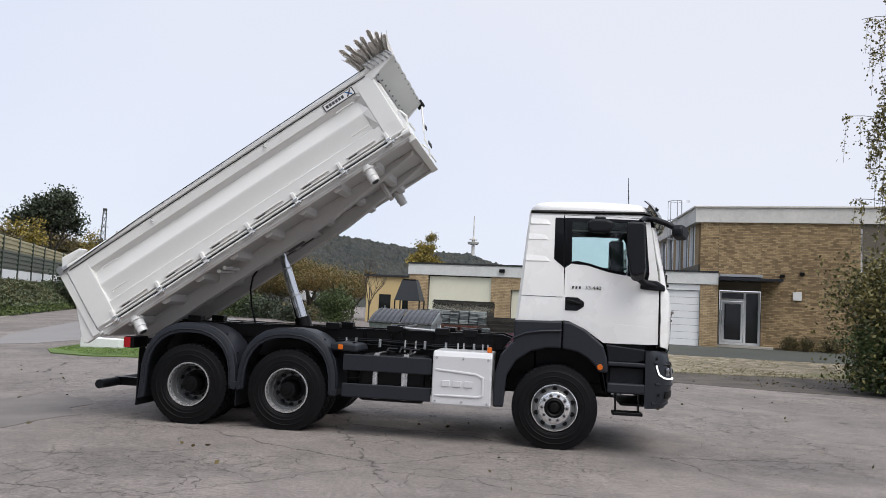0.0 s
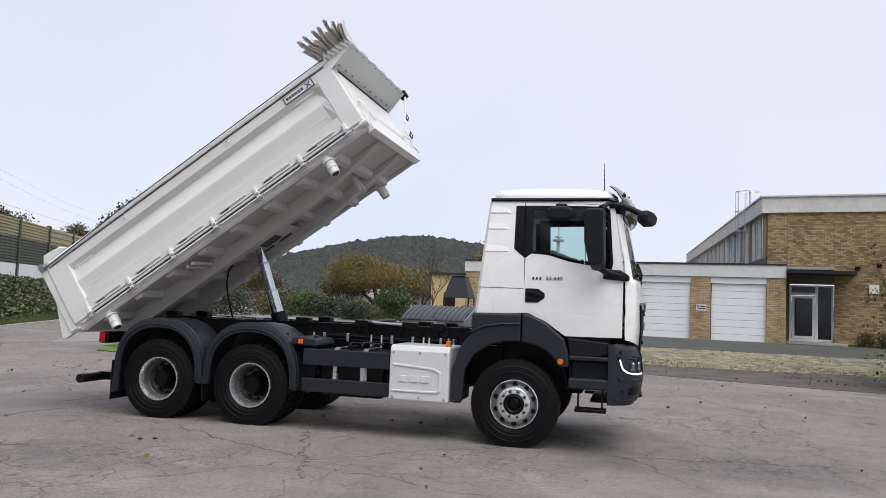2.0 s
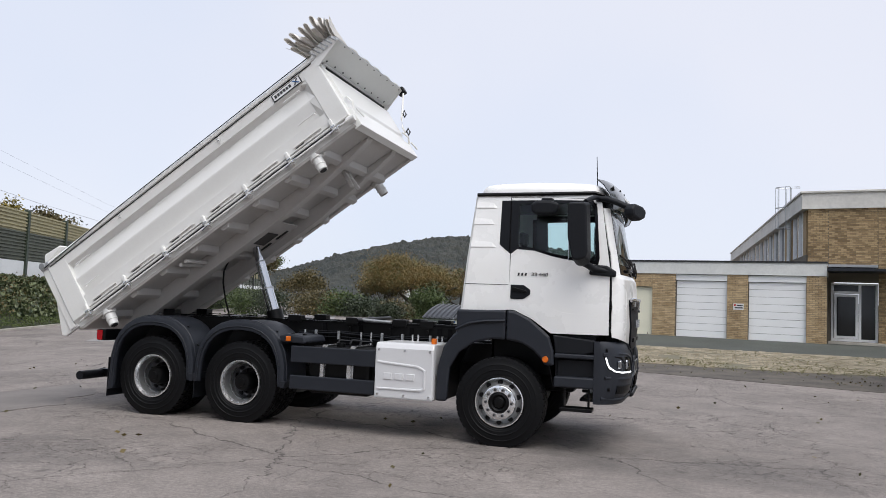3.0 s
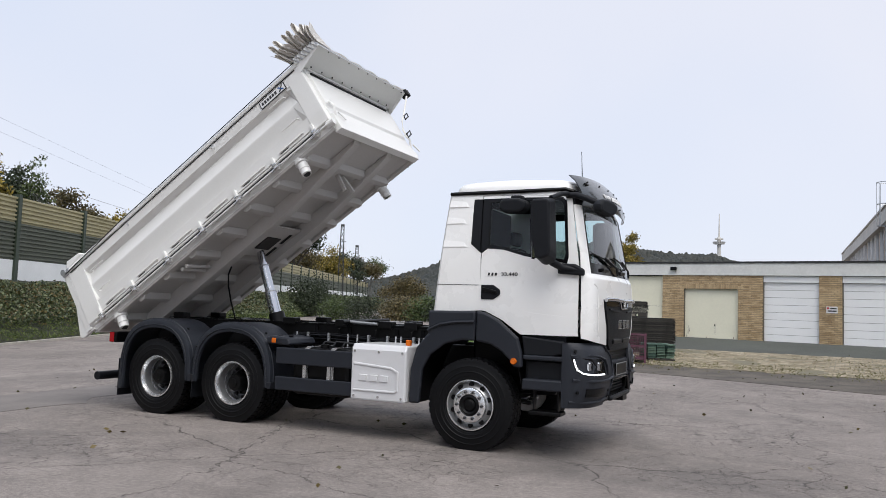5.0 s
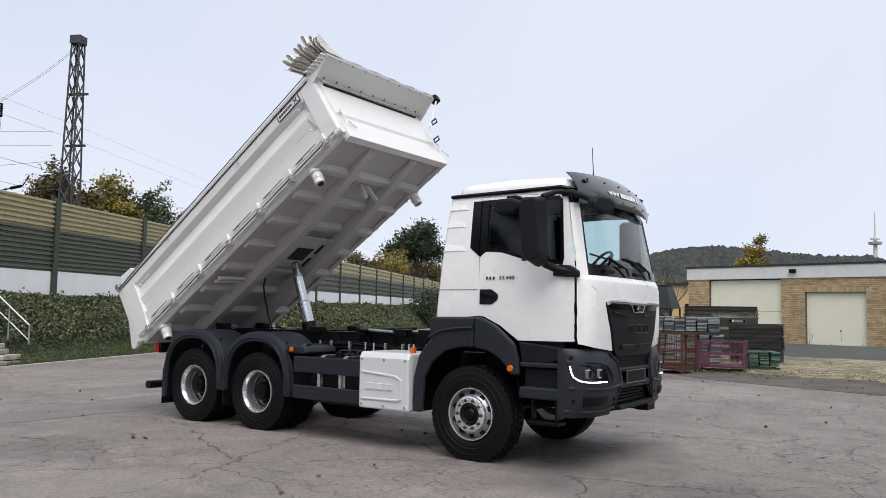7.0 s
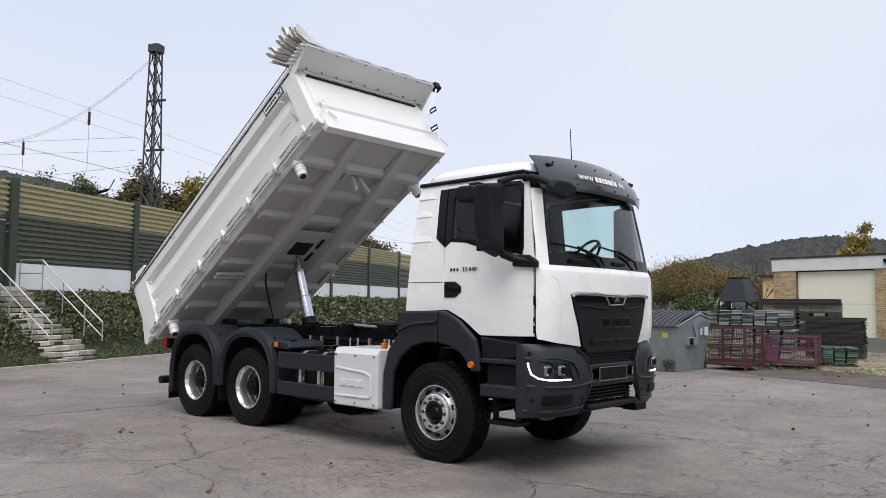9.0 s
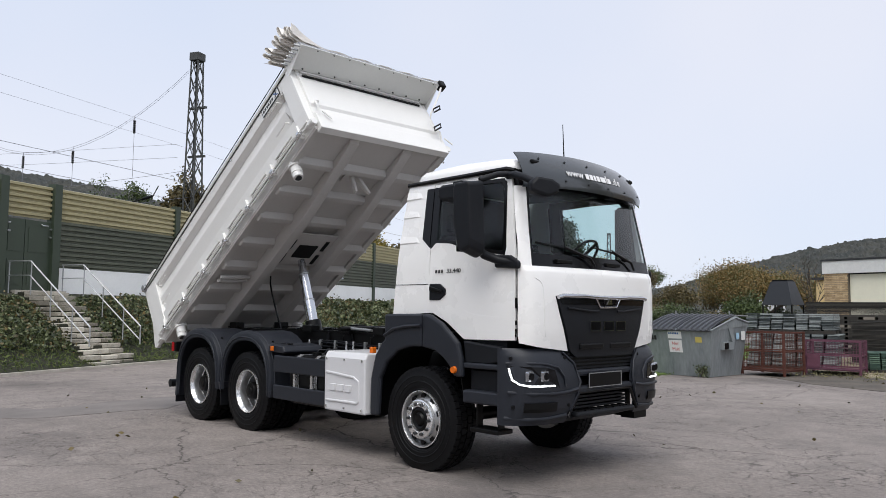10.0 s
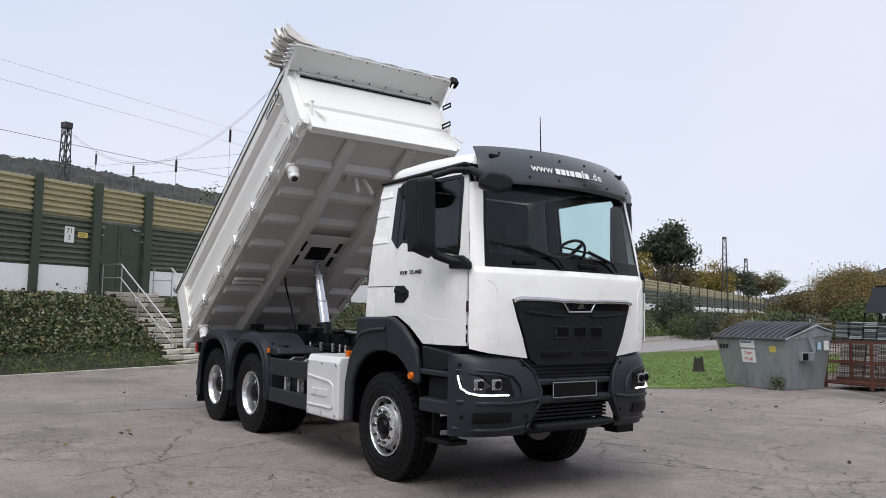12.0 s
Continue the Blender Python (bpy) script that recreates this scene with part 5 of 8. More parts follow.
for y in (-1.12, 1.12):
    lat = part("latch", tube(B(), [(BL + 0.05, y, 0.16), (BL + 0.11, y, 0.3), (BL + 0.07, y + 0.03, 0.42), (BL + 0.05, y + 0.1, 0.46)], 0.017), BODY_P, BODY)
    part("lever", tube(B(), [(BL + 0.09, y + 0.06, 0.22), (BL + 0.1, y + 0.16, 0.1)], 0.014), BODY_P, lat)
    part("knuckle", cyl(B(), (BL - 0.08, 1.22 * (1 if y > 0 else -1), 0.08), (BL + 0.04, 1.22 * (1 if y > 0 else -1), 0.06), 0.05, n=12), BODY_P, lat)
for k in range(9):
    y = -1.08 + 0.27 * k
    part("shield_bolt", cyl(B(), (BL + 0.085, y, 1.045), (BL + 0.088, y, 1.024), 0.013, n=8), DISC, sh)
    part("shield_bolt", cyl(B(), (BL + 0.385, y + 0.1, 1.098), (BL + 0.388, y + 0.1, 1.084), 0.009, n=8), DISC, sh)
part("shield_flange", box(B(), BL + 0.015, BL + 0.05, -1.1, 1.1, 1.0, 1.03), BODY_P, sh)
# gathered tarpaulin: pleats over the shield
rnd = random.Random(5)
PEAKS = 8
fold_h = [rnd.uniform(0.30, 0.37) * (0.62 if k in (0, PEAKS - 1) else 1.0) for k in range(PEAKS)]
fold_w = [rnd.uniform(-0.02, 0.02) for k in range(2 * PEAKS + 1)]
rows = []
for u in range(46):
    f = u / 45
    y = -1.36 + 2.70 * f
    # the folds stand tall at the near end and lie flat along the shield
    tall = math.exp(-(f / 0.085) ** 2) * 0.85 + 0.16 * math.exp(-(f / 0.30) ** 2) + 0.22 * math.exp(-((1 - f) / 0.06) ** 2) + 0.035
    row = []
    for k in range(2 * PEAKS + 1):
        g = k / (2 * PEAKS)
        hgt = fold_h[min(PEAKS - 1, k // 2)] if k % 2 else 0.235
        hgt = hgt * tall + 0.012 * noise.noise((k * 2.3, u * 0.35, 4))
        spread = (g - 0.62) * 0.42 * min(1.0, tall) * (hgt / 0.4)
        for lift, side in (((0.55, -0.02), (0.85, -0.03), (0.98, -0.018), (1.0, 0.006), (0.9, 0.03), (0.6, 0.02)) if k % 2 else ((1.0, 0.0),)):
            a = BL - 0.09 + 0.50 * g + spread * lift + side + fold_w[k] * tall + 0.012 * math.sin(u * 0.9 + k)
            row.append((a, y - 0.05 * tall * hgt / 0.4 * lift + 0.02 * math.sin(k * 2.1), 1.135 + hgt * lift))
    rows.append(row)
bm = B()
grid(bm, rows)
part("tarpaulin", bm, TARP, BODY, "cream tarpaulin gathered in pleats", smooth=70, solid=0.005)
for k in range(6):
    part("tarp_buckle", tube(B(), [(BL - 0.02 + 0.07 * k, -1.27, 1.2), (BL + 0.01 + 0.07 * k, -1.33, 1.13), (BL + 0.04 + 0.07 * k, -1.27, 1.09)], 0.014, 5), GALV, BODY)
part("strap_end", box(B(), BL + 0.2, BL + 0.34, 0.5, 0.66, 1.16, 1.20), mat("yellow_green_strap", (0.45, 0.55, 0.05), 0.6), sh, "yellow-green strap", bev=0.015)
# tailgate
tg = part("tailgate", prism(B(), [(0.0, 0.0), (-0.08, 0.02), (-0.1, 0.5), (-0.06, 1.14), (0.0, 1.16)], -1.14, 1.14), BODY_P, BODY, "white steel tailgate", bev=0.01)
for sy in (-1, 1):
    part("tailgate_arm", prism(B(), [(0.02, 0.03), (-0.26, 0.03), (-0.31, 0.08), (-0.13, 0.62), (-0.07, 1.06), (0.02, 1.14)], *sorted((1.15 * sy, 1.21 * sy))), BODY_P, tg, bev=0.012)
    part("tailgate_rib", box(B(), -0.13, -0.02, *sorted((1.19 * sy, 1.235 * sy)), 0.05, 1.08), BODY_P, tg, bev=0.01)
    part("pivot_hood", prism(B(), [(-0.1, 1.1), (0.0, 1.3), (0.3, 1.27), (0.34, 1.22), (0.05, 1.17)], *sorted((1.05 * sy, 1.2 * sy))), BODY_P, tg, bev=0.02)
    part("pivot", cyl(B(), (-0.06, 1.12 * sy, 1.12), (-0.06, 1.29 * sy, 1.12), 0.05, n=12), GALV, tg)
    part("pivot_block", box(B(), -0.12, 0.06, *sorted((1.2 * sy, 1.27 * sy)), 1.06, 1.15), GALV, tg, bev=0.02)
# maker's plate on the rim
plate = part("name_plate", box(B(), 4.33, 4.82, -1.264, -1.254, 0.918, 1.028), INK, BODY, "black and white name plate")
part("plate_field", box(B(), 4.345, 4.805, -1.2665, -1.264, 0.928, 1.018), INK_W, plate)
for k in range(6):
    part("text_bar", box(B(), 4.37 + 0.05 * k, 4.405 + 0.05 * k, -1.269, -1.2665, 0.953, 0.996), INK, plate)
for q in ((4.69, 0.938, 4.79, 1.01), (4.69, 1.01, 4.79, 0.938)):
    part("cross_mark", prism(B(), [(q[0], q[1]), (q[0] + 0.025, q[1]), (q[2], q[3]), (q[2] - 0.025, q[3])], -1.270, -1.2665), INK if q[1] < 1.0 else BLUE, plate)

# hoist cylinder: three chromed stages in a black cradle
ram = part("hoist_ram", cyl(B(), (-3.76, 0.04, 1.3), (-3.825, 0.04, 1.5), 0.125, 0.12, n=24), BLACK, TRUCK, "telescopic chromed hoist ram", smooth=40)
p0, p1 = Vector((-3.82, 0.04, 1.45)), Vector((-4.31, 0.06, 2.72))
for f0, f1, r in ((0.0, 0.30, 0.088), (0.30, 0.62, 0.074), (0.62, 1.0, 0.060)):
    part("ram_stage", cyl(B(), p0.lerp(p1, f0), p0.lerp(p1, f1), r, n=24), CHROME, ram, "chromed ram stage", smooth=40)
    part("ram_ring", cyl(B(), p0.lerp(p1, f1 - 0.015), p0.lerp(p1, f1), r + 0.006, n=24), GALV, ram, smooth=40)
part("ram_cradle", box(B(), -4.02, -3.58, -0.32, 0.42, 1.18, 1.36), BLACK, TRUCK, bev=0.02)

# ---- the cab ----


def lerp_tab(tab, v):
    if v <= tab[0][0]:
        return tab[0][1]
    for (a, p), (b, q) in zip(tab[:-1], tab[1:]):
        if v <= b:
            return p + (q - p) * (v - a) / (b - a)
    return tab[-1][1]


HALF = [(1.30, 1.165), (1.7, 1.175), (2.1, 1.17), (2.35, 1.155), (2.95, 1.085), (3.12, 1.055)]
FRONT = [(1.28, 1.41), (1.5, 1.435), (1.9, 1.435), (2.08, 1.42), (2.14, 1.385), (2.95, 1.235), (3.12, 1.16)]
DOORF = [(1.3, 1.30), (2.1, 1.295), (2.4, 1.268), (3.05, 1.155), (3.12, 1.14)]


def hw(z):
    return lerp_tab(HALF, z)


def front_x(y, z):
    h = hw(z)
    u = min(1.0, abs(y) / h)
    edge = lerp_tab(FRONT, z)
    bulge = 0.10 * (1 - u * u)
    corner = 0.0
    if u > 0.86:
        k = (u - 0.86) / 0.14
        corner = (edge - lerp_tab(DOORF, z) - 0.004) * (1 - math.sqrt(max(0.0, 1 - k * k)))
    return edge + bulge - corner


def dense(rows, nu, nv):
    """Bilinear refinement of a grid of (x, z)."""
    out = []
    R, C = len(rows), len(rows[0])
    for i in range((R - 1) * nv + 1):
        a, f = min(i // nv, R - 2), i / nv - min(i // nv, R - 2)
        line = []
        for j in range((C - 1) * nu + 1):
            b, g = min(j // nu, C - 2), j / nu - min(j // nu, C - 2)
            p = [(rows[a][b][k] * (1 - g) + rows[a][b + 1][k] * g) * (1 - f) + (rows[a + 1][b][k] * (1 - g) + rows[a + 1][b + 1][k] * g) * f for k in (0, 1)]
            line.append(p)
        out.append(line)
    return out


def side_patch(bm, rows, sy, out=0.0, nu=2, nv=3):
    return grid(bm, [[(x, sy * (hw(z) + out), z) for x, z in row] for row in dense(rows, nu, nv)])


def front_patch(bm, rows, out=0.0, nu=3, nv=3):
    """rows of (y, z)"""
    return grid(bm, [[(front_x(y, z) + out, y, z) for y, z in row] for row in dense(rows, nu, nv)])


def rear_x(z):
    return -0.55 + (z - 1.65) * 0.09


cab_bm = B()
# back wall with rounded corners, roof is a part of its own
zs = [1.62, 1.9, 2.3, 2.7, 3.12]
ys = [-1.0, -0.97, -0.5, 0, 0.5, 0.97, 1.0]
grid(cab_bm, [[(rear_x(z) + (0.035 if abs(u) == 1.0 else 0.0), u * hw(z), z) for u in ys] for z in zs])
for sy in (-1, 1):
    # behind the door, below and above the dark quarter pane
    c1 = -0.075
    def dl(z):
        return 0.058 - 0.034 * (z - 2.4)
    side_patch(cab_bm, [[(rear_x(1.64) + 0.035, 1.64), (c1, 1.655), (dl(1.66), 1.665)], [(rear_x(2.0) + 0.035, 1.97), (c1, 1.97), (dl(1.97), 1.97)], [(rear_x(2.47) + 0.035, 2.47), (c1, 2.47), (dl(2.36), 2.36)]], sy)
    side_patch(cab_bm, [[(rear_x(2.47) + 0.035, 2.47), (c1, 2.47)], [(rear_x(3.0) + 0.035, 3.03), (c1, 3.03)]], sy, nu=3)
    side_patch(cab_bm, [[(rear_x(3.0) + 0.035, 3.03), (c1, 3.03), (dl(3.03), 3.03)], [(rear_x(3.1) + 0.035, 3.12), (c1, 3.12), (dl(3.12), 3.12)]], sy)
    # roof rail above the door
    side_patch(cab_bm, [[(dl(3.07), 3.075), (0.6, 3.07), (1.15, 3.055)], [(dl(3.12), 3.12), (0.6, 3.12), (1.14, 3.12)]], sy, nu=4)
CAB = part("cab", cab_bm, PAINT, TRUCK, "white steel day cab", smooth=35, solid=0.02)
# pressed ribs behind the door
for sy in (-1, 1):
    for z, l in ((2.43, 0.33), (2.72, 0.27), (2.93, 0.27)):
        bm = B()
        x0, h1, h2 = rear_x(z) + 0.036, hw(z), hw(z + 0.09)
        v = [bm.verts.new(p) for p in ((x0, sy * (h2 + 0.001), z + 0.09), (x0 + l * 0.8, sy * (h2 + 0.001), z + 0.075), (x0 + l, sy * (h1 + 0.001), z), (x0, sy * (h1 + 0.001), z - 0.008), (x0, sy * (h1 + 0.008), z + 0.008), (x0 + l * 0.85, sy * (h1 + 0.006), z + 0.010))]
        for f in ((0, 1, 5, 4), (1, 2, 5), (4, 5, 2, 3), (0, 4, 3)):
            bm.faces.new([v[i] for i in f])
        part("pressed_rib", bm, PAINT, CAB)
    bm = B()
    side_patch(bm, [[(-0.075, 2.47), (0.05, 2.37)], [(-0.075, 3.03), (0.037, 3.03)]], sy, 0.004)
    part("quarter_pane", bm, GLOSSB, CAB, "gloss black quarter panel", solid=0.01)
    part("seam", box(B(), -0.50, 0.055, *sorted((sy * 1.166, sy * 1.1745)), 1.968, 1.974), BLACK, CAB)
# front skin in strips round grille and windscreen
bm = B()
GR = [(1.30, 0.60), (1.45, 0.66), (1.66, 0.74), (1.845, 0.80)]
for sy in (-1, 1):
    rows = []
    for z, g in GR:
        rows.append([(sy * hw(z) * 0.999, max(z, 1.385)), (sy * (hw(z) - 0.05), max(z, 1.37)), (sy * (hw(z) - 0.14), max(z, 1.35)), (sy * 0.5 * (g + hw(z) - 0.14), max(z, 1.325)), (sy * g, z)])
    front_patch(bm, rows, nu=2)
ysf = [-1.0, -0.96, -0.9, -0.8, -0.4, 0, 0.4, 0.8, 0.9, 0.96, 1.0]
front_patch(bm, [[(u * hw(z) * 0.999, z) for u in ysf] for z in (1.845, 1.97, 2.07, 2.10, 2.135)], nu=2, nv=2)
for sy in (-1, 1):
    front_patch(bm, [[(sy * hw(z) * 0.999, z), (sy * (hw(z) - 0.05), z), (sy * (hw(z) - 0.115), z)] for z in (2.135, 2.5, 2.94)], nu=3)
part("front_skin", bm, PAINT, CAB, "white front panel", smooth=35, solid=0.018)
bm = B()
front_patch(bm, [[(u * hw(z) * 0.995, z) for u in ysf] for z in (2.94, 3.03, 3.12)], nu=2, nv=2)
part("visor_bed", bm, GLOSSB, CAB, "black strip above the windscreen", smooth=35, solid=0.018)
# flap with air slot at each front corner
for sy in (-1, 1):
    part("corner_crease", tube(B(), [(front_x(sy * y, z) + 0.001, sy * y, z) for y, z in ((1.06, 2.02), (1.0, 1.99), (0.965, 1.94), (0.955, 1.8), (0.95, 1.6), (0.93, 1.45))], 0.005, 6), PAINT, CAB, smooth=60)
    if sy > 0:
        part("air_slot", box(B(), 1.25, 1.35, 1.168, 1.205, 1.46, 1.95), GLOSSB, CAB, "black air slot at the cab corner", bev=0.012)
        part("slot_rim", tube(B(), [(1.355, 1.16, 1.44), (1.35, 1.208, 1.45), (1.345, 1.21, 1.96), (1.34, 1.16, 1.97)], 0.009, 6), PAINT, CAB, smooth=60)
    else:
        for z0, z1 in ((1.44, 1.52), (1.56, 1.60), (1.72, 1.82)):
            part("air_slot", box(B(), 1.292, 1.302, -1.1785, -1.168, z0, z1), GLOSSB, CAB)
# roof
bm = B()
rows = []
n = 28
for k, (f, z) in enumerate(((1.0, 3.12), (1.0, 3.16), (0.985, 3.20), (0.95, 3.235), (0.86, 3.262), (0.6, 3.275), (0.25, 3.28))):
    row = []
    for j in range(n + 1):
        a = 2 * math.pi * j / n
        # superellipse plan
        ca, sa = math.cos(a), math.sin(a)
        e = 0.28
        px = abs(ca) ** e * (1 if ca > 0 else -1)
        py = abs(sa) ** e * (1 if sa > 0 else -1)
        cx, rx = 0.385, 0.80
        x = cx + rx * px * f + (0.0 if px < 0 else 0.02)
        row.append((x, 1.058 * py * f, z + (0.02 * (1 - abs(px)) if k > 2 else 0)))
    rows.append(row)
grid(bm, rows)
bmesh.ops.remove_doubles(bm, verts=bm.verts[:], dist=0.0005)
bmesh.ops.holes_fill(bm, edges=[e for e in bm.edges if e.is_boundary and all(v.co.z > 3.25 for v in e.verts)])
part("roof", bm, PAINT, CAB, "white raised roof", smooth=50)
for sy in (-1, 1):
    part("roof_gutter", tube(B(), [(-0.40, sy * 1.065, 3.105), (0.5, sy * 1.068, 3.115), (1.08, sy * 1.062, 3.125), (1.17, sy * 1.045, 3.10)], 0.024), BLACK, CAB, "black gutter strip")
bm = B()
box(bm, -0.37, 1.12, -1.0, 1.0, 3.10, 3.115)
part("headliner", bm, INTERIOR, CAB)

# doors
for sy in (-1, 1):
    bm = B()
    o = 0.004
    side_patch(bm, [[(0.072, 1.668), (0.15, 1.66), (0.36, 1.565), (0.60, 1.40), (1.12, 1.405), (1.288, 1.41)], [(0.072, 1.82), (0.15, 1.8), (0.36, 1.72), (0.62, 1.60), (1.12, 1.58), (1.286, 1.58)], [(0.075, 2.355), (0.15, 2.415), (0.36, 2.40), (0.62, 2.325), (1.14, 2.24), (1.285, 2.20)]], sy, o)
    DOOR = part("door", bm, PAINT, CAB, "white cab door", smooth=75, solid=0.025)
    bm = B()
    side_patch(bm, [[(1.14, 2.24), (1.285, 2.20)], [(1.105, 2.98), (1.165, 3.0)], [(1.09, 3.04), (1.145, 3.05)]], sy, o)
    part("door_pillar", bm, PAINT, DOOR, smooth=30, solid=0.025)
    bm = B()
    side_patch(bm, [[(0.05, 3.03), (0.6, 3.035), (1.105, 3.0)], [(0.045, 3.066), (0.6, 3.066), (1.09, 3.045)]], sy, o)
    part("door_header", bm, PAINT, DOOR, smooth=30, solid=0.025)
    # dark window surround and glass
    ring = [(0.068, 2.36), (0.15, 2.42), (0.36, 2.405), (0.62, 2.33), (0.9, 2.285), (1.145, 2.245), (1.16, 2.32), (1.11, 2.95), (1.06, 3.03), (0.6, 3.037), (0.052, 3.032)]
    cx, cz = 0.62, 2.66
    inner = [(cx + (x - cx) * 0.93, cz + (z - cz) * 0.90) for x, z in ring]
    inner[0], inner[-1] = (0.16, 2.445), (0.15, 2.985)
    inner[1] = (0.24, 2.455)
    bm = B()
    ro = [bm.verts.new((x, sy * (hw(z) + 0.008), z)) for x, z in ring]
    ri = [bm.verts.new((x, sy * (hw(z) + 0.008), z)) for x, z in inner]
    for k in range(len(ring)):
        j = (k + 1) % len(ring)
        bm.faces.new((ro[k], ro[j], ri[j], ri[k]))
    part("window_surround", bm, GLOSSB, DOOR, "black window surround", solid=0.02)
    bm = B()
    bm.faces.new([bm.verts.new((x, sy * (hw(z) - 0.004), z)) for x, z in inner])
    gl = part("side_window", bm, GLASS_S, DOOR, "tinted side window")
    gl.visible_shadow = False
    bm = B()
    wide = [(cx + (x - cx) * 1.10, cz + (z - cz) * 1.12) for x, z in ring]
    ro = [bm.verts.new((x, sy * (hw(z) - 0.045), min(z, 3.09))) for x, z in wide]
    ri = [bm.verts.new((x, sy * (hw(z) - 0.045), z)) for x, z in inner]
    for k in range(len(ring)):
        j = (k + 1) % len(ring)
        bm.faces.new((ro[k], ro[j], ri[j], ri[k]))
    part("inner_trim", bm, INTERIOR, DOOR, "dark inner window trim", solid=0.012)
    # handle
    bm = prism(B(), [(0.09, 1.80), (0.25, 1.80), (0.335, 1.86), (0.335, 1.92), (0.25, 1.975), (0.09, 1.975)], *sorted((sy * 1.172, sy * 1.192)))
    hd = part("door_handle", bm, PLASTIC, DOOR, "black door handle", bev=0.012)
    part("grip", prism(B(), [(0.11, 1.9), (0.30, 1.87), (0.30, 1.905), (0.11, 1.95)], *sorted((sy * 1.192, sy * 1.215))), BLACK, hd, bev=0.008)
    # crease low on the door
    part("door_crease", tube(B(), [(0.60, sy * 1.173, 1.70), (0.68, sy * 1.1735, 1.665), (0.78, sy * 1.1735, 1.65), (1.27, sy * 1.1725, 1.62)], 0.0045, 6), PAINT, DOOR, smooth=60)
    # model figures
    if sy < 0:
        for k in range(3):
            part("letter_bar", prism(B(), [(0.17 + 0.045 * k, 2.088), (0.192 + 0.045 * k, 2.088), (0.198 + 0.045 * k, 2.122), (0.176 + 0.045 * k, 2.122)], -1.182, -1.176), INK, DOOR)
        words("model_number", "33.440", 0.062, INK, DOOR, pose(0.445, -1.179, 2.106, 90, 0, 0), 0.003, wide=1.25)
    # mirrors
    y = -1.44 if sy < 0 else 1.25
    arm = part("mirror_bracket", tube(B(), [(1.30, sy * 1.17, 2.16), (1.1, sy * 1.2, 2.19), (1.02, sy * 1.33, 2.24), (0.98, sy * 1.42, 2.34)], 0.045, 8), PLASTIC, DOOR, "black mirror bracket", smooth=50)
    bm = prism(B(), [(1.04, 2.12), (1.36, 2.10), (1.36, 2.17), (1.25, 2.235), (1.06, 2.245)], *sorted((sy * 1.165, sy * 1.215)))
    part("bracket_foot", bm, PLASTIC, arm, bev=0.02)
    ring2 = [(-0.12, -0.12), (-0.06, -0.38), (0.0, -0.40), (0.10, -0.36), (0.115, -0.28), (0.09, 0.35), (0.06, 0.375), (-0.10, 0.375), (-0.13, 0.33)]
    bm = prism(B(), [(0.97 + u, 2.60 + v) for u, v in ring2], *sorted((y - sy * (0.06 if sy < 0 else 0.02), y + sy * (0.13 if sy < 0 else 0.1))))
    for v in bm.verts:
        if sy < 0 and v.co.y < -1.5:
            v.co.z += 0.07 if v.co.z < 2.5 else -0.03
            v.co.x -= 0.03
    mir = part("wing_mirror", bm, PLASTIC, DOOR, "large black wing mirror", bev=0.05)
    part("mirror_glass", box(B(), 0.832, 0.838, *sorted((y - sy * 0.01, y + sy * 0.09)), 2.27, 2.95), CHROME, mir)
    part("mirror_arm", tube(B(), [(1.13, sy * 1.08, 3.06), (1.08, sy * 1.2, 3.05), (1.0, sy * 1.38, 2.98)], 0.03, 8), PLASTIC, mir, smooth=50)
    if sy > 0:
        continue
    kerb = part("kerb_mirror", prism(B(), [(0.34, 2.87), (0.40, 2.83), (0.60, 2.83), (0.67, 2.88), (0.67, 2.97), (0.58, 3.0), (0.40, 3.0), (0.34, 2.96)], *sorted((sy * 1.12, sy * 1.33))), PLASTIC, DOOR, "black kerb mirror", bev=0.03)
    part("mount", box(B(), 0.44, 0.58, *sorted((sy * 1.07, sy * 1.2)), 2.99, 3.05), PLASTIC, kerb, bev=0.015)
# front mirror on its arm
fm = part("front_mirror", prism(B(), [(-0.12, -0.085), (0.06, -0.105), (0.16, -0.04), (0.17, 0.05), (0.07, 0.085), (-0.09, 0.075), (-0.14, 0.0)], -0.07, 0.07), PLASTIC, CAB, "black front mirror on an arm", bev=0.03)
fm.matrix_basis = pose(1.545, -1.085, 2.895, 0, 10, 62)
part("arm", tube(B(), [(1.10, -1.08, 3.05), (1.22, -1.10, 3.045), (1.35, -1.12, 3.0), (1.50, -1.12, 2.93)], 0.038, 8), PLASTIC, CAB, "black mirror arm", smooth=50)

# windscreen, its dark lower band, wipers
bm = B()
front_patch(bm, [[(u * (hw(z) - 0.11), z) for u in (-1, -0.8, -0.4, 0, 0.4, 0.8, 1)] for z in (2.135, 2.5, 2.94)], -0.006, nu=2)
ws = part("windscreen", bm, GLASS_C, CAB, "clear windscreen", smooth=60)
ws.visible_shadow = False
bm = B()
front_patch(bm, [[(u * (hw(z) - 0.115), z) for u in (-1, -0.8, -0.4, 0, 0.4, 0.8, 1)] for z in (2.137, 2.26)], 0.003, nu=2)
part("windscreen_band", bm, GLOSSB, CAB, "black lower windscreen band", smooth=60, solid=0.008)
for sy in (-1, 1):
    bm = B()
    front_patch(bm, [[(sy * (hw(z) - 0.11), z), (sy * (hw(z) - 0.135), z)] for z in (2.137, 2.5, 2.94)], 0.002)
    part("windscreen_edge", bm, GLOSSB, CAB, solid=0.006)
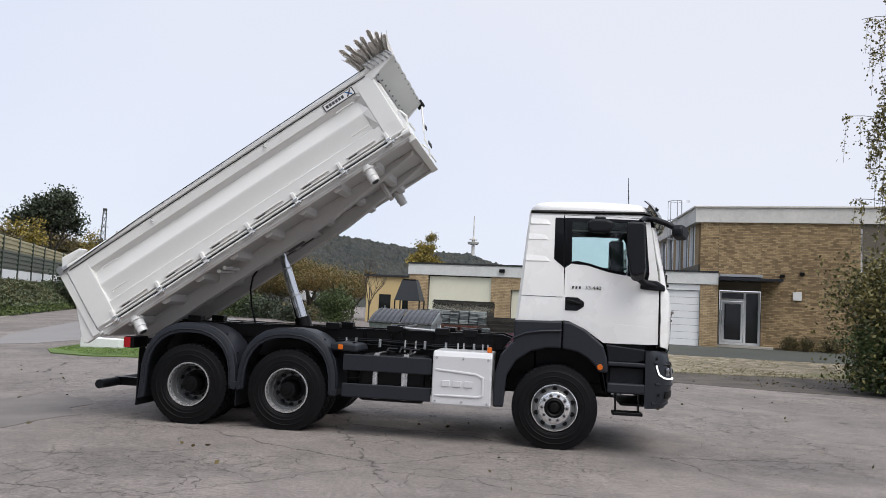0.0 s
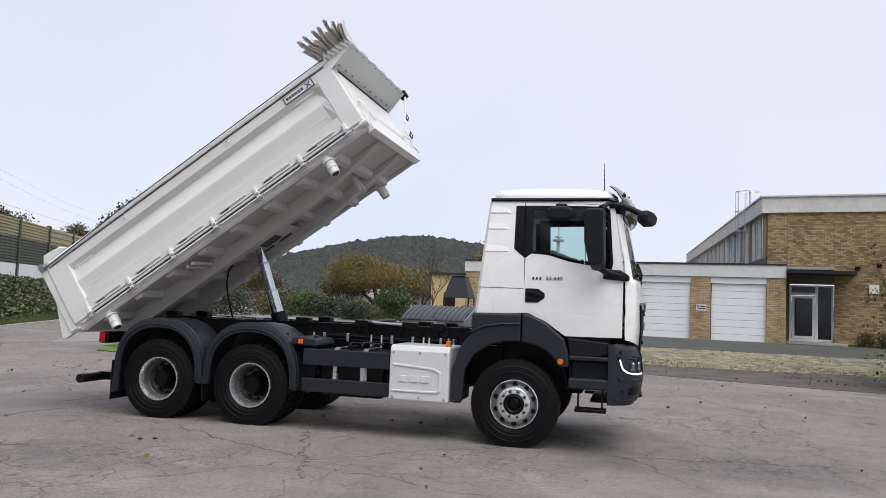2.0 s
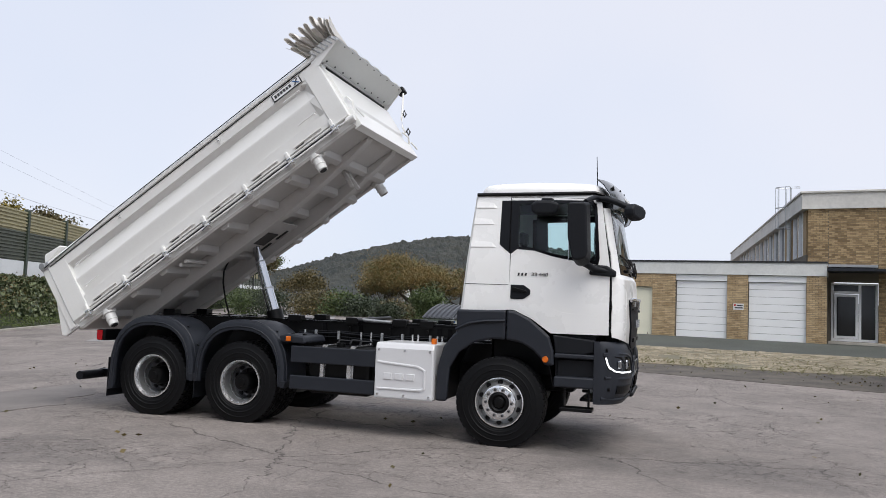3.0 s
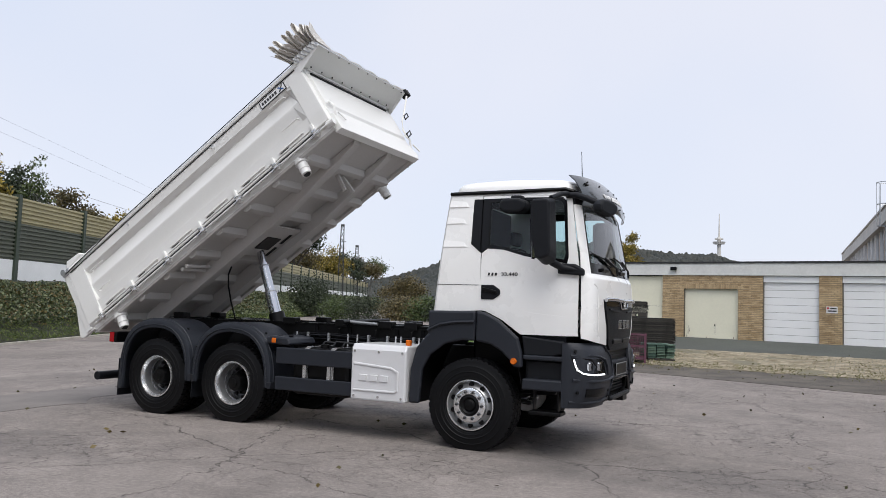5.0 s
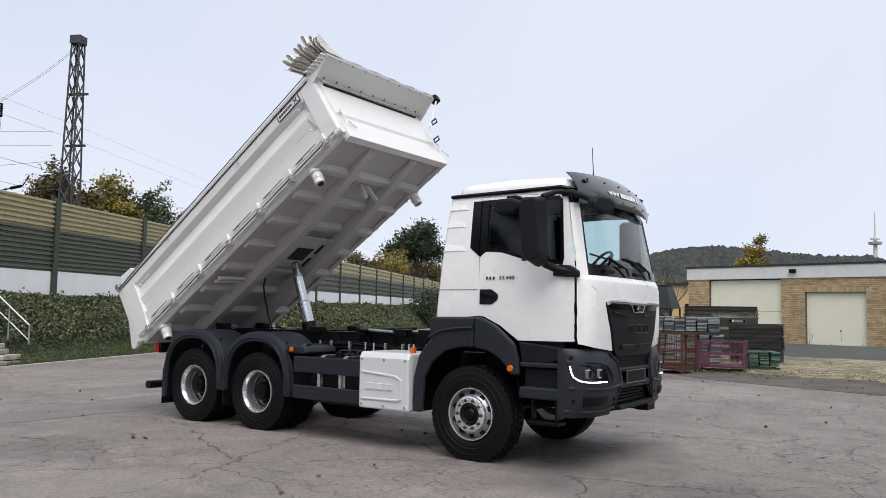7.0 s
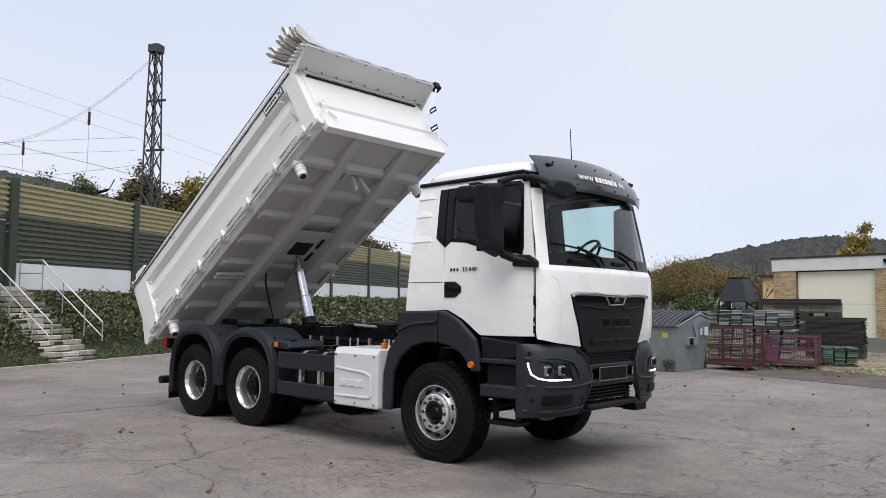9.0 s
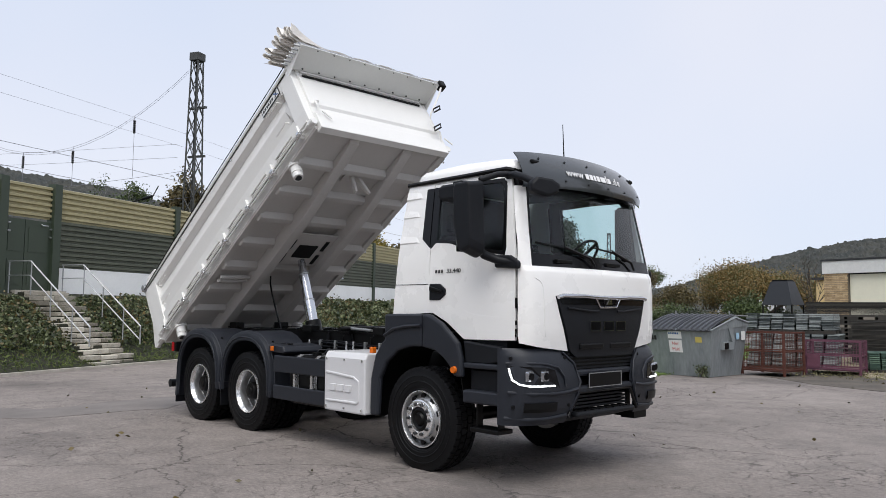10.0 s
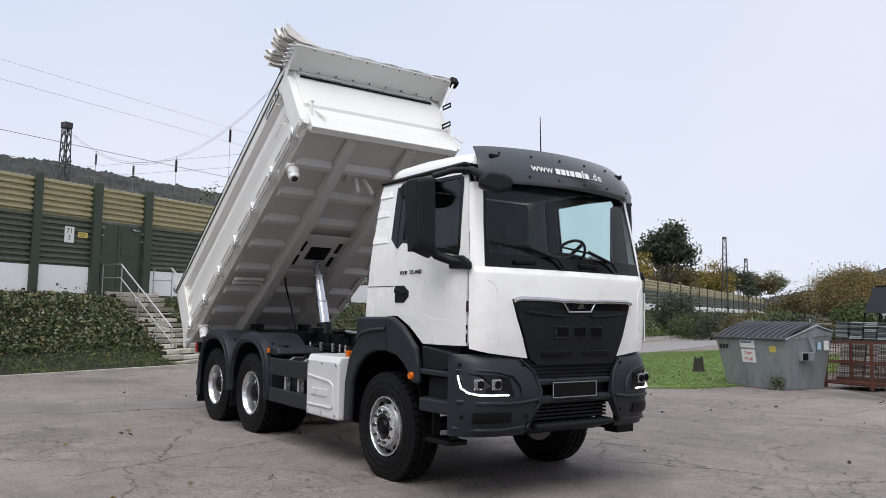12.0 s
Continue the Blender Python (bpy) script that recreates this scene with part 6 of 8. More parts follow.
for y0, y1 in ((-0.16, -0.98), (0.62, -0.14)):
    def wp(y, z, o=0.03):
        return (front_x(y, z) + o, y, z)
    wi = part("wiper", tube(B(), [wp(y0, 2.16), wp(y0 * 0.9 + y1 * 0.1, 2.24, 0.05), wp(y0 * 0.45 + y1 * 0.55, 2.34, 0.04)], 0.014, 6), BLACK, CAB, "black windscreen wiper")
    part("blade", tube(B(), [wp(y0 * 0.85 + y1 * 0.15, 2.255, 0.014), wp((y0 + y1) / 2, 2.33, 0.014), wp(y1, 2.37, 0.014)], 0.011, 5), BLACK, wi)
for y in (-0.62, 0.2):
    part("washer_mount", box(B(), front_x(y, 2.2) - 0.01, front_x(y, 2.2) + 0.03, y - 0.13, y + 0.13, 2.175, 2.215), BLACK, CAB, bev=0.01)

# sun visor
bm = B()
rows = []
for z, xo, w in ((2.92, 1.32, 1.06), (3.0, 1.335, 1.06), (3.12, 1.29, 1.045), (3.24, 1.21, 1.015), (3.31, 1.13, 0.98)):
    rows.append([(xo + 0.12 * (1 - (u * u)) - (0.035 * max(0, abs(u) - 0.85) / 0.15), u * w, z + 0.03 * (1 - u * u)) for u in [k / 10 for k in range(-10, 11)]])
grid(bm, rows)
vis = part("sun_visor", bm, VISOR, CAB, "smoked grey sun visor with white lettering", smooth=60, solid=0.012)


def vis_pt(y, z, o=0.0):
    u = y / 1.04
    xo = lerp_tab([(2.92, 1.32), (3.0, 1.335), (3.12, 1.29), (3.24, 1.21), (3.31, 1.13)], z - 0.03 * (1 - u * u))
    return (xo + 0.12 * (1 - u * u) - (0.035 * max(0, abs(u) - 0.85) / 0.15) + o, y, z)


def on_visor(yy, zz):
    """Axes on the visor: x to the reader's right, y up the visor."""
    p = Vector(vis_pt(yy, zz, 0.008))
    rt = (Vector(vis_pt(yy + 0.03, zz, 0.008)) - p).normalized()
    up = (Vector(vis_pt(yy, zz + 0.03, 0.008)) - p).normalized()
    nn = rt.cross(up).normalized()
    up = nn.cross(rt)
    return Matrix((( rt.x, up.x, nn.x, p.x), (rt.y, up.y, nn.y, p.y), (rt.z, up.z, nn.z, p.z), (0, 0, 0, 1)))


# web address: ends lettered, the name itself as plain shapes
y = -0.46
for ch in "www.":
    words("lettering", ch, 0.125, INK_W, vis, on_visor(y, 3.12), 0.002)
    y += 0.088 if ch == "w" else 0.05
y -= 0.03
for w, hgt in ((0.055, 0.062), (0.055, 0.062), (0.036, 0.062), (0.058, 0.062), (0.09, 0.062), (0.018, 0.085), (0.056, 0.062)):
    bm = box(B(), -w / 2, w / 2, -0.038, -0.038 + hgt, 0, 0.004)
    lt = part("letter_bar", bm, INK_W, vis)
    lt.matrix_basis = on_visor(y + w / 2 - 0.03, 3.12)
    y += w + 0.016
for ch in ".de":
    words("lettering", ch, 0.125, INK_W, vis, on_visor(y, 3.12), 0.002)
    y += 0.055 if ch == "." else 0.075
for k in range(6):
    yy = -0.9 + 0.36 * k
    for z in (3.02, 3.24):
        p = vis_pt(yy + (0.1 if z > 3.1 else 0), z)
        part("fixing", cyl(B(), p, (p[0] + 0.009, p[1], p[2] + 0.004), 0.011, n=8), BLACK, vis)
for y in (-0.86, 0.86):
    p = vis_pt(y, 3.2)
    part("marker_light", box(B(), p[0] - 0.03, p[0] + 0.008, y - 0.06, y + 0.06, 3.18, 3.22), BLACK, vis, bev=0.012)
part("aerial", cyl(B(), (1.0, 0, 3.2), (0.975, 0, 3.78), 0.009, 0.004, n=6), BLACK, CAB, "thin black aerial")
part("aerial_base", cyl(B(), (1.0, 0, 3.26), (1.0, 0, 3.32), 0.03, 0.015, n=10), BLACK, CAB)

# grille
bm = B()
front_patch(bm, [[(u * g, z) for u in (-1, -0.75, -0.4, 0, 0.4, 0.75, 1)] for z, g in ((1.24, 0.50), (1.30, 0.585), (1.45, 0.645), (1.66, 0.725), (1.84, 0.79))], 0.02)
grille = part("grille", bm, PLASTIC, CAB, "black ribbed front grille", smooth=35, solid=0.03)


def grille_bar(pts, r, material, o=0.03):
    return tube(B(), [(front_x(y, z) + o, y, z) for y, z in pts], r, 8)


part("chrome_strip", grille_bar([(-0.79, 1.835), (-0.72, 1.85), (-0.4, 1.85), (-0.2, 1.84), (0.2, 1.84), (0.4, 1.85), (0.72, 1.85), (0.79, 1.835)], 0.022, CHROME), CHROME, grille, "chrome strip", smooth=60)
part("chrome_strip", grille_bar([(-0.22, 1.835), (-0.15, 1.74), (0.15, 1.74), (0.22, 1.835)], 0.012, CHROME), CHROME, grille, smooth=60)
part("badge", prism(B(), [(-0.11, 1.845), (-0.075, 1.745), (0.075, 1.745), (0.11, 1.845)], 1.54, 1.575, "x"), GLOSSB, grille, "black and chrome badge", bev=0.01)
part("badge_mark", prism(B(), [(-0.045, 1.77), (0.05, 1.77), (0.035, 1.825), (0.005, 1.83)], 1.575, 1.58, "x"), CHROME, grille)
for z, g in ((1.70, 0.60), (1.60, 0.0)):
    for sy in (-1, 1):
        if g:
            part("grille_ridge", grille_bar([(sy * 0.66, z + 0.03), (sy * 0.3, z), (sy * 0.17, z)], 0.012, PLASTIC), PLASTIC, grille, smooth=60)
bm = B()
front_patch(bm, [[(u * g, z) for u in (-1, -0.75, -0.4, 0, 0.4, 0.75, 1)] for z, g in ((1.765, 0.735), (1.822, 0.765))], 0.026)
part("gloss_band", bm, GLOSSB, grille, "gloss black band under the chrome strip", smooth=35, solid=0.004)
# three plain raised shapes for the maker's letters
for yc in (-0.23, 0.0, 0.23):
    part("letter_block", box(B(), front_x(yc, 1.55) + 0.02, front_x(yc, 1.55) + 0.034, yc - 0.085, yc + 0.085, 1.50, 1.595), GLOSSB, grille, bev=0.006)
    for z0, z1, y0, y1 in ((1.497, 1.502, -0.085, 0.085), (1.593, 1.598, -0.085, 0.085), (1.497, 1.598, -0.088, -0.083), (1.497, 1.598, 0.083, 0.088)):
        part("letter_edge", box(B(), front_x(yc, 1.55) + 0.02, front_x(yc, 1.55) + 0.036, yc + y0, yc + y1, z0, z1), CHROME, grille)
for sy in (-1, 1):
    part("intake", box(B(), front_x(0.25, 1.33), front_x(0.25, 1.33) + 0.035, *sorted((sy * 0.06, sy * 0.46)), 1.315, 1.375), BLACK, grille, bev=0.015)

# bumper


def bump_x(y, z):
    u = abs(y) / 1.26
    base = lerp_tab([(0.60, 1.40), (0.75, 1.47), (0.95, 1.485), (1.15, 1.47), (1.30, 1.42), (1.34, 1.36)], z)
    x = base + 0.07 * (1 - u * u)
    if u > 0.6:
        k = (u - 0.6) / 0.4
        x -= 0.30 * (1 - math.sqrt(max(0.0, 1 - (k ** 1.6) ** 2)))
    return x


BUMP = None
for sy in (-1, 1):
    bm = B()
    rows = []
    for z in (0.60, 0.66, 0.78, 0.90, 0.96, 1.17, 1.25, 1.31, 1.335):
        lo = lerp_tab([(0.60, 0.62), (0.78, 0.56), (0.95, 0.46), (1.1, 0.46), (1.31, 0.66)], z)
        row = [(1.13, sy * 1.25, z), (1.2, sy * 1.258, z)]
        for k in range(14):
            y = 1.258 + (lo - 1.258) * (k + 1) / 14
            row.append((bump_x(y, z), sy * y, z))
        rows.append(row)
    grid(bm, rows)
    b = part("bumper", bm, PLASTIC2, TRUCK, "anthracite plastic bumper corner", smooth=40, solid=0.03)
    # headlamp: dark housing, lamps, bright strip
    def bp(y, z, o):
        return (bump_x(y, z) + o, sy * y, z)
    bm = B()
    poly = [(1.25, 1.165), (0.96, 1.155), (0.84, 1.125), (0.79, 0.965), (1.16, 0.965), (1.235, 1.02)]
    cc = (1.02, 1.065)
    ctr = bm.verts.new(bp(*cc, 0.006))
    rim = []
    for k in range(len(poly)):
        q, r = poly[k], poly[(k + 1) % len(poly)]
        for f in (0, 0.25, 0.5, 0.75):
            rim.append(bm.verts.new(bp(q[0] + (r[0] - q[0]) * f, q[1] + (r[1] - q[1]) * f, 0.006)))
    for k in range(len(rim)):
        bm.faces.new((ctr, rim[k], rim[(k + 1) % len(rim)]))
    head = part("headlight", bm, GLOSSB, b, "headlight with lit white strip", solid=0.02)
    part("light_strip", tube(B(), [bp(yy, zz, 0.012) for yy, zz in ((1.246, 1.15), (1.243, 1.10), (1.235, 1.035), (1.20, 0.995), (1.13, 0.98), (1.03, 0.978), (0.95, 0.98), (0.86, 0.978))], 0.010, 6), LAMP_W, head, "glowing daytime running strip")
    for yy in (1.12, 0.97):
        p = bp(yy, 1.072, 0.0)
        part("lamp", box(B(), p[0] - 0.03, p[0] + 0.016, p[1] - 0.055, p[1] + 0.055, 1.02, 1.125), LENS, head, bev=0.02)
        part("lens", cyl(B(), (p[0], p[1], 1.072), (p[0] + 0.022, p[1], 1.072), 0.036, n=16), GLOSSB, head, smooth=40)
    part("brow", tube(B(), [bp(yy, zz, 0.004) for yy, zz in ((1.25, 1.19), (1.1, 1.195), (0.95, 1.185), (0.8, 1.15), (0.72, 1.06), (0.70, 0.96))], 0.014, 6), PLASTIC2, b, smooth=60)
    part("lip", tube(B(), [bp(yy, zz, 0.006) for yy, zz in ((1.25, 0.915), (1.1, 0.905), (0.9, 0.90), (0.7, 0.905), (0.52, 0.93))], 0.018, 6), PLASTIC2, b, smooth=60)
    part("lip", tube(B(), [bp(yy, zz, 0.006) for yy, zz in ((1.25, 0.67), (1.1, 0.66), (0.9, 0.66), (0.64, 0.68))], 0.02, 6), PLASTIC2, b, smooth=60)
    part("edge_bead", tube(B(), [bp(yy, zz, 0.004) for yy, zz in ((0.68, 1.29), (0.55, 1.18), (0.47, 1.0), (0.52, 0.88), (0.60, 0.72))], 0.014, 6), PLASTIC2, b, smooth=60)
    # fog lamp recess
    bm = B()
    grid(bm, [[bp(1.17 - 0.035 * q, zz, 0.014) for q in range(11)] for zz in (0.73, 0.76, 0.79, 0.82)])
    part("fog_recess", bm, BLACK, b, solid=0.01)
    for yy, zz in ((1.225, 1.24), (1.225, 0.78), (0.66, 1.24), (0.64, 0.78)):
        p = bp(yy, zz, 0.0)
        part("screw", cyl(B(), (p[0] - 0.01, p[1], p[2]), (p[0] + 0.008, p[1] + sy * 0.006, p[2]), 0.018, n=10), BLACK, b)
mid = part("centre_grille", box(B(), 1.30, 1.47, -0.62, 0.62, 1.06, 1.30), BLACK, TRUCK, "black slatted centre of the bumper")
for k in range(5):
    part("slat", box(B(), 1.47, 1.485, -0.6, 0.6, 1.12 + 0.036 * k, 1.138 + 0.036 * k), PLASTIC, mid)
part("plate_bar", box(B(), 1.42, 1.515, -0.5, 0.5, 1.045, 1.11), PLASTIC2, TRUCK, bev=0.02)
part("plate_bar", box(B(), 1.42, 1.535, -0.5, 0.5, 0.885, 0.95), PLASTIC2, TRUCK, bev=0.02)
pb = part("plate_holder", box(B(), 1.53, 1.55, -0.33, 0.25, 0.93, 1.075), BLACK, TRUCK, "black plate holder without plate", bev=0.008)
for z0, z1, y0, y1 in ((1.068, 1.076, -0.33, 0.25), (0.929, 0.937, -0.33, 0.25), (0.929, 1.076, -0.334, -0.326), (0.929, 1.076, 0.246, 0.254)):
    part("rim", box(B(), 1.549, 1.554, y0, y1, z0, z1), GALV, pb)
part("plate_backing", box(B(), 1.38, 1.46, -0.5, 0.5, 0.93, 1.06), BLACK, TRUCK)
for k in range(5):
    part("lower_slat", box(B(), 1.40, 1.45, -0.5, 0.5, 0.72 + 0.035 * k, 0.74 + 0.035 * k), PLASTIC, TRUCK)
part("lower_frame", tube(B(), [(1.50, -0.62, 0.66), (1.52, -0.46, 0.89), (1.53, 0, 0.895), (1.52, 0.46, 0.89), (1.50, 0.62, 0.66)], 0.018, 8), GLOSSB, TRUCK, smooth=60)
st = part("skid_step", box(B(), 1.38, 1.55, -0.52, 0.52, 0.64, 0.70), PLASTIC, TRUCK, "black front step", bev=0.025)
for k in range(8):
    part("tread_rib", box(B(), 1.40, 1.53, -0.48 + 0.125 * k, -0.42 + 0.125 * k, 0.70, 0.708), BLACK, st)
part("skid_plate", prism(B(), [(1.48, 0.64), (1.2, 0.55), (0.9, 0.55), (0.9, 0.58), (1.2, 0.58), (1.46, 0.67)], -0.6, 0.6), PLASTIC, TRUCK)
part("tow_block", box(B(), 1.25, 1.42, 0.7, 0.95, 0.52, 0.62), BLACK, TRUCK)

# wheel arches and steps
for sy in (-1, 1):
    rear = part("wheel_arch", prism(B(), [(-0.80, 0.5), (-0.79, 0.92), (-0.72, 1.18), (-0.60, 1.33), (-0.56, 1.36), (-0.565, 1.645), (0.06, 1.655), (0.06, 1.30), (-0.12, 1.30), (-0.33, 1.245), (-0.52, 1.11), (-0.63, 0.92), (-0.66, 0.5)], *sorted((sy * 1.20, sy * 1.265))), PLASTIC2, TRUCK, "anthracite plastic wheel arch", bev=0.025)
    part("arch_ridge", tube(B(), [(-0.57, sy * 1.255, 1.40), (-0.40, sy * 1.272, 1.48), (-0.20, sy * 1.275, 1.515), (0.055, sy * 1.275, 1.53)], 0.02, 6), PLASTIC2, rear, smooth=60)
    fr = part("wheel_arch", prism(B(), [(0.07, 1.30), (0.07, 1.66), (0.18, 1.645), (0.36, 1.56), (0.52, 1.43), (0.60, 1.36), (0.65, 1.20), (0.665, 1.02), (0.55, 1.02), (0.50, 1.10), (0.40, 1.195), (0.26, 1.27)], *sorted((sy * 1.20, sy * 1.27))), PLASTIC2, TRUCK, "anthracite plastic wheel arch", bev=0.025)
    ind = part("side_indicator", cyl(B(), (0.56, sy * 1.265, 1.09), (0.56, sy * 1.295, 1.09), 0.040, 0.033, n=16), ORANGE, fr, "round orange side indicator", smooth=40)
    # liner
    bm = B()
    pl = [(-0.73, 0.5), (-0.71, 0.92), (-0.58, 1.2), (-0.36, 1.33), (-0.1, 1.38), (0.2, 1.36), (0.44, 1.26), (0.58, 1.12), (0.62, 0.95), (0.66, 0.75)]
    grid(bm, [[(x, sy * y, z) for x, z in pl] for y in (1.21, 0.5)])
    part("arch_liner", bm, BLACK, TRUCK, smooth=50, solid=0.01)
    # steps behind the bumper corner
    sp = part("step_well", box(B(), 0.66, 1.14, *sorted((sy * 0.8, sy * 1.12)), 0.80, 1.39), PLASTIC, TRUCK, "black plastic step well")
    part("step_cover", prism(B(), [(0.63, 1.385), (1.13, 1.34), (1.13, 1.20), (1.0, 1.165), (0.66, 1.165), (0.655, 1.24)], *sorted((sy * 1.12, sy * 1.215))), PLASTIC, sp, bev=0.015)
    part("step_tread", box(B(), 0.66, 1.14, *sorted((sy * 1.1, sy * 1.245)), 1.115, 1.17), PLASTIC2, sp, bev=0.015)
    part("step_panel", prism(B(), [(0.69, 1.1), (1.13, 1.1), (1.13, 0.76), (0.74, 0.76), (0.69, 0.82)], *sorted((sy * 1.12, sy * 1.16))), PLASTIC, sp, bev=0.012)
    part("step_tread", box(B(), 0.66, 1.14, *sorted((sy * 1.1, sy * 1.25)), 0.77, 0.90), PLASTIC2, sp, bev=0.02)
    lo = part("lower_step", box(B(), 0.74, 1.12, *sorted((sy * 1.0, sy * 1.22)), 0.49, 0.535), BLACK, TRUCK, "black hanging lower step", bev=0.01)
    for x in (0.77, 1.06):
        part("hanger", box(B(), x, x + 0.02, *sorted((sy * 1.08, sy * 1.16)), 0.53, 0.80), BLACK, lo)

# cab floor, engine tunnel and interior
part("cab_floor", box(B(), -0.5, 1.36, -1.1, 1.1, 1.40, 1.46), BLACK, CAB)
part("engine_block", box(B(), -0.3, 1.2, -0.45, 0.45, 0.8, 1.40), BLACK, TRUCK, bev=0.04)
part("radiator", box(B(), 1.2, 1.36, -0.55, 0.55, 0.7, 1.40), BLACK, TRUCK)
bm = prism(B(), [(0.95, 1.75), (0.90, 2.08), (1.0, 2.20), (1.30, 2.18), (1.34, 2.05), (1.34, 1.75)], -1.1, 1.1)
dash = part("dashboard", bm, INTERIOR, CAB, "dark grey dashboard", bev=0.03)
part("instrument_hood", prism(B(), [(0.92, 2.1), (0.95, 2.26), (1.12, 2.26), (1.2, 2.16)], 0.3, 0.82), INTERIOR, dash, bev=0.03)
bm = B()
ringp = [(0.23 * math.cos(2 * math.pi * k / 24), 0.23 * math.sin(2 * math.pi * k / 24), 0) for k in range(25)]
tube(bm, ringp, 0.017, 6)
for a in (30, 150, 270):
    tube(bm, [(0, 0, 0), (0.22 * math.cos(radians(a)), 0.22 * math.sin(radians(a)), 0)], 0.02, 6)
sw = part("steering_wheel", bm, INTERIOR, CAB, "black steering wheel", smooth=60)
sw.matrix_basis = pose(0.84, 0.55, 2.33, 0, -52, 0)
for y in (-0.58, 0.58):
    seat = part("seat", box(B(), -0.05, 0.45, y - 0.26, y + 0.26, 1.46, 1.92), SEATF, CAB, "dark grey fabric seat", bev=0.06)
    part("backrest", prism(B(), [(-0.05, 1.9), (0.08, 1.9), (-0.02, 2.55), (-0.14, 2.55)], y - 0.25, y + 0.25), SEATF, seat, bev=0.05)
    part("headrest", box(B(), -0.16, -0.06, y - 0.14, y + 0.14, 2.58, 2.78), SEATF, seat, bev=0.04)
part("rear_trim", box(B(), -0.40, -0.36, -1.05, 1.05, 1.46, 3.08), INTERIOR, CAB)

# ---- plants ----


def leaves(name, pts, size, material, parent=None, seed=1, flat=0.0, aspect=0.62):
    """Many small leaves in one mesh, one four-cornered blade at each point."""
    rng = np.random.default_rng(seed)
    pts = np.asarray(pts, float)
    n = len(pts)
    a = rng.normal(size=(n, 3))
    a[:, 2] *= (1 - flat)
    a /= np.linalg.norm(a, axis=1)[:, None]
    b = np.cross(a, rng.normal(size=(n, 3)))
    b /= np.linalg.norm(b, axis=1)[:, None]
    s = size * rng.uniform(0.55, 1.3, (n, 1))
    v = np.stack([pts - a * s * 0.5, pts + b * s * aspect * 0.5 - a * s * 0.05, pts + a * s * 0.5, pts - b * s * aspect * 0.5 - a * s * 0.05], 1).reshape(-1, 3)
    f = np.arange(4 * n).reshape(-1, 4)
    me = bpy.data.meshes.new(name)
    me.from_pydata(v.tolist(), [], f.tolist())
    me.materials.append(material)
    ob = new(name, me)
    if parent is not None:
        ob.parent = parent
    return ob


def tree(x, y, h, r, leaf, label, n=2600, size=0.28, seed=1, base=0.3, trunk=0.12, bark=None, z0=None, droop=0.0, name="tree", clump=0.135, flatten=1.0):
    """Tapered trunk, forking limbs, and leaves in uneven clumps about the twig ends."""
    rnd = random.Random(seed)
    t = thing(name, label, "shrub" if name == "shrub" else "tree", pose(x, y, ground_z(x, y) if z0 is None else z0, 0, 0, 0))
    bm = B()
    tips = []

    def limb(p, d, length, rad, depth):
        q = p
        pts = [p]
        for k in range(3):
            d = (d + Vector((rnd.uniform(-0.2, 0.2), rnd.uniform(-0.2, 0.2), rnd.uniform(-0.08, 0.16) - droop * 0.1 * depth))).normalized()
            q = q + d * length / 3
            pts.append(q)
        for k in range(3):
            cyl(bm, pts[k], pts[k + 1], rad * (1 - 0.2 * k), rad * (1 - 0.2 * (k + 1)), 5 if depth else 8, False)
        if depth >= 2:
            tips.append(q)
            tips.append(pts[2])
            return
        for k in range(4 if depth == 0 else 3):
            ang = rnd.uniform(0, 2 * math.pi)
            out = Vector((math.cos(ang), math.sin(ang), rnd.uniform(0.1, 0.9) - droop * 0.5))
            limb(pts[2].lerp(q, rnd.random()), (d * 0.5 + out).normalized(), length * rnd.uniform(0.5, 0.75), rad * 0.5, depth + 1)

    stem = h * base
    cyl(bm, (0, 0, -0.2), (0, 0, stem), trunk * 1.2, trunk, 10, False)
    for k in range(5):
        ang = 2 * math.pi * k / 5 + rnd.uniform(-0.4, 0.4)
        limb(Vector((0, 0, stem * rnd.uniform(0.75, 1.0))), Vector((math.cos(ang) * 0.8, math.sin(ang) * 0.8, rnd.uniform(0.5, 1.1))).normalized(), (h - stem) * 0.55, trunk * 0.6, 0)
    limb(Vector((0, 0, stem)), Vector((0.05, 0, 1)), (h - stem) * 0.6, trunk * 0.7, 0)
    # fit the crown to its height and spread
    top = max(p.z for p in tips)
    wid = max(math.hypot(p.x, p.y) for p in tips)
    kz, kr = (h * 0.95 - stem) / (top - stem), r * 0.9 / wid

    def fit(p):
        return Vector((p.x * kr, p.y * kr, p.z if p.z < stem else stem + (p.z - stem) * kz))
    for v in bm.verts:
        v.co = fit(v.co)
    part("trunk", bm, bark or BARK, t, smooth=60)
    if n:
        n, size = int(n * 2.6), size * 0.82
        rng = np.random.default_rng(seed)
        tp = np.array([fit(p) for p in tips])
        if name == "tree":
            tp = tp[rng.permutation(len(tp))[:max(26, len(tp) // 3)]]
        pick = rng.integers(0, len(tp), n)
        sp = clump * np.array([r, r, r * 0.75 * flatten])
        pts = tp[pick] + rng.normal(size=(n, 3)) * sp
        if droop:
            pts[:, 2] -= rng.exponential(droop, n)
        pts[:, 2] = np.clip(pts[:, 2], 0.1, None)
        if name == "shrub":
            low = rng.random(n) < 0.5
            pts[low, 2] *= rng.uniform(0.08, 1.0, low.sum())
        leaves("crown", pts, size, leaf, t, seed)
    return t


def shrub(x, y, h, r, leaf, label, n=1500, size=0.14, seed=1, z0=None):
    return tree(x, y, h, r, leaf, label, n, size, seed, base=0.12, trunk=0.04, z0=z0, name="shrub", clump=0.22)


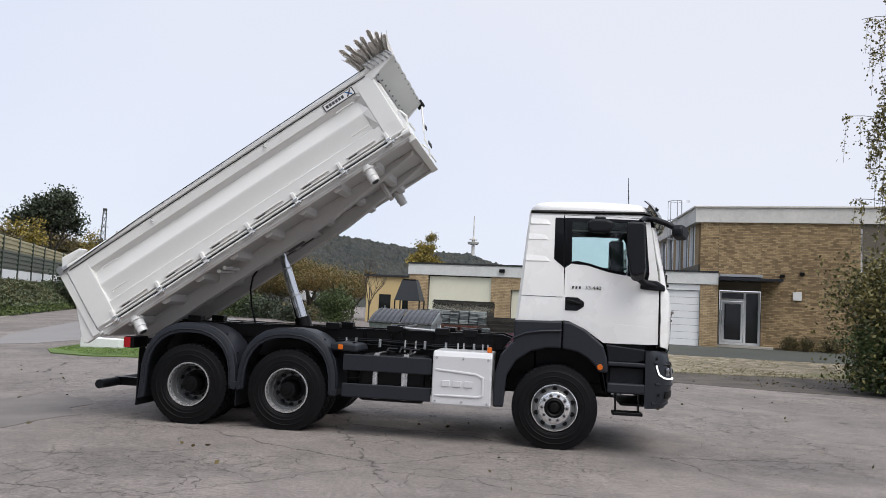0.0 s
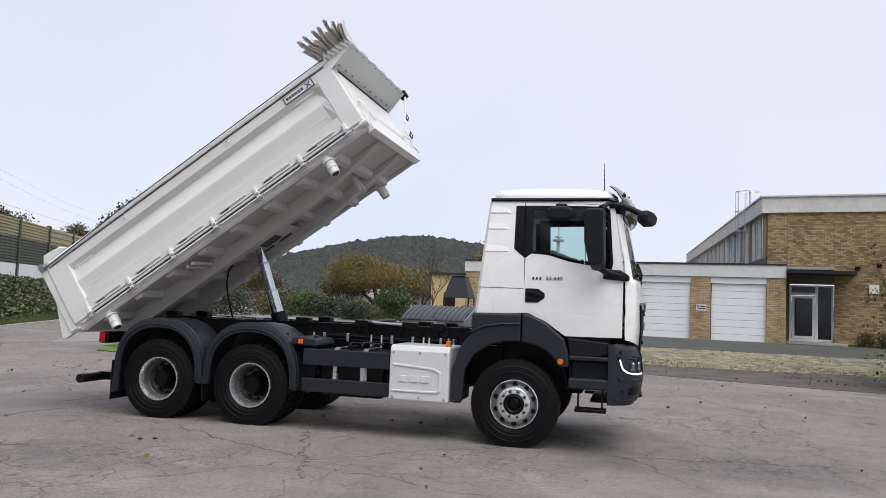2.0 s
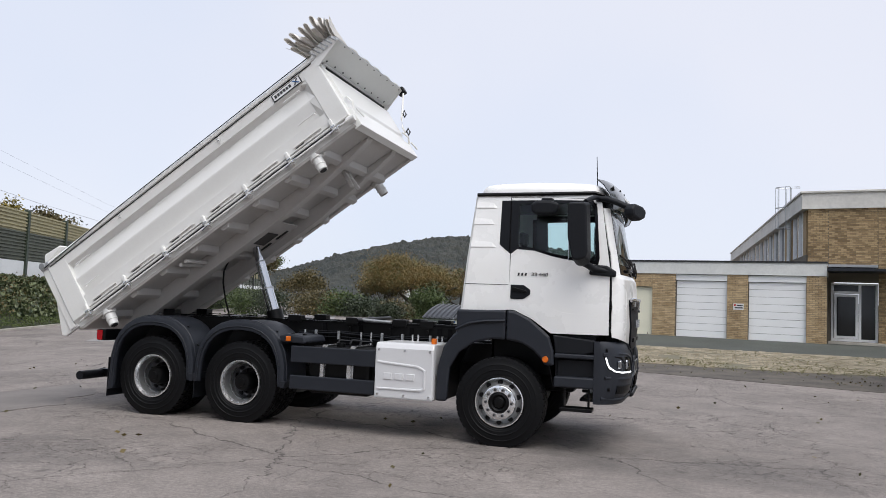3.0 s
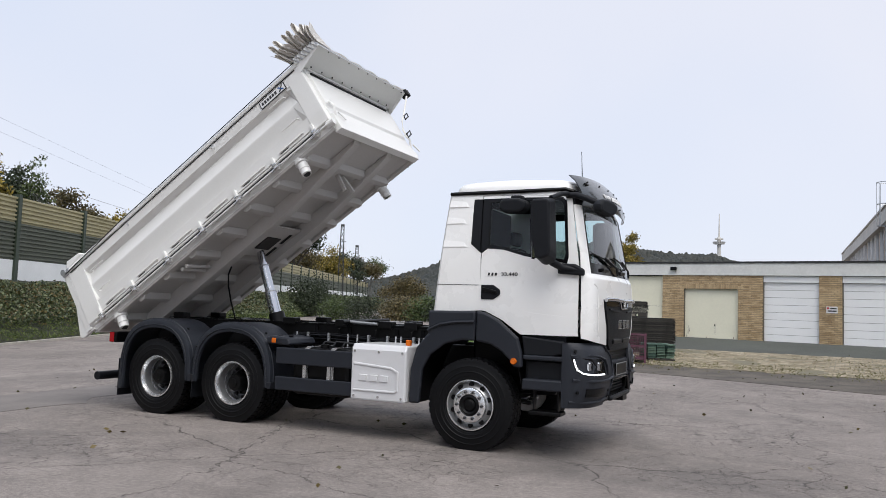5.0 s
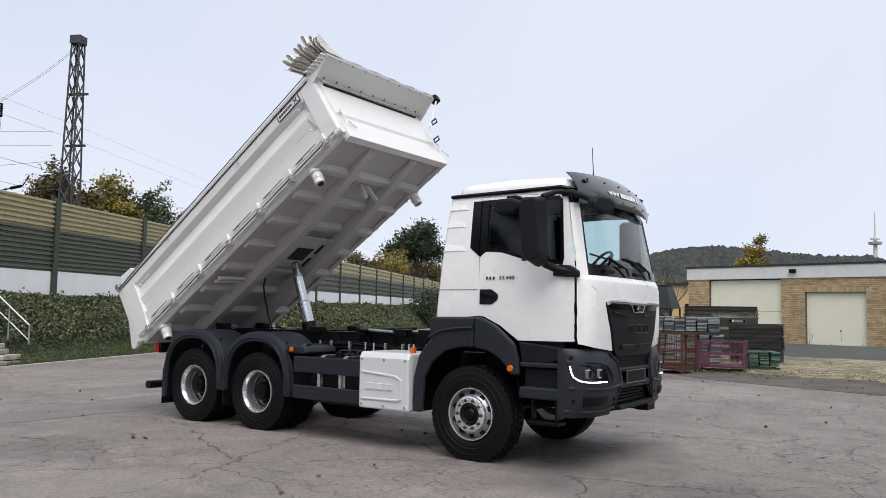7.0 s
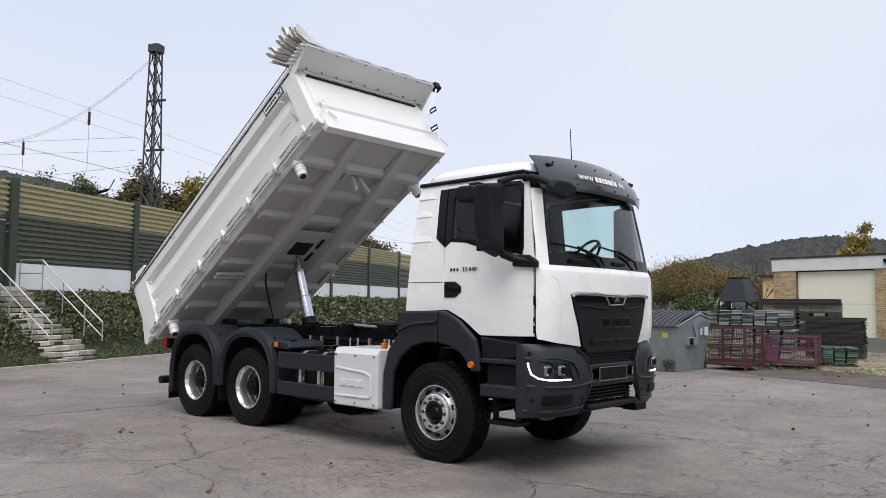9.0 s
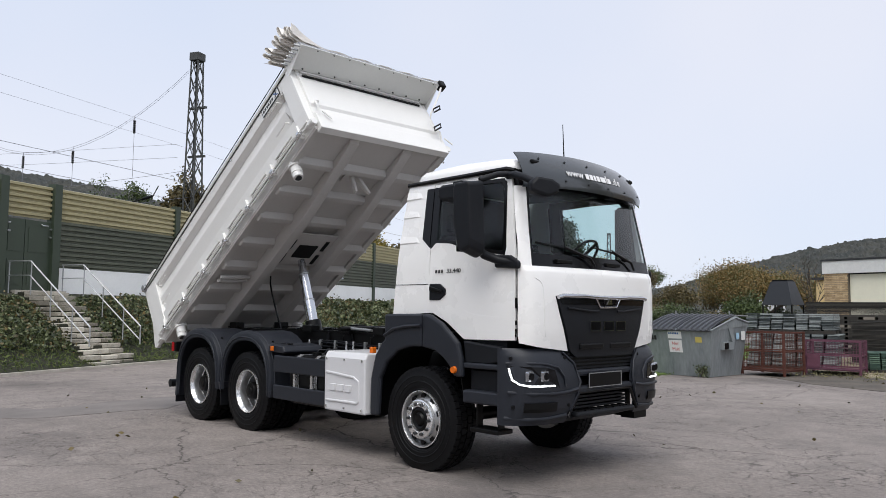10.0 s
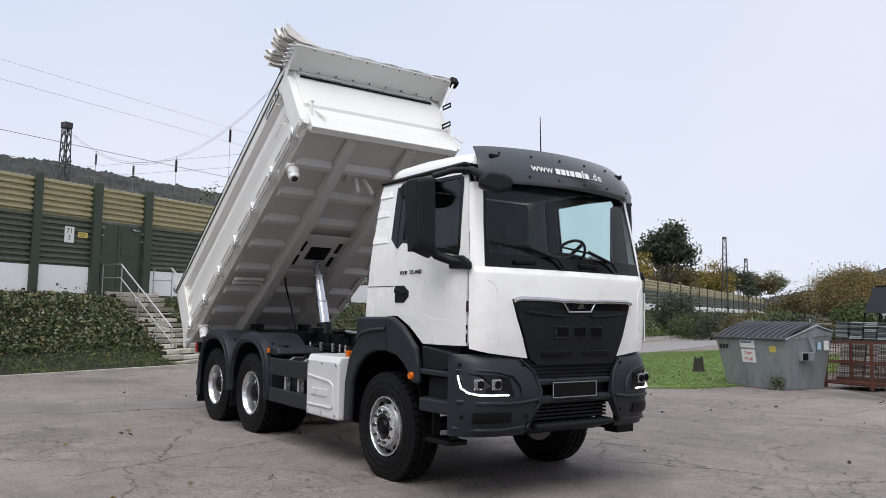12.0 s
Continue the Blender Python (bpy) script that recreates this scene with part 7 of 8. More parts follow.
# ivy and grass on the bank
rng = np.random.default_rng(3)


def on_bank(n, s0, s1, c0, c1, lift, seed):
    rg = np.random.default_rng(seed)
    out = []
    for s, c, u in zip(rg.uniform(s0, s1, n), rg.uniform(min(c0, c1), max(c0, c1), n), rg.random(n)):
        if 22.05 < s < 23.95 and c > -16.2 and (u < 0.93 or noise.noise((s * 2.0, c * 2.0, 5)) < 0.1):
            continue
        top = lift * (0.35 + 1.3 * max(0, 0.5 + noise.noise((s * 0.55, c * 0.55, 7)) + 0.5 * noise.noise((s * 2.1, c * 2.1, 2))))
        top *= 1.0 - 0.55 * smooth01((-c - 14.6) / 1.4)
        if 20.4 < s < 24.6:
            top *= 0.6
        out.append(along(s, c, bank_z(c, s) + 0.03 + top * u ** 0.6))
    return out


tagged(leaves("ivy", on_bank(40000, 4, 42, -13.5, -15.95, 0.34, 1), 0.13, IVY, seed=1), "dense dark ivy covering the bank", "ivy", kind="stuff")
tagged(leaves("ivy", on_bank(22000, 42, 100, -13.1, -16.0, 0.5, 2), 0.26, IVY, seed=2), "dense dark ivy covering the bank", "ivy", kind="stuff")
tagged(leaves("ivy", on_bank(9000, 100, 260, -12.9, -16.1, 0.6, 3), 0.55, IVY, seed=3), "dense dark ivy covering the bank", "ivy", kind="stuff")
tagged(leaves("brown_undergrowth", on_bank(9000, 10, 90, -13.2, -15.6, 0.75, 4), 0.13, LEAF_B, seed=4), "brownish undergrowth among the ivy", "undergrowth", kind="stuff")
tagged(leaves("bank_grass", on_bank(34000, 4, 60, -12.35, -14.7, 0.20, 5), 0.13, BANK_G, seed=5, aspect=0.25), "bright grass and weeds at the foot of the bank", "grass", kind="stuff")
tagged(leaves("bank_grass", on_bank(9000, 60, 170, -12.3, -13.6, 0.3, 6), 0.32, BANK_G, seed=6, aspect=0.3), "bright grass and weeds at the foot of the bank", "grass", kind="stuff")
# grass blades on the lawn
gp = []
for x, y in zip(rng.uniform(-12.2, -1.3, 44000), rng.uniform(21.7, 38, 44000)):
    if y > 22.0 + max(0, (-x - 9.5)) * 1.0 and x > -12.0:
        gp.append((x, y, ground_z(x, y) + 0.04 + 0.03 * rng.random()))
tagged(leaves("lawn_grass", gp, 0.075, GRASS, seed=8, aspect=0.18), "short green lawn grass", "grass", kind="stuff")
# weeds along the pavers' edge
gp = []
for k in range(7000):
    x = rng.uniform(0.5, 26)
    y = 27.4 - 0.17 * x + rng.normal() * (0.5 + 0.03 * x) + (0 if rng.random() < 0.5 else rng.uniform(0, 5))
    if noise.noise((x * 0.5, y * 0.5, 4)) + 0.02 * x + (0.3 if x < 5 else 0.0) > 0.12:
        gp.append((x, y, ground_z(x, y) + 0.03 + 0.05 * rng.random()))
tagged(leaves("verge_weeds", gp, 0.085, MOSS, seed=9, aspect=0.3), "dry weeds and moss between the pavers", "weeds", kind="stuff")
# fallen leaves on the yard
gp = []
for k in range(230):
    x, y = rng.uniform(-10, 16), rng.uniform(2, 26)
    gp.append((x, y, ground_z(x, y) + 0.02))
for k in range(500):
    x = rng.uniform(9, 24)
    y = 23.2 - 0.25 * (x - 9) + rng.normal() * 0.8
    gp.append((x, y, ground_z(x, y) + 0.03))
tagged(leaves("fallen_leaves", gp, 0.07, LEAF_B, seed=10, flat=0.85), "scattered brown autumn leaves on the asphalt", "leaves", kind="stuff")

# kerb along the foot of the bank
KERB = thing("kerb", "grey concrete kerb at the foot of the bank", "kerb", kind="structure")
for k in range(60):
    s = 2 + 1.0 * k
    bm = B()
    prism(bm, [along(s + 0.005, FOOT + 0.36, 0)[:2], along(s + 0.995, FOOT + 0.36, 0)[:2], along(s + 0.995, FOOT + 0.2, 0)[:2], along(s + 0.005, FOOT + 0.2, 0)[:2]], -0.6, -0.27, "z")
    part("kerbstone", bm, CONC, KERB)

# trees behind the barrier
tree(-33.5, 30.2, 7.4, 2.2, LEAF_B, "brownish tree behind the noise barrier", 2200, 0.26, 11, z0=2.4)
tree(-35.1, 34.7, 7.4, 2.6, LEAF_Y, "yellowing tree behind the noise barrier", 2600, 0.26, 12, z0=2.4)
tree(-36.0, 38.2, 7.8, 2.4, LEAF_D, "dark green tree behind the noise barrier", 2600, 0.26, 13, z0=2.4)
tree(-31.3, 35.9, 7.2, 1.1, LEAF_G, "slender sparse birch behind the noise barrier", 500, 0.2, 14, z0=2.4, bark=BIRCH, trunk=0.07)
tree(-38.3, 45.9, 6.6, 3.0, LEAF_B, "brownish tree behind the noise barrier", 2400, 0.28, 15, z0=2.4)
tree(-42.0, 54.0, 6.2, 3.0, LEAF_Y, "yellowing tree behind the noise barrier", 2200, 0.3, 16, z0=2.5)
tree(-46.5, 66.0, 6.6, 3.4, LEAF_B, "brownish tree behind the noise barrier", 2200, 0.34, 17, z0=2.5)
tree(-60.2, 119.8, 14.6, 6.0, LEAF_D, "large dark green oak behind the noise barrier", 5200, 0.55, 18, z0=2.6, trunk=0.35)
tree(-54.8, 99.9, 8.0, 4.4, LEAF_Y, "yellowing tree behind the noise barrier", 2400, 0.42, 19, z0=2.6)
tree(-52.0, 88.0, 6.6, 4.0, LEAF_B, "brownish tree behind the noise barrier", 2200, 0.42, 20, z0=2.6)
tree(-67.0, 133.0, 9.5, 5.5, LEAF_B, "brownish tree behind the noise barrier", 2600, 0.5, 21, z0=2.7)
tree(-69.5, 150.8, 10.2, 6.5, LEAF_Y, "yellowing tree behind the noise barrier", 2600, 0.55, 22, z0=2.7)
tree(-74.0, 170.0, 10.0, 6.5, LEAF_D, "dark green tree behind the noise barrier", 2600, 0.6, 23, z0=2.7)
tree(-81.6, 195.0, 10.5, 6.5, LEAF_B, "brownish tree behind the noise barrier", 2600, 0.6, 24, z0=2.8)
tree(-90.2, 224.0, 13.0, 6.0, LEAF_G, "sparse green tree behind the noise barrier", 1500, 0.6, 25, z0=2.8)
tree(-59.5, 38.2, 11.0, 2.0, LEAF_G, "bare thin tree behind the railway", 260, 0.28, 26, z0=2.8, trunk=0.1, bark=BIRCH)
tree(-58.0, 41.0, 11.0, 2.4, LEAF_G, "sparse green birch behind the railway", 900, 0.3, 27, z0=2.8, trunk=0.1, bark=BIRCH)
tree(-54.0, 43.5, 9.5, 2.4, LEAF_Y, "sparse yellowing tree behind the railway", 900, 0.3, 28, z0=2.8, trunk=0.1)
# trees beyond the lawn
tree(-10.7, 64.0, 4.5, 5.0, LEAF_O, "spreading orange autumn tree beyond the lawn", 22000, 0.15, 31, base=0.22, trunk=0.2, flatten=0.8)
tree(-14.6, 69.0, 4.2, 3.2, LEAF_B, "brownish tree beyond the lawn", 3200, 0.26, 32, base=0.2)
tree(-7.8, 69.7, 4.2, 3.2, LEAF_O, "orange autumn tree beyond the lawn", 2800, 0.25, 33, base=0.2)
tree(-45.5, 134.5, 6.4, 5.5, LEAF_B, "brownish autumn tree beside the road", 2600, 0.42, 36, base=0.2)
tree(-1.7, 75.0, 8.6, 1.9, LEAF_Y, "upright yellow tree behind the garages", 2400, 0.26, 37, base=0.3)
tree(-5.0, 55.0, 5.2, 2.0, LEAF_B, "bare tree beyond the lawn", 0, 0.2, 38, base=0.25, trunk=0.09)
shrub(-6.2, 45.7, 2.3, 1.15, LEAF_G, "round green shrub beyond the lawn", 2600, 0.15, 39)
shrub(-9.0, 47.5, 0.9, 1.2, LEAF_D, "low dark hedge shrub beyond the lawn", 1500, 0.15, 40)
shrub(-41.5, 89.8, 4.8, 3.4, LEAF_D, "large dark shrub on the bank", 2600, 0.32, 41, z0=-0.3)
# near the building
shrub(13.2, 21.3, 4.1, 2.4, LEAF_YG, "large brownish green shrub at the yard edge", 15000, 0.14, 43)
shrub(12.4, 20.9, 2.0, 1.3, LEAF_G, "dark evergreen undergrowth at the yard edge", 4500, 0.12, 44)
shrub(14.6, 20.0, 3.8, 2.2, LEAF_G, "green shrub at the yard edge", 4000, 0.12, 45)
for k, (x, r) in enumerate(((17.75, 0.42), (18.5, 0.42), (19.6, 0.6))):
    p = FM @ Vector((x, TY - 0.6, 0))
    shrub(p.x, p.y, 0.75, r, LEAF_B, "small clipped brownish shrub at the brick wall", 700, 0.09, 46 + k, z0=0.5)


def birch(x, y, h, r, label, twigs, seed):
    rnd = random.Random(seed)
    t = thing("birch_tree", label, "tree", pose(x, y, ground_z(x, y)))
    bm = B()
    for k in range(8):
        cyl(bm, (0.05 * math.sin(k), 0.04 * math.cos(k), h * k / 8), (0.05 * math.sin(k + 1), 0.04 * math.cos(k + 1), h * (k + 1) / 8), 0.17 * (1 - k / 8.5), 0.17 * (1 - (k + 1) / 8.5), 8, False)
    pts = []
    tw = B()
    for k in range(twigs):
        z = h * rnd.uniform(0.3, 1.0)
        ang = rnd.uniform(0, 2 * math.pi)
        reach = r * rnd.uniform(0.35, 1.0) * (1.15 - 0.5 * z / h)
        e = Vector((reach * math.cos(ang), reach * math.sin(ang), z + reach * 0.35))
        tube(tw, [Vector((0, 0, z)), e * 0.4 + Vector((0, 0, z * 0.6 + 0.3)), e * 0.8 + Vector((0, 0, z * 0.2 + 0.15)), e], 0.010, 4)
        for q in range(4):
            s0 = e.lerp(Vector((0, 0, z)), rnd.uniform(0, 0.5))
            hang = rnd.uniform(0.4, 1.7)
            dx, dy = rnd.uniform(-0.3, 0.3), rnd.uniform(-0.3, 0.3)
            line = [s0 + Vector((dx * f, dy * f, -hang * f * f)) for f in (0, 0.4, 0.7, 1.0)]
            tube(tw, line, 0.006, 3)
            for c in range(int(hang * 34)):
                f = rnd.random()
                a = s0 + Vector((dx * f, dy * f, -hang * f * f))
                pts.append((a.x + rnd.gauss(0, 0.07), a.y + rnd.gauss(0, 0.07), a.z + rnd.gauss(0, 0.05)))
    part("trunk", bm, BIRCH, t, smooth=60)
    tagged(part("twig", tw, BARK, t), kind="stuff")
    leaves("crown", pts, 0.11, LEAF_BI, t, seed)


LEAF_BI = mat("pale_birch_leaf", (0.12, 0.11, 0.04), 0.6, col2=(0.30, 0.25, 0.09), scale=0.5, fine=3, island=0.6)
birch(15.25, 24.0, 13.5, 3.0, "tall birch with hanging yellowing twigs", 150, 51)
# trees round the open side of the yard, mirrored in the glass
for k in range(11):
    x = -44 + 6.2 * k
    tree(x, -15 - 3 * math.sin(k * 1.3), 12.0 + 2.0 * math.sin(k * 2.1), 4.3, LEAF_D, "dark tree on the open side of the yard", 2600, 0.75, 120 + k, base=0.1)
tree(27, 6, 16, 4.5, LEAF_D, "dark tree on the far side of the yard", 4000, 0.5, 52)
tree(32, 14, 14, 4.0, LEAF_D, "dark tree on the far side of the yard", 3500, 0.5, 53)
tree(26, -5, 15, 4.5, LEAF_D, "dark tree on the far side of the yard", 4000, 0.5, 54)

# ---- hills ----


def hill(name, crest, dist, depth, ox, oy, label, seed, na=620, nr=100):
    bm = B()
    a0, a1 = crest[0][0], crest[-1][0]
    rows = []
    for i in range(nr + 1):
        f = i / nr
        row = []
        for j in range(na + 1):
            az = a0 + (a1 - a0) * j / na
            el = lerp_tab(crest, az)
            d = dist - depth * (1 - f)
            top = 1.7 + dist * math.tan(radians(el))
            x, y = ox - d * math.sin(radians(az)), oy + d * math.cos(radians(az))
            k = dist / 900
            bump = 4 * k * noise.noise((x * 0.02 / k, y * 0.02 / k, seed)) + 4.5 * k * abs(noise.noise((x * 0.10 / k, y * 0.10 / k, seed + 3))) + 4.0 * k * abs(noise.noise((x * 0.26 / k, y * 0.26 / k, seed + 5))) - 1.5 * k
            row.append((x, y, -2 + (top + 2) * math.sin(0.5 * math.pi * f) ** 0.9 + bump * min(1, f * 3)))
        rows.append(row)
    last = [(ox - (dist + 200) * math.sin(radians(a0 + (a1 - a0) * j / na)), oy + (dist + 200) * math.cos(radians(a0 + (a1 - a0) * j / na)), -20) for j in range(na + 1)]
    rows.append(last)
    grid(bm, rows)
    return tagged(part(name, bm, HILL), label, "hill", kind="structure")


hill("backdrop_hill", [(-26, 0.2), (-12, 1.2), (-8, 2.3), (-4.5, 3.1), (-2, 3.75), (1, 3.85), (4, 4.15), (6, 4.45), (8, 4.5), (10, 4.4), (12.3, 4.0), (14, 3.65), (16, 3.2), (17.5, 2.8), (20.5, 1.8), (24, 1.1), (36, 0.9)], 650, 300, 0, 0, "wooded hill in the distance", 1)
hill("backdrop_ridge", [(44, 1.2), (50, 4.6), (56, 6.3), (60, 7.1), (66, 7.9), (72, 8.5), (80, 9.1), (95, 8.7), (120, 6.0)], 480, 260, 5, 3, "wooded ridge behind the railway", 2)

# television tower on the hill
TV = thing("television_tower", "slender concrete television tower on the hill", "tower", pose(24.8, 643, 35, 0, 0, 0) @ Matrix.Diagonal((0.59, 0.59, 0.59, 1)))
part("shaft", cyl(B(), (0, 0, -8), (0, 0, 45), 3.0, 2.2, 12), FASCIA_G, TV)
part("platform", cyl(B(), (0, 0, 35.5), (0, 0, 38.5), 7.0, 8.4, 20), FASCIA_G, TV)
part("platform", cyl(B(), (0, 0, 41.5), (0, 0, 43), 5.5, 5.5, 20), FASCIA_G, TV)
part("antenna", cyl(B(), (0, 0, 45), (0, 0, 76), 1.1, 0.5, 8), FASCIA_G, TV)

# ---- railway masts and wires ----


def mast(x, y, h, w0, w1, yaw, label, group="railway masts", z0=2.0):
    m = thing("lattice_mast", label, "mast", pose(x, y, z0, 0, 0, yaw), group=group)
    for sx in (-1, 1):
        for sy in (-1, 1):
            part("leg", tube(B(), [(sx * w0, sy * w0, 0), (sx * w1, sy * w1, h)], 0.055, 4), MASTM, m)
    n = 12
    bm = B()
    for k in range(n):
        f0, f1 = k / n, (k + 1) / n
        a, b = w0 + (w1 - w0) * f0, w0 + (w1 - w0) * f1
        for c in range(4):
            p = [(-1, -1), (1, -1), (1, 1), (-1, 1)]
            q, r = p[c], p[(c + 1) % 4]
            tube(bm, [(q[0] * a, q[1] * a, h * f0), (r[0] * b, r[1] * b, h * f1)], 0.028, 4)
            tube(bm, [(r[0] * a, r[1] * a, h * f0), (q[0] * b, q[1] * b, h * f1)], 0.028, 4)
    part("bracing", bm, MASTM, m)
    part("cap", box(B(), -w1 - 0.08, w1 + 0.08, -w1 - 0.08, w1 + 0.08, h - 0.25, h + 0.15), MASTM, m)
    for z in (h * 0.58, h * 0.78):
        part("crossarm", box(B(), -w0 * 0.9, w0 * 0.9 + 0.3, -0.06, 0.06, z, z + 0.1), MASTM, m)
    return m


mast(-27.5, 26.6, 12.6, 0.40, 0.2, 17.7, "dark steel lattice mast of the railway")
mast(-49.5, 22.5, 12.3, 0.42, 0.2, 17.7, "dark steel lattice mast of the railway")
mast(-64.6, 147.7, 15.4, 0.6, 0.28, 17.7, "distant dark steel lattice mast of the railway")
mast(-72.0, 172.0, 13.0, 0.6, 0.28, 17.7, "distant dark steel lattice mast of the railway")


def wire(name, pts, r=0.010, label="thin dark overhead wire above the railway"):
    return tagged(part(name, tube(B(), pts, r, 4), WIRE), label, "wire", group="overhead wires")


MA, MB = Vector((-27.5, 26.6, 14.3)), Vector((-49.5, 22.5, 14.1))


def span(f, sag, z=0.0):
    p = MA.lerp(MB, f)
    return Vector((p.x, p.y, p.z + z - sag * 4 * f * (1 - f)))


for off in (0.0, 0.12):
    wire("headspan_wire", [span(k / 16, 3.6, -off) for k in range(17)], 0.009)
for zz in (-5.6, -7.0):
    wire("cross_wire", [span(k / 8, 0.15, zz) for k in range(9)])
for k, f in enumerate((0.2, 0.42, 0.62, 0.82)):
    top, bot = span(f, 3.6), span(f, 0.15, -5.6)
    wire("dropper", [top, bot], 0.012)
    ins = thing("insulator", "dark ribbed insulator on the overhead wires", "insulator", group="insulators")
    bm = B()
    for j in range(6):
        z = top.z - 0.25 - 0.12 * j
        cyl(bm, (top.x, top.y, z), (top.x, top.y, z - 0.09), 0.09, 0.05, 8)
    part("body", bm, BLACK, ins)
    # contact and carrying wires run along the track
    for zz in (-5.4, -7.1):
        b = span(f, 0.15, zz)
        d = Vector((-NY, NX, 0))
        wire("contact_wire", [b - d * 60 + Vector((0, 0, 0.5)), b - d * 30, b + Vector((0, 0, 0.25)), b + d * 35, b + d * 70 + Vector((0, 0, 0.3)), b + d * 140], 0.012)
    reg = thing("registration_arm", "dark registration arm with insulator", "insulator", group="insulators")
    b = span(f, 0.15, -6.9)
    part("arm", tube(B(), [b, b + Vector((1.6, 0.3, 0.25)), b + Vector((2.0, 0.35, 0.75))], 0.03, 6), BLACK, reg)
    part("isolator", cyl(B(), b + Vector((0.9, 0.16, 0.14)), b + Vector((1.5, 0.28, 0.23)), 0.08, n=8), BLACK, reg)
for zz in (-3.9, -4.6):
    wire("feeder_wire", [MA + Vector((30 * NY, -30 * NX, zz)), MA + Vector((0, 0, zz)), MA + Vector((-40 * NY, 40 * NX, zz - 1.0)), MA + Vector((-125 * NY, 125 * NX, zz))], 0.005)
for zz in (-2.6, -3.3):
    wire("cross_wire", [MA + Vector((-1.5, 0, zz - 1.5)), span(0.5, 0.4, zz - 0.6), MB + Vector((0, 0, zz - 0.3))], 0.008)

# ---- the skip ----
SKIPT = thing("waste_container", "grey steel waste container with ribbed dark lid", "waste container", pose(-1.05, 25.19, -0.05, 0, 0, -9) @ Matrix.Diagonal((1.02, 1.06, 0.98, 1)))
bm = B()
lo = [bm.verts.new(p) for p in ((-0.80, -0.72, 0.06), (0.80, -0.72, 0.06), (0.80, 0.85, 0.06), (-0.80, 0.85, 0.06))]
hi = [bm.verts.new(p) for p in ((-0.98, -0.96, 1.32), (0.98, -0.96, 1.32), (0.98, 0.95, 1.50), (-0.98, 0.95, 1.50))]
bm.faces.new(lo[::-1])
for k in range(4):
    j = (k + 1) % 4
    bm.faces.new((lo[k], lo[j], hi[j], hi[k]))
tub = part("tub", bm, SKIP, SKIPT, "dented grey steel tub", solid=0.02)
part("rim", tube(B(), [(-0.99, -0.97, 1.32), (0.99, -0.97, 1.32), (0.99, 0.25, 1.66), (0.99, 0.96, 1.52)], 0.03, 6), SKIP, SKIPT)
for sx in (-1, 1):
    part("gable", prism(B(), [(-0.95, 1.30), (0.30, 1.72), (0.95, 1.50), (0.95, 1.44)], *sorted((sx * 0.95, sx * 0.985)), "x"), SKIP, SKIPT)
for x0, x1 in ((-0.97, -0.02), (0.02, 0.97)):
    bm = B()
    prof = [(-1.03, 1.30), (-0.98, 1.36), (-0.6, 1.52), (-0.2, 1.64), (0.28, 1.73)]
    grid(bm, [[(x, y, z) for y, z in prof] for x in (x0, x1)])
    lid = part("lid", bm, SKIP_L, SKIPT, "dark ribbed plastic lid", solid=0.03)
    for k in range(6):
        x = x0 + 0.09 + 0.155 * k
        part("lid_rib", tube(B(), [(x, y, z + 0.012) for y, z in prof], 0.028, 6), SKIP_L, lid, smooth=60)
part("ridge", box(B(), -0.98, 0.98, 0.26, 0.95, 1.70, 1.735), GALV, SKIPT)
for sx in (-1, 1):
    part("lug", cyl(B(), (sx * 0.8, 0.3, 1.72), (sx * 0.8, 0.3, 1.84), 0.02, n=6), GALV, SKIPT)
    part("side_pocket", box(B(), *sorted((sx * 0.9, sx * 1.0)), -0.35, 0.15, 0.78, 1.0), SKIP, SKIPT, bev=0.01)
    part("pocket_mouth", box(B(), *sorted((sx * 0.99, sx * 1.004)), -0.33, -0.12, 0.8, 0.97), BLACK, SKIPT)
    part("stiffener", prism(B(), [(-0.15, 1.45), (0.05, 1.4), (0.25, 1.0), (0.1, 1.0)], *sorted((sx * 0.94, sx * 0.99)), "x"), SKIP, SKIPT)


def skip_front(x, z, o=0.0):
    f = (z - 0.06) / 1.26
    tilt = math.degrees(math.atan2(0.24, 1.26))
    return pose(x, -0.72 - 0.24 * f - 0.006 - o, z, 90 + tilt, 0, 0)


lab = part("waste_label", box(B(), -0.19, 0.19, -0.17, 0.17, 0, 0.006), PAPER, SKIPT, "white label with red lettering")
lab.matrix_basis = skip_front(-0.08, 0.86)
words("label_word", "Nur", 0.125, RED_INK, lab, pose(0, 0.08, 0.008))
words("label_word", "M\u00fcll", 0.125, RED_INK, lab, pose(0, -0.08, 0.008))
lab = part("maker_label", box(B(), -0.2, 0.2, -0.1, 0.1, 0, 0.006), PAPER, SKIPT)
lab.matrix_basis = skip_front(-0.08, 1.17)
for k in range(6):
    part("text_bar", box(B(), -0.17 + 0.05 * k, -0.135 + 0.05 * k, 0.02, 0.07, 0.006, 0.009), BLUE, lab)
lab = part("warning_label", box(B(), -0.09, 0.09, -0.075, 0.075, 0, 0.006), YELLOW, SKIPT)
lab.matrix_basis = skip_front(0.6, 1.06)
for k in range(3):
    lb = part("stencil_bar", box(B(), -0.035, 0.035, -0.06, 0.06, 0, 0.004), INK, SKIPT)
    lb.matrix_basis = skip_front(-0.85 + 0.09 * k, 1.08)
for y, z, w, h, mt in ((0.40, 1.15, 0.07, 0.09, BLUE_IN), (0.70, 1.16, 0.10, 0.12, PAPER)):
    part("side_label", box(B(), 0.965, 0.975, y - w, y + w, z - h, z + h), mt, SKIPT)
shrub(-0.55, 24.25, 0.34, 0.22, IVY, "small weed growing before the waste container", 90, 0.07, 61)

# ---- mesh crates and stacks ----


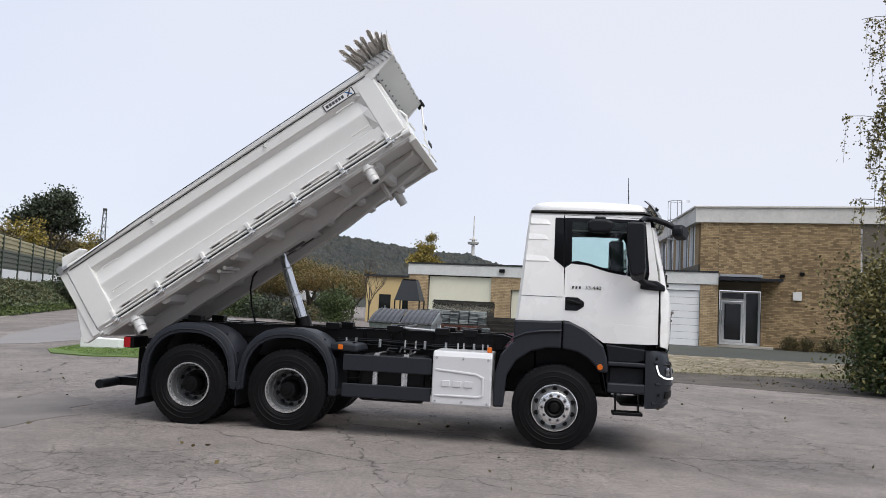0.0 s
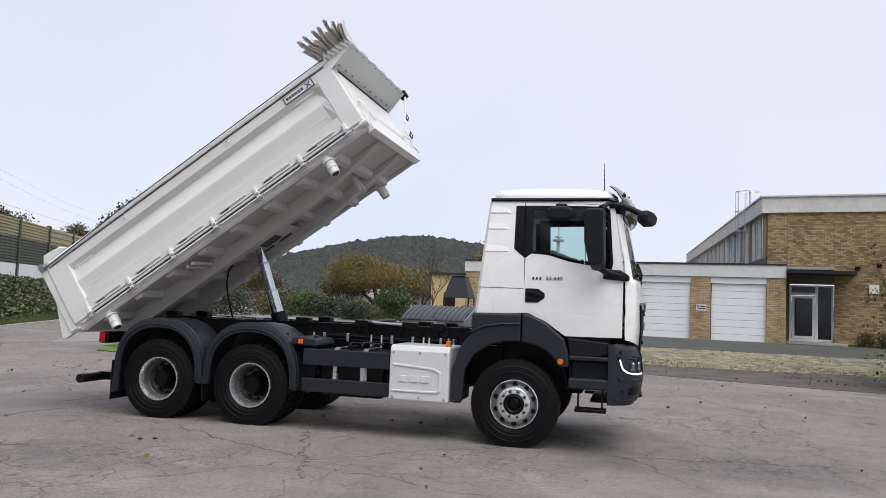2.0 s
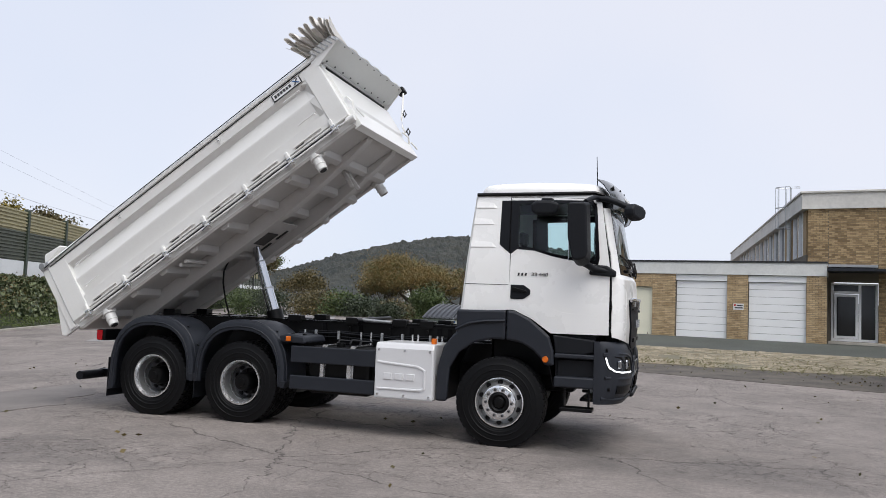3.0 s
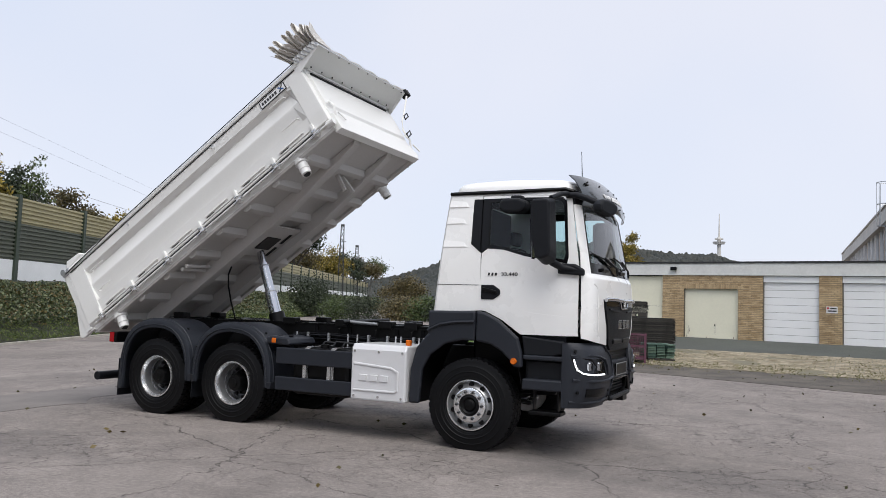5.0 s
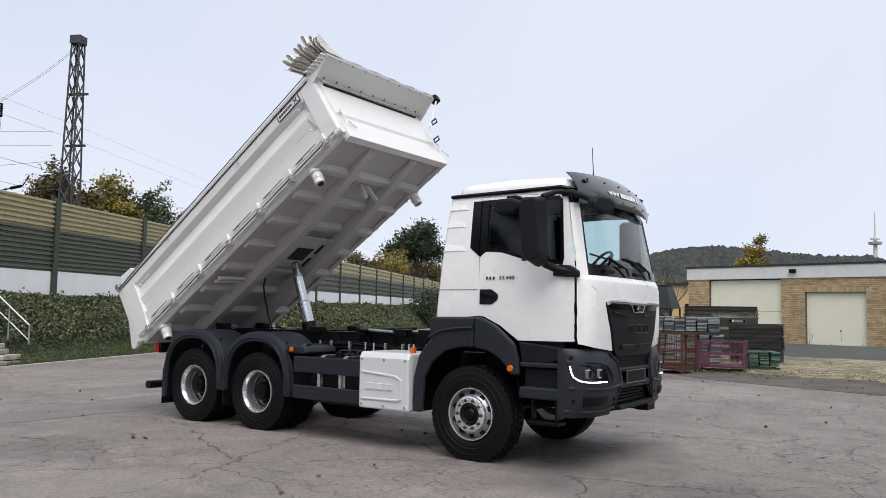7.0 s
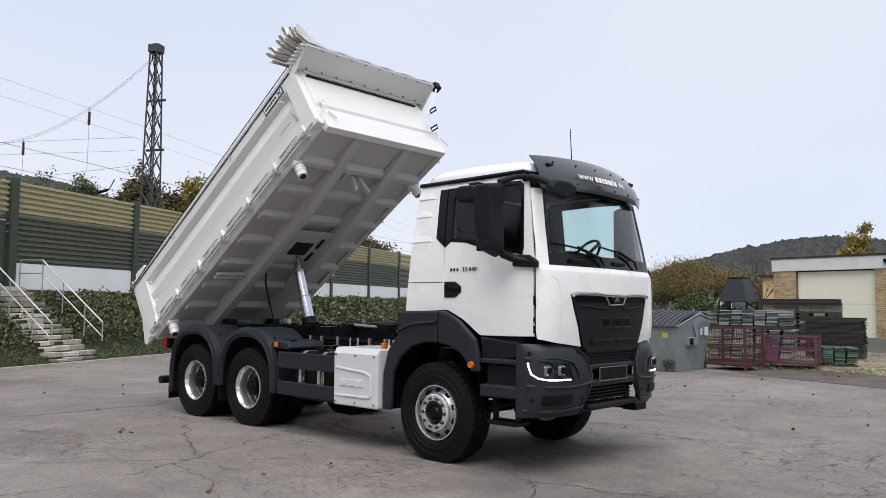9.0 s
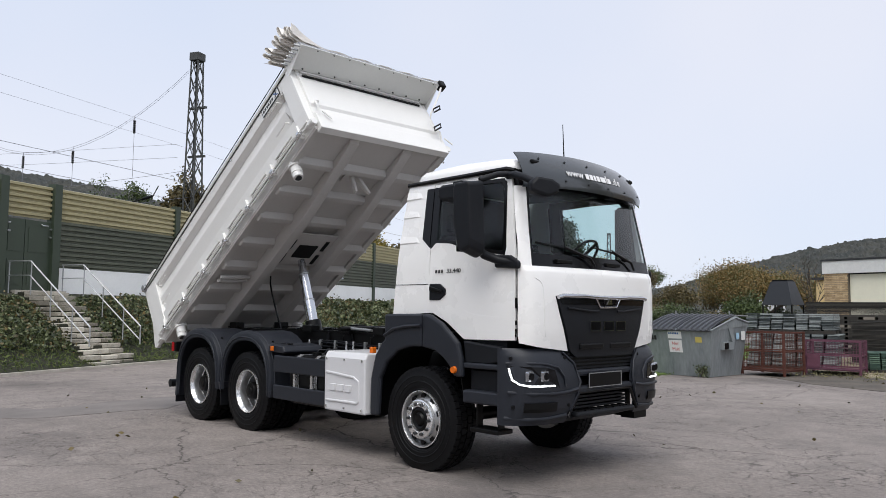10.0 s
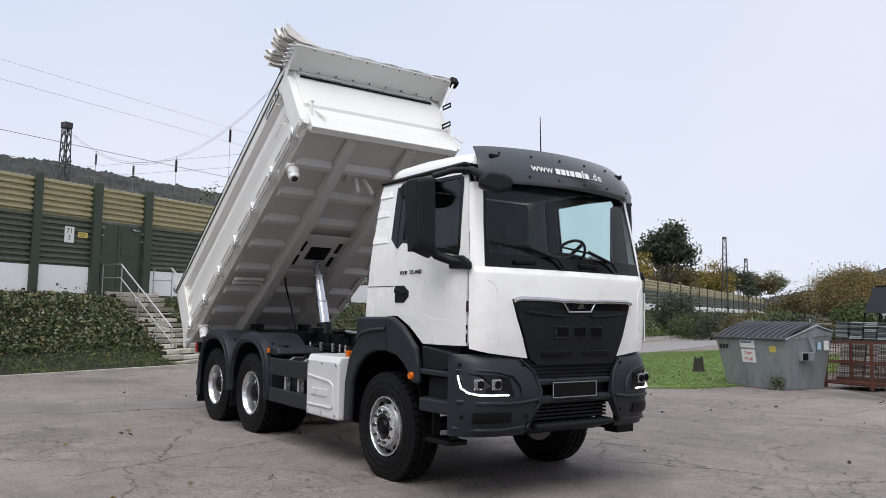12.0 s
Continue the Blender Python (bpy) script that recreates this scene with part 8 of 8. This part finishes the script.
def mesh_crate(x, y, yaw, w, d, h, material, label, sheet=False):
    c = thing("mesh_crate", label, "crate", pose(x, y, ground_z(x, y) + 0.03, 0, 0, yaw), group="mesh crates")
    for sx in (-1, 1):
        for sy in (-1, 1):
            part("corner_post", box(B(), sx * w / 2 - 0.03, sx * w / 2 + 0.03, sy * d / 2 - 0.03, sy * d / 2 + 0.03, 0.0, h), material, c)
    for z in (0.16, h * 0.55, h - 0.03):
        for sy in (-1, 1):
            part("rail", box(B(), -w / 2 + 0.03, w / 2 - 0.03, sy * d / 2 - 0.018, sy * d / 2 + 0.018, z - 0.018, z + 0.018), material, c)
        for sx in (-1, 1):
            part("rail", box(B(), sx * w / 2 - 0.018, sx * w / 2 + 0.018, -d / 2 + 0.03, d / 2 - 0.03, z - 0.018, z + 0.018), material, c)
    part("floor", box(B(), -w / 2, w / 2, -d / 2, d / 2, 0.10, 0.13), material, c)
    bm = B()
    for k in range(int(w / 0.075)):
        u = -w / 2 + 0.06 + 0.075 * k
        for sy in (-1, 1):
            cyl(bm, (u, sy * d / 2, 0.16), (u, sy * d / 2, h - 0.04), 0.005, n=4, caps=False)
    for k in range(int(d / 0.075)):
        u = -d / 2 + 0.06 + 0.075 * k
        for sx in (-1, 1):
            cyl(bm, (sx * w / 2, u, 0.16), (sx * w / 2, u, h - 0.04), 0.005, n=4, caps=False)
    for k in range(int((h - 0.2) / 0.1)):
        z = 0.2 + 0.1 * k
        for sy in (-1, 1):
            cyl(bm, (-w / 2, sy * d / 2, z), (w / 2, sy * d / 2, z), 0.005, n=4, caps=False)
        for sx in (-1, 1):
            cyl(bm, (sx * w / 2, -d / 2, z), (sx * w / 2, d / 2, z), 0.005, n=4, caps=False)
    part("wire_mesh", bm, material, c)
    if sheet:
        part("sheet_panel", box(B(), -w / 2, -w / 2 + 0.36, -d / 2 - 0.03, -d / 2 - 0.02, 0.18, 0.5), PURPLE, c, "pink painted sheet panel")
    return c


mesh_crate(0.62, 26.45, -12, 1.2, 1.1, 1.18, RUST, "rusty brown steel mesh crate")
mesh_crate(1.98, 27.57, 2, 1.35, 0.95, 0.92, PURPLE, "faded purple steel mesh crate", True)


def slat_stack(x, y, yaw, cols, tiers, w, d, th, material, label, seed=1):
    """Columns of thin flat pieces on pallets, one tier on another; the origin is the front left foot."""
    rnd = random.Random(seed)
    t = thing("slat_stack", label, "stack", pose(x, y, ground_z(x, y), 0, 0, yaw), group="stacks of slats")
    z = 0.0
    for layers in tiers:
        for u in (0.0, 0.46, 0.92):
            part("bearer", box(B(), 0, cols * w, u * d, u * d + 0.08 * d, z, z + 0.09), WOOD_D, t)
        for k in range(int(cols * w / 0.24)):
            part("pallet_board", box(B(), 0.24 * k, 0.24 * k + 0.16, 0, d, z + 0.09, z + 0.115), WOOD_D, t)
        z += 0.118
        for c in range(cols):
            slope = rnd.uniform(-0.005, 0.008)
            for k in range(layers):
                x0 = c * w + slope * k + rnd.uniform(-0.008, 0.008)
                y0 = rnd.uniform(-0.03, 0.03)
                part("slat", box(B(), x0, x0 + w * 0.88, y0, d + y0, z + k * th, z + k * th + th * 0.72), material, t)
        z += layers * th
    return t


slat_stack(-0.67, 28.35, 6, 7, (20, 10), 0.35, 1.75, 0.048, SLAT_G, "grey plastic slats stacked on two tiers of pallets", 2)
slat_stack(2.72, 28.1, 16, 3, (9,), 0.30, 1.3, 0.052, SLAT_GR, "low stack of green plastic slats on a pallet", 4)


def timber_stack(x, y, yaw, l, n, z0, z1, label, seed):
    """Thin boards lying on a few pallets; the origin is the front left foot."""
    rnd = random.Random(seed)
    t = thing("timber_stack", label, "timber", pose(x, y, ground_z(x, y), 0, 0, yaw), group="timber stacks")
    z = 0.0
    while z < z0 - 0.01:
        for u in (0.0, 0.17, 0.34, 0.51, 0.7, 0.87):
            part("pallet_block", box(B(), u * l, u * l + 0.13 * l, 0, 0.22 * n, z, z + 0.09), WOOD_D if rnd.random() < 0.7 else PALLET, t)
        part("pallet_deck", box(B(), 0, l, 0, 0.22 * n, z + 0.09, z + 0.14), WOOD_D, t)
        z += 0.14
    th = 0.036
    for r in range(int((z1 - z) / th)):
        for k in range(n):
            a = rnd.uniform(-0.05, 0.05)
            part("board", box(B(), a, l + a, k * 0.22, k * 0.22 + 0.21, z + r * th, z + r * th + th * 0.8), WOOD_D, t)
    return t


PALLET = mat("pale_pallet_wood", (0.20, 0.18, 0.15), 0.85, var=0.3, scale=3, fine=30, bump=0.3)
timber_stack(-0.3, 33.9, 0, 2.65, 4, 1.4, 1.88, "long dark weathered boards lying on pallets", 1)
timber_stack(1.85, 30.3, 0, 1.65, 4, 0.42, 1.36, "stack of dark weathered boards on pallets", 2)

HOODM = mat("dark_grey_sheet", (0.016, 0.018, 0.022), 0.45, var=0.15, scale=2, fine=20)
# forge-like dark hood on thin legs behind the stacks
HOOD = thing("black_hood", "dark grey tapered sheet-metal hood on thin legs", "hood", pose(-1.38, 35.1, ground_z(-1.2, 35.1), 0, 0, -12))
bm = B()
lo = [bm.verts.new((sx * 0.58, sy * 0.5, 1.73)) for sx, sy in ((-1, -1), (1, -1), (1, 1), (-1, 1))]
hi = [bm.verts.new((sx * 0.33, sy * 0.28, 2.62)) for sx, sy in ((-1, -1), (1, -1), (1, 1), (-1, 1))]
for k in range(4):
    bm.faces.new((lo[k], lo[(k + 1) % 4], hi[(k + 1) % 4], hi[k]))
bm.faces.new(hi)
part("hood", bm, HOODM, HOOD, solid=0.02)
for sx in (-1, 1):
    for sy in (-1, 1):
        part("leg", box(B(), sx * 0.56 - 0.025, sx * 0.56 + 0.025, sy * 0.46 - 0.025, sy * 0.46 + 0.025, 0, 1.75), BLACK, HOOD)
part("cap", box(B(), -0.3, 0.3, -0.25, 0.25, 2.62, 2.68), BLACK, HOOD)

# stump on the lawn and a concrete block at its corner
bm = B()
prof = [(0.0, 0.20), (0.1, 0.16), (0.42, 0.13), (0.46, 0.12)]
rows = [[(r * (1 + 0.18 * math.sin(3 * 2 * math.pi * k / 14 + 1)) * math.cos(2 * math.pi * k / 14), r * math.sin(2 * math.pi * k / 14), z + (0.04 * math.sin(k) if z > 0.4 else 0)) for k in range(15)] for z, r in prof]
grid(bm, rows)
bmesh.ops.remove_doubles(bm, verts=bm.verts[:], dist=0.001)
bmesh.ops.holes_fill(bm, edges=[e for e in bm.edges if e.is_boundary and all(v.co.z > 0.3 for v in e.verts)])
stump = part("tree_stump", bm, WOOD_S)
stump.matrix_basis = pose(-4.66, 27.94, ground_z(-4.66, 27.94) + 0.02)
tagged(stump, "weathered grey tree stump on the lawn", "stump")
blk = part("concrete_block", box(B(), -0.9, 0.5, -0.25, 0.25, -0.1, 0.32), WHITE_WALL, bev=0.02)
blk.matrix_basis = pose(-10.6, 25.4, ground_z(-10.6, 25.4), 0, 0, -12)
tagged(blk, "pale low concrete block on the lawn", "block")

# ---- beyond the lawn: yellow house, white vehicles ----
HOUSE = thing("yellow_house", "yellow rendered flat-roofed building beyond the lawn", "house", pose(-3.4, 58.0, 0.2, 0, 0, -12))
part("wall", box(B(), -2.2, 4.5, 0, 6, 0, 3.7), HOUSE_Y, HOUSE)
part("roof", box(B(), -2.4, 4.7, -0.2, 6.2, 3.7, 3.85), ROOF_EDGE, HOUSE)
for x in (-1.2, 0.6):
    wnd = part("window", box(B(), x, x + 0.9, -0.02, 0.02, 1.2, 2.4), DARKGLASS, HOUSE)
    part("window_frame", box(B(), x - 0.06, x + 0.96, -0.03, -0.021, 1.12, 1.2), FRAME_W, wnd)


def van(x, y, yaw, label):
    v = thing("parked_van", label, "van", pose(x, y, ground_z(x, y), 0, 0, yaw), group="parked vehicles")
    body = part("body", prism(B(), [(-2.4, 0.45), (-2.45, 1.2), (-2.4, 2.1), (-2.2, 2.25), (1.0, 2.25), (1.25, 2.15), (1.75, 1.35), (2.35, 1.1), (2.45, 0.75), (2.4, 0.45)], -0.95, 0.95), VAN_W, v, bev=0.06)
    part("windscreen", prism(B(), [(1.28, 2.08), (1.72, 1.40), (1.76, 1.42), (1.32, 2.10)], -0.82, 0.82), DARKGLASS, v)
    part("side_window", box(B(), 0.35, 1.2, -0.965, -0.952, 1.4, 2.0), DARKGLASS, v)
    for u in (-1.5, 1.5):
        for sy in (-1, 1):
            wh = part("wheel", cyl(B(), (u, sy * 0.75, 0.34), (u, sy * 0.98, 0.34), 0.34, n=20), RUBBER, v, smooth=40)
            part("rim", cyl(B(), (u, sy * 0.98, 0.34), (u, sy * 0.985, 0.34), 0.2, n=16), SILVER, wh)
    return v


van(-12.5, 71.0, 70, "white van parked beyond the lawn")
van(-15.4, 73.0, 95, "white van parked under the trees")
# hedge before the parked vans
for k, (x, y, h, r) in enumerate(((-27.5, 68.0, 2.2, 2.0), (-24.0, 66.5, 2.4, 2.2), (-20.3, 65.0, 2.0, 2.0), (-17.0, 64.0, 1.8, 1.6), (-10.0, 66.0, 1.6, 1.6), (-9.0, 50.5, 1.0, 1.3), (-13.4, 53.0, 1.5, 1.7), (-11.6, 52.0, 1.2, 1.5), (-15.8, 55.0, 1.7, 1.8))):
    shrub(x, y, h, r, (LEAF_G, LEAF_D, LEAF_B)[k % 3], "low hedge shrub beyond the lawn", 1500, 0.2, 80 + k)
SB = thing("info_board", "white notice board on posts beyond the lawn", "sign", pose(-15.3, 57.9, ground_z(-15.3, 57.9), 0, 0, 10))
part("board", box(B(), -0.42, 0.42, -0.02, 0.02, 0.1, 0.86), PAPER, SB)
for x in (-0.36, 0.36):
    part("post", box(B(), x - 0.03, x + 0.03, 0.02, 0.07, -0.1, 0.9), GALV, SB)
for k in range(4):
    part("text_bar", box(B(), -0.34, 0.34 - 0.12 * (k % 2), -0.026, -0.021, 0.18 + 0.17 * k, 0.26 + 0.17 * k), INK, SB)
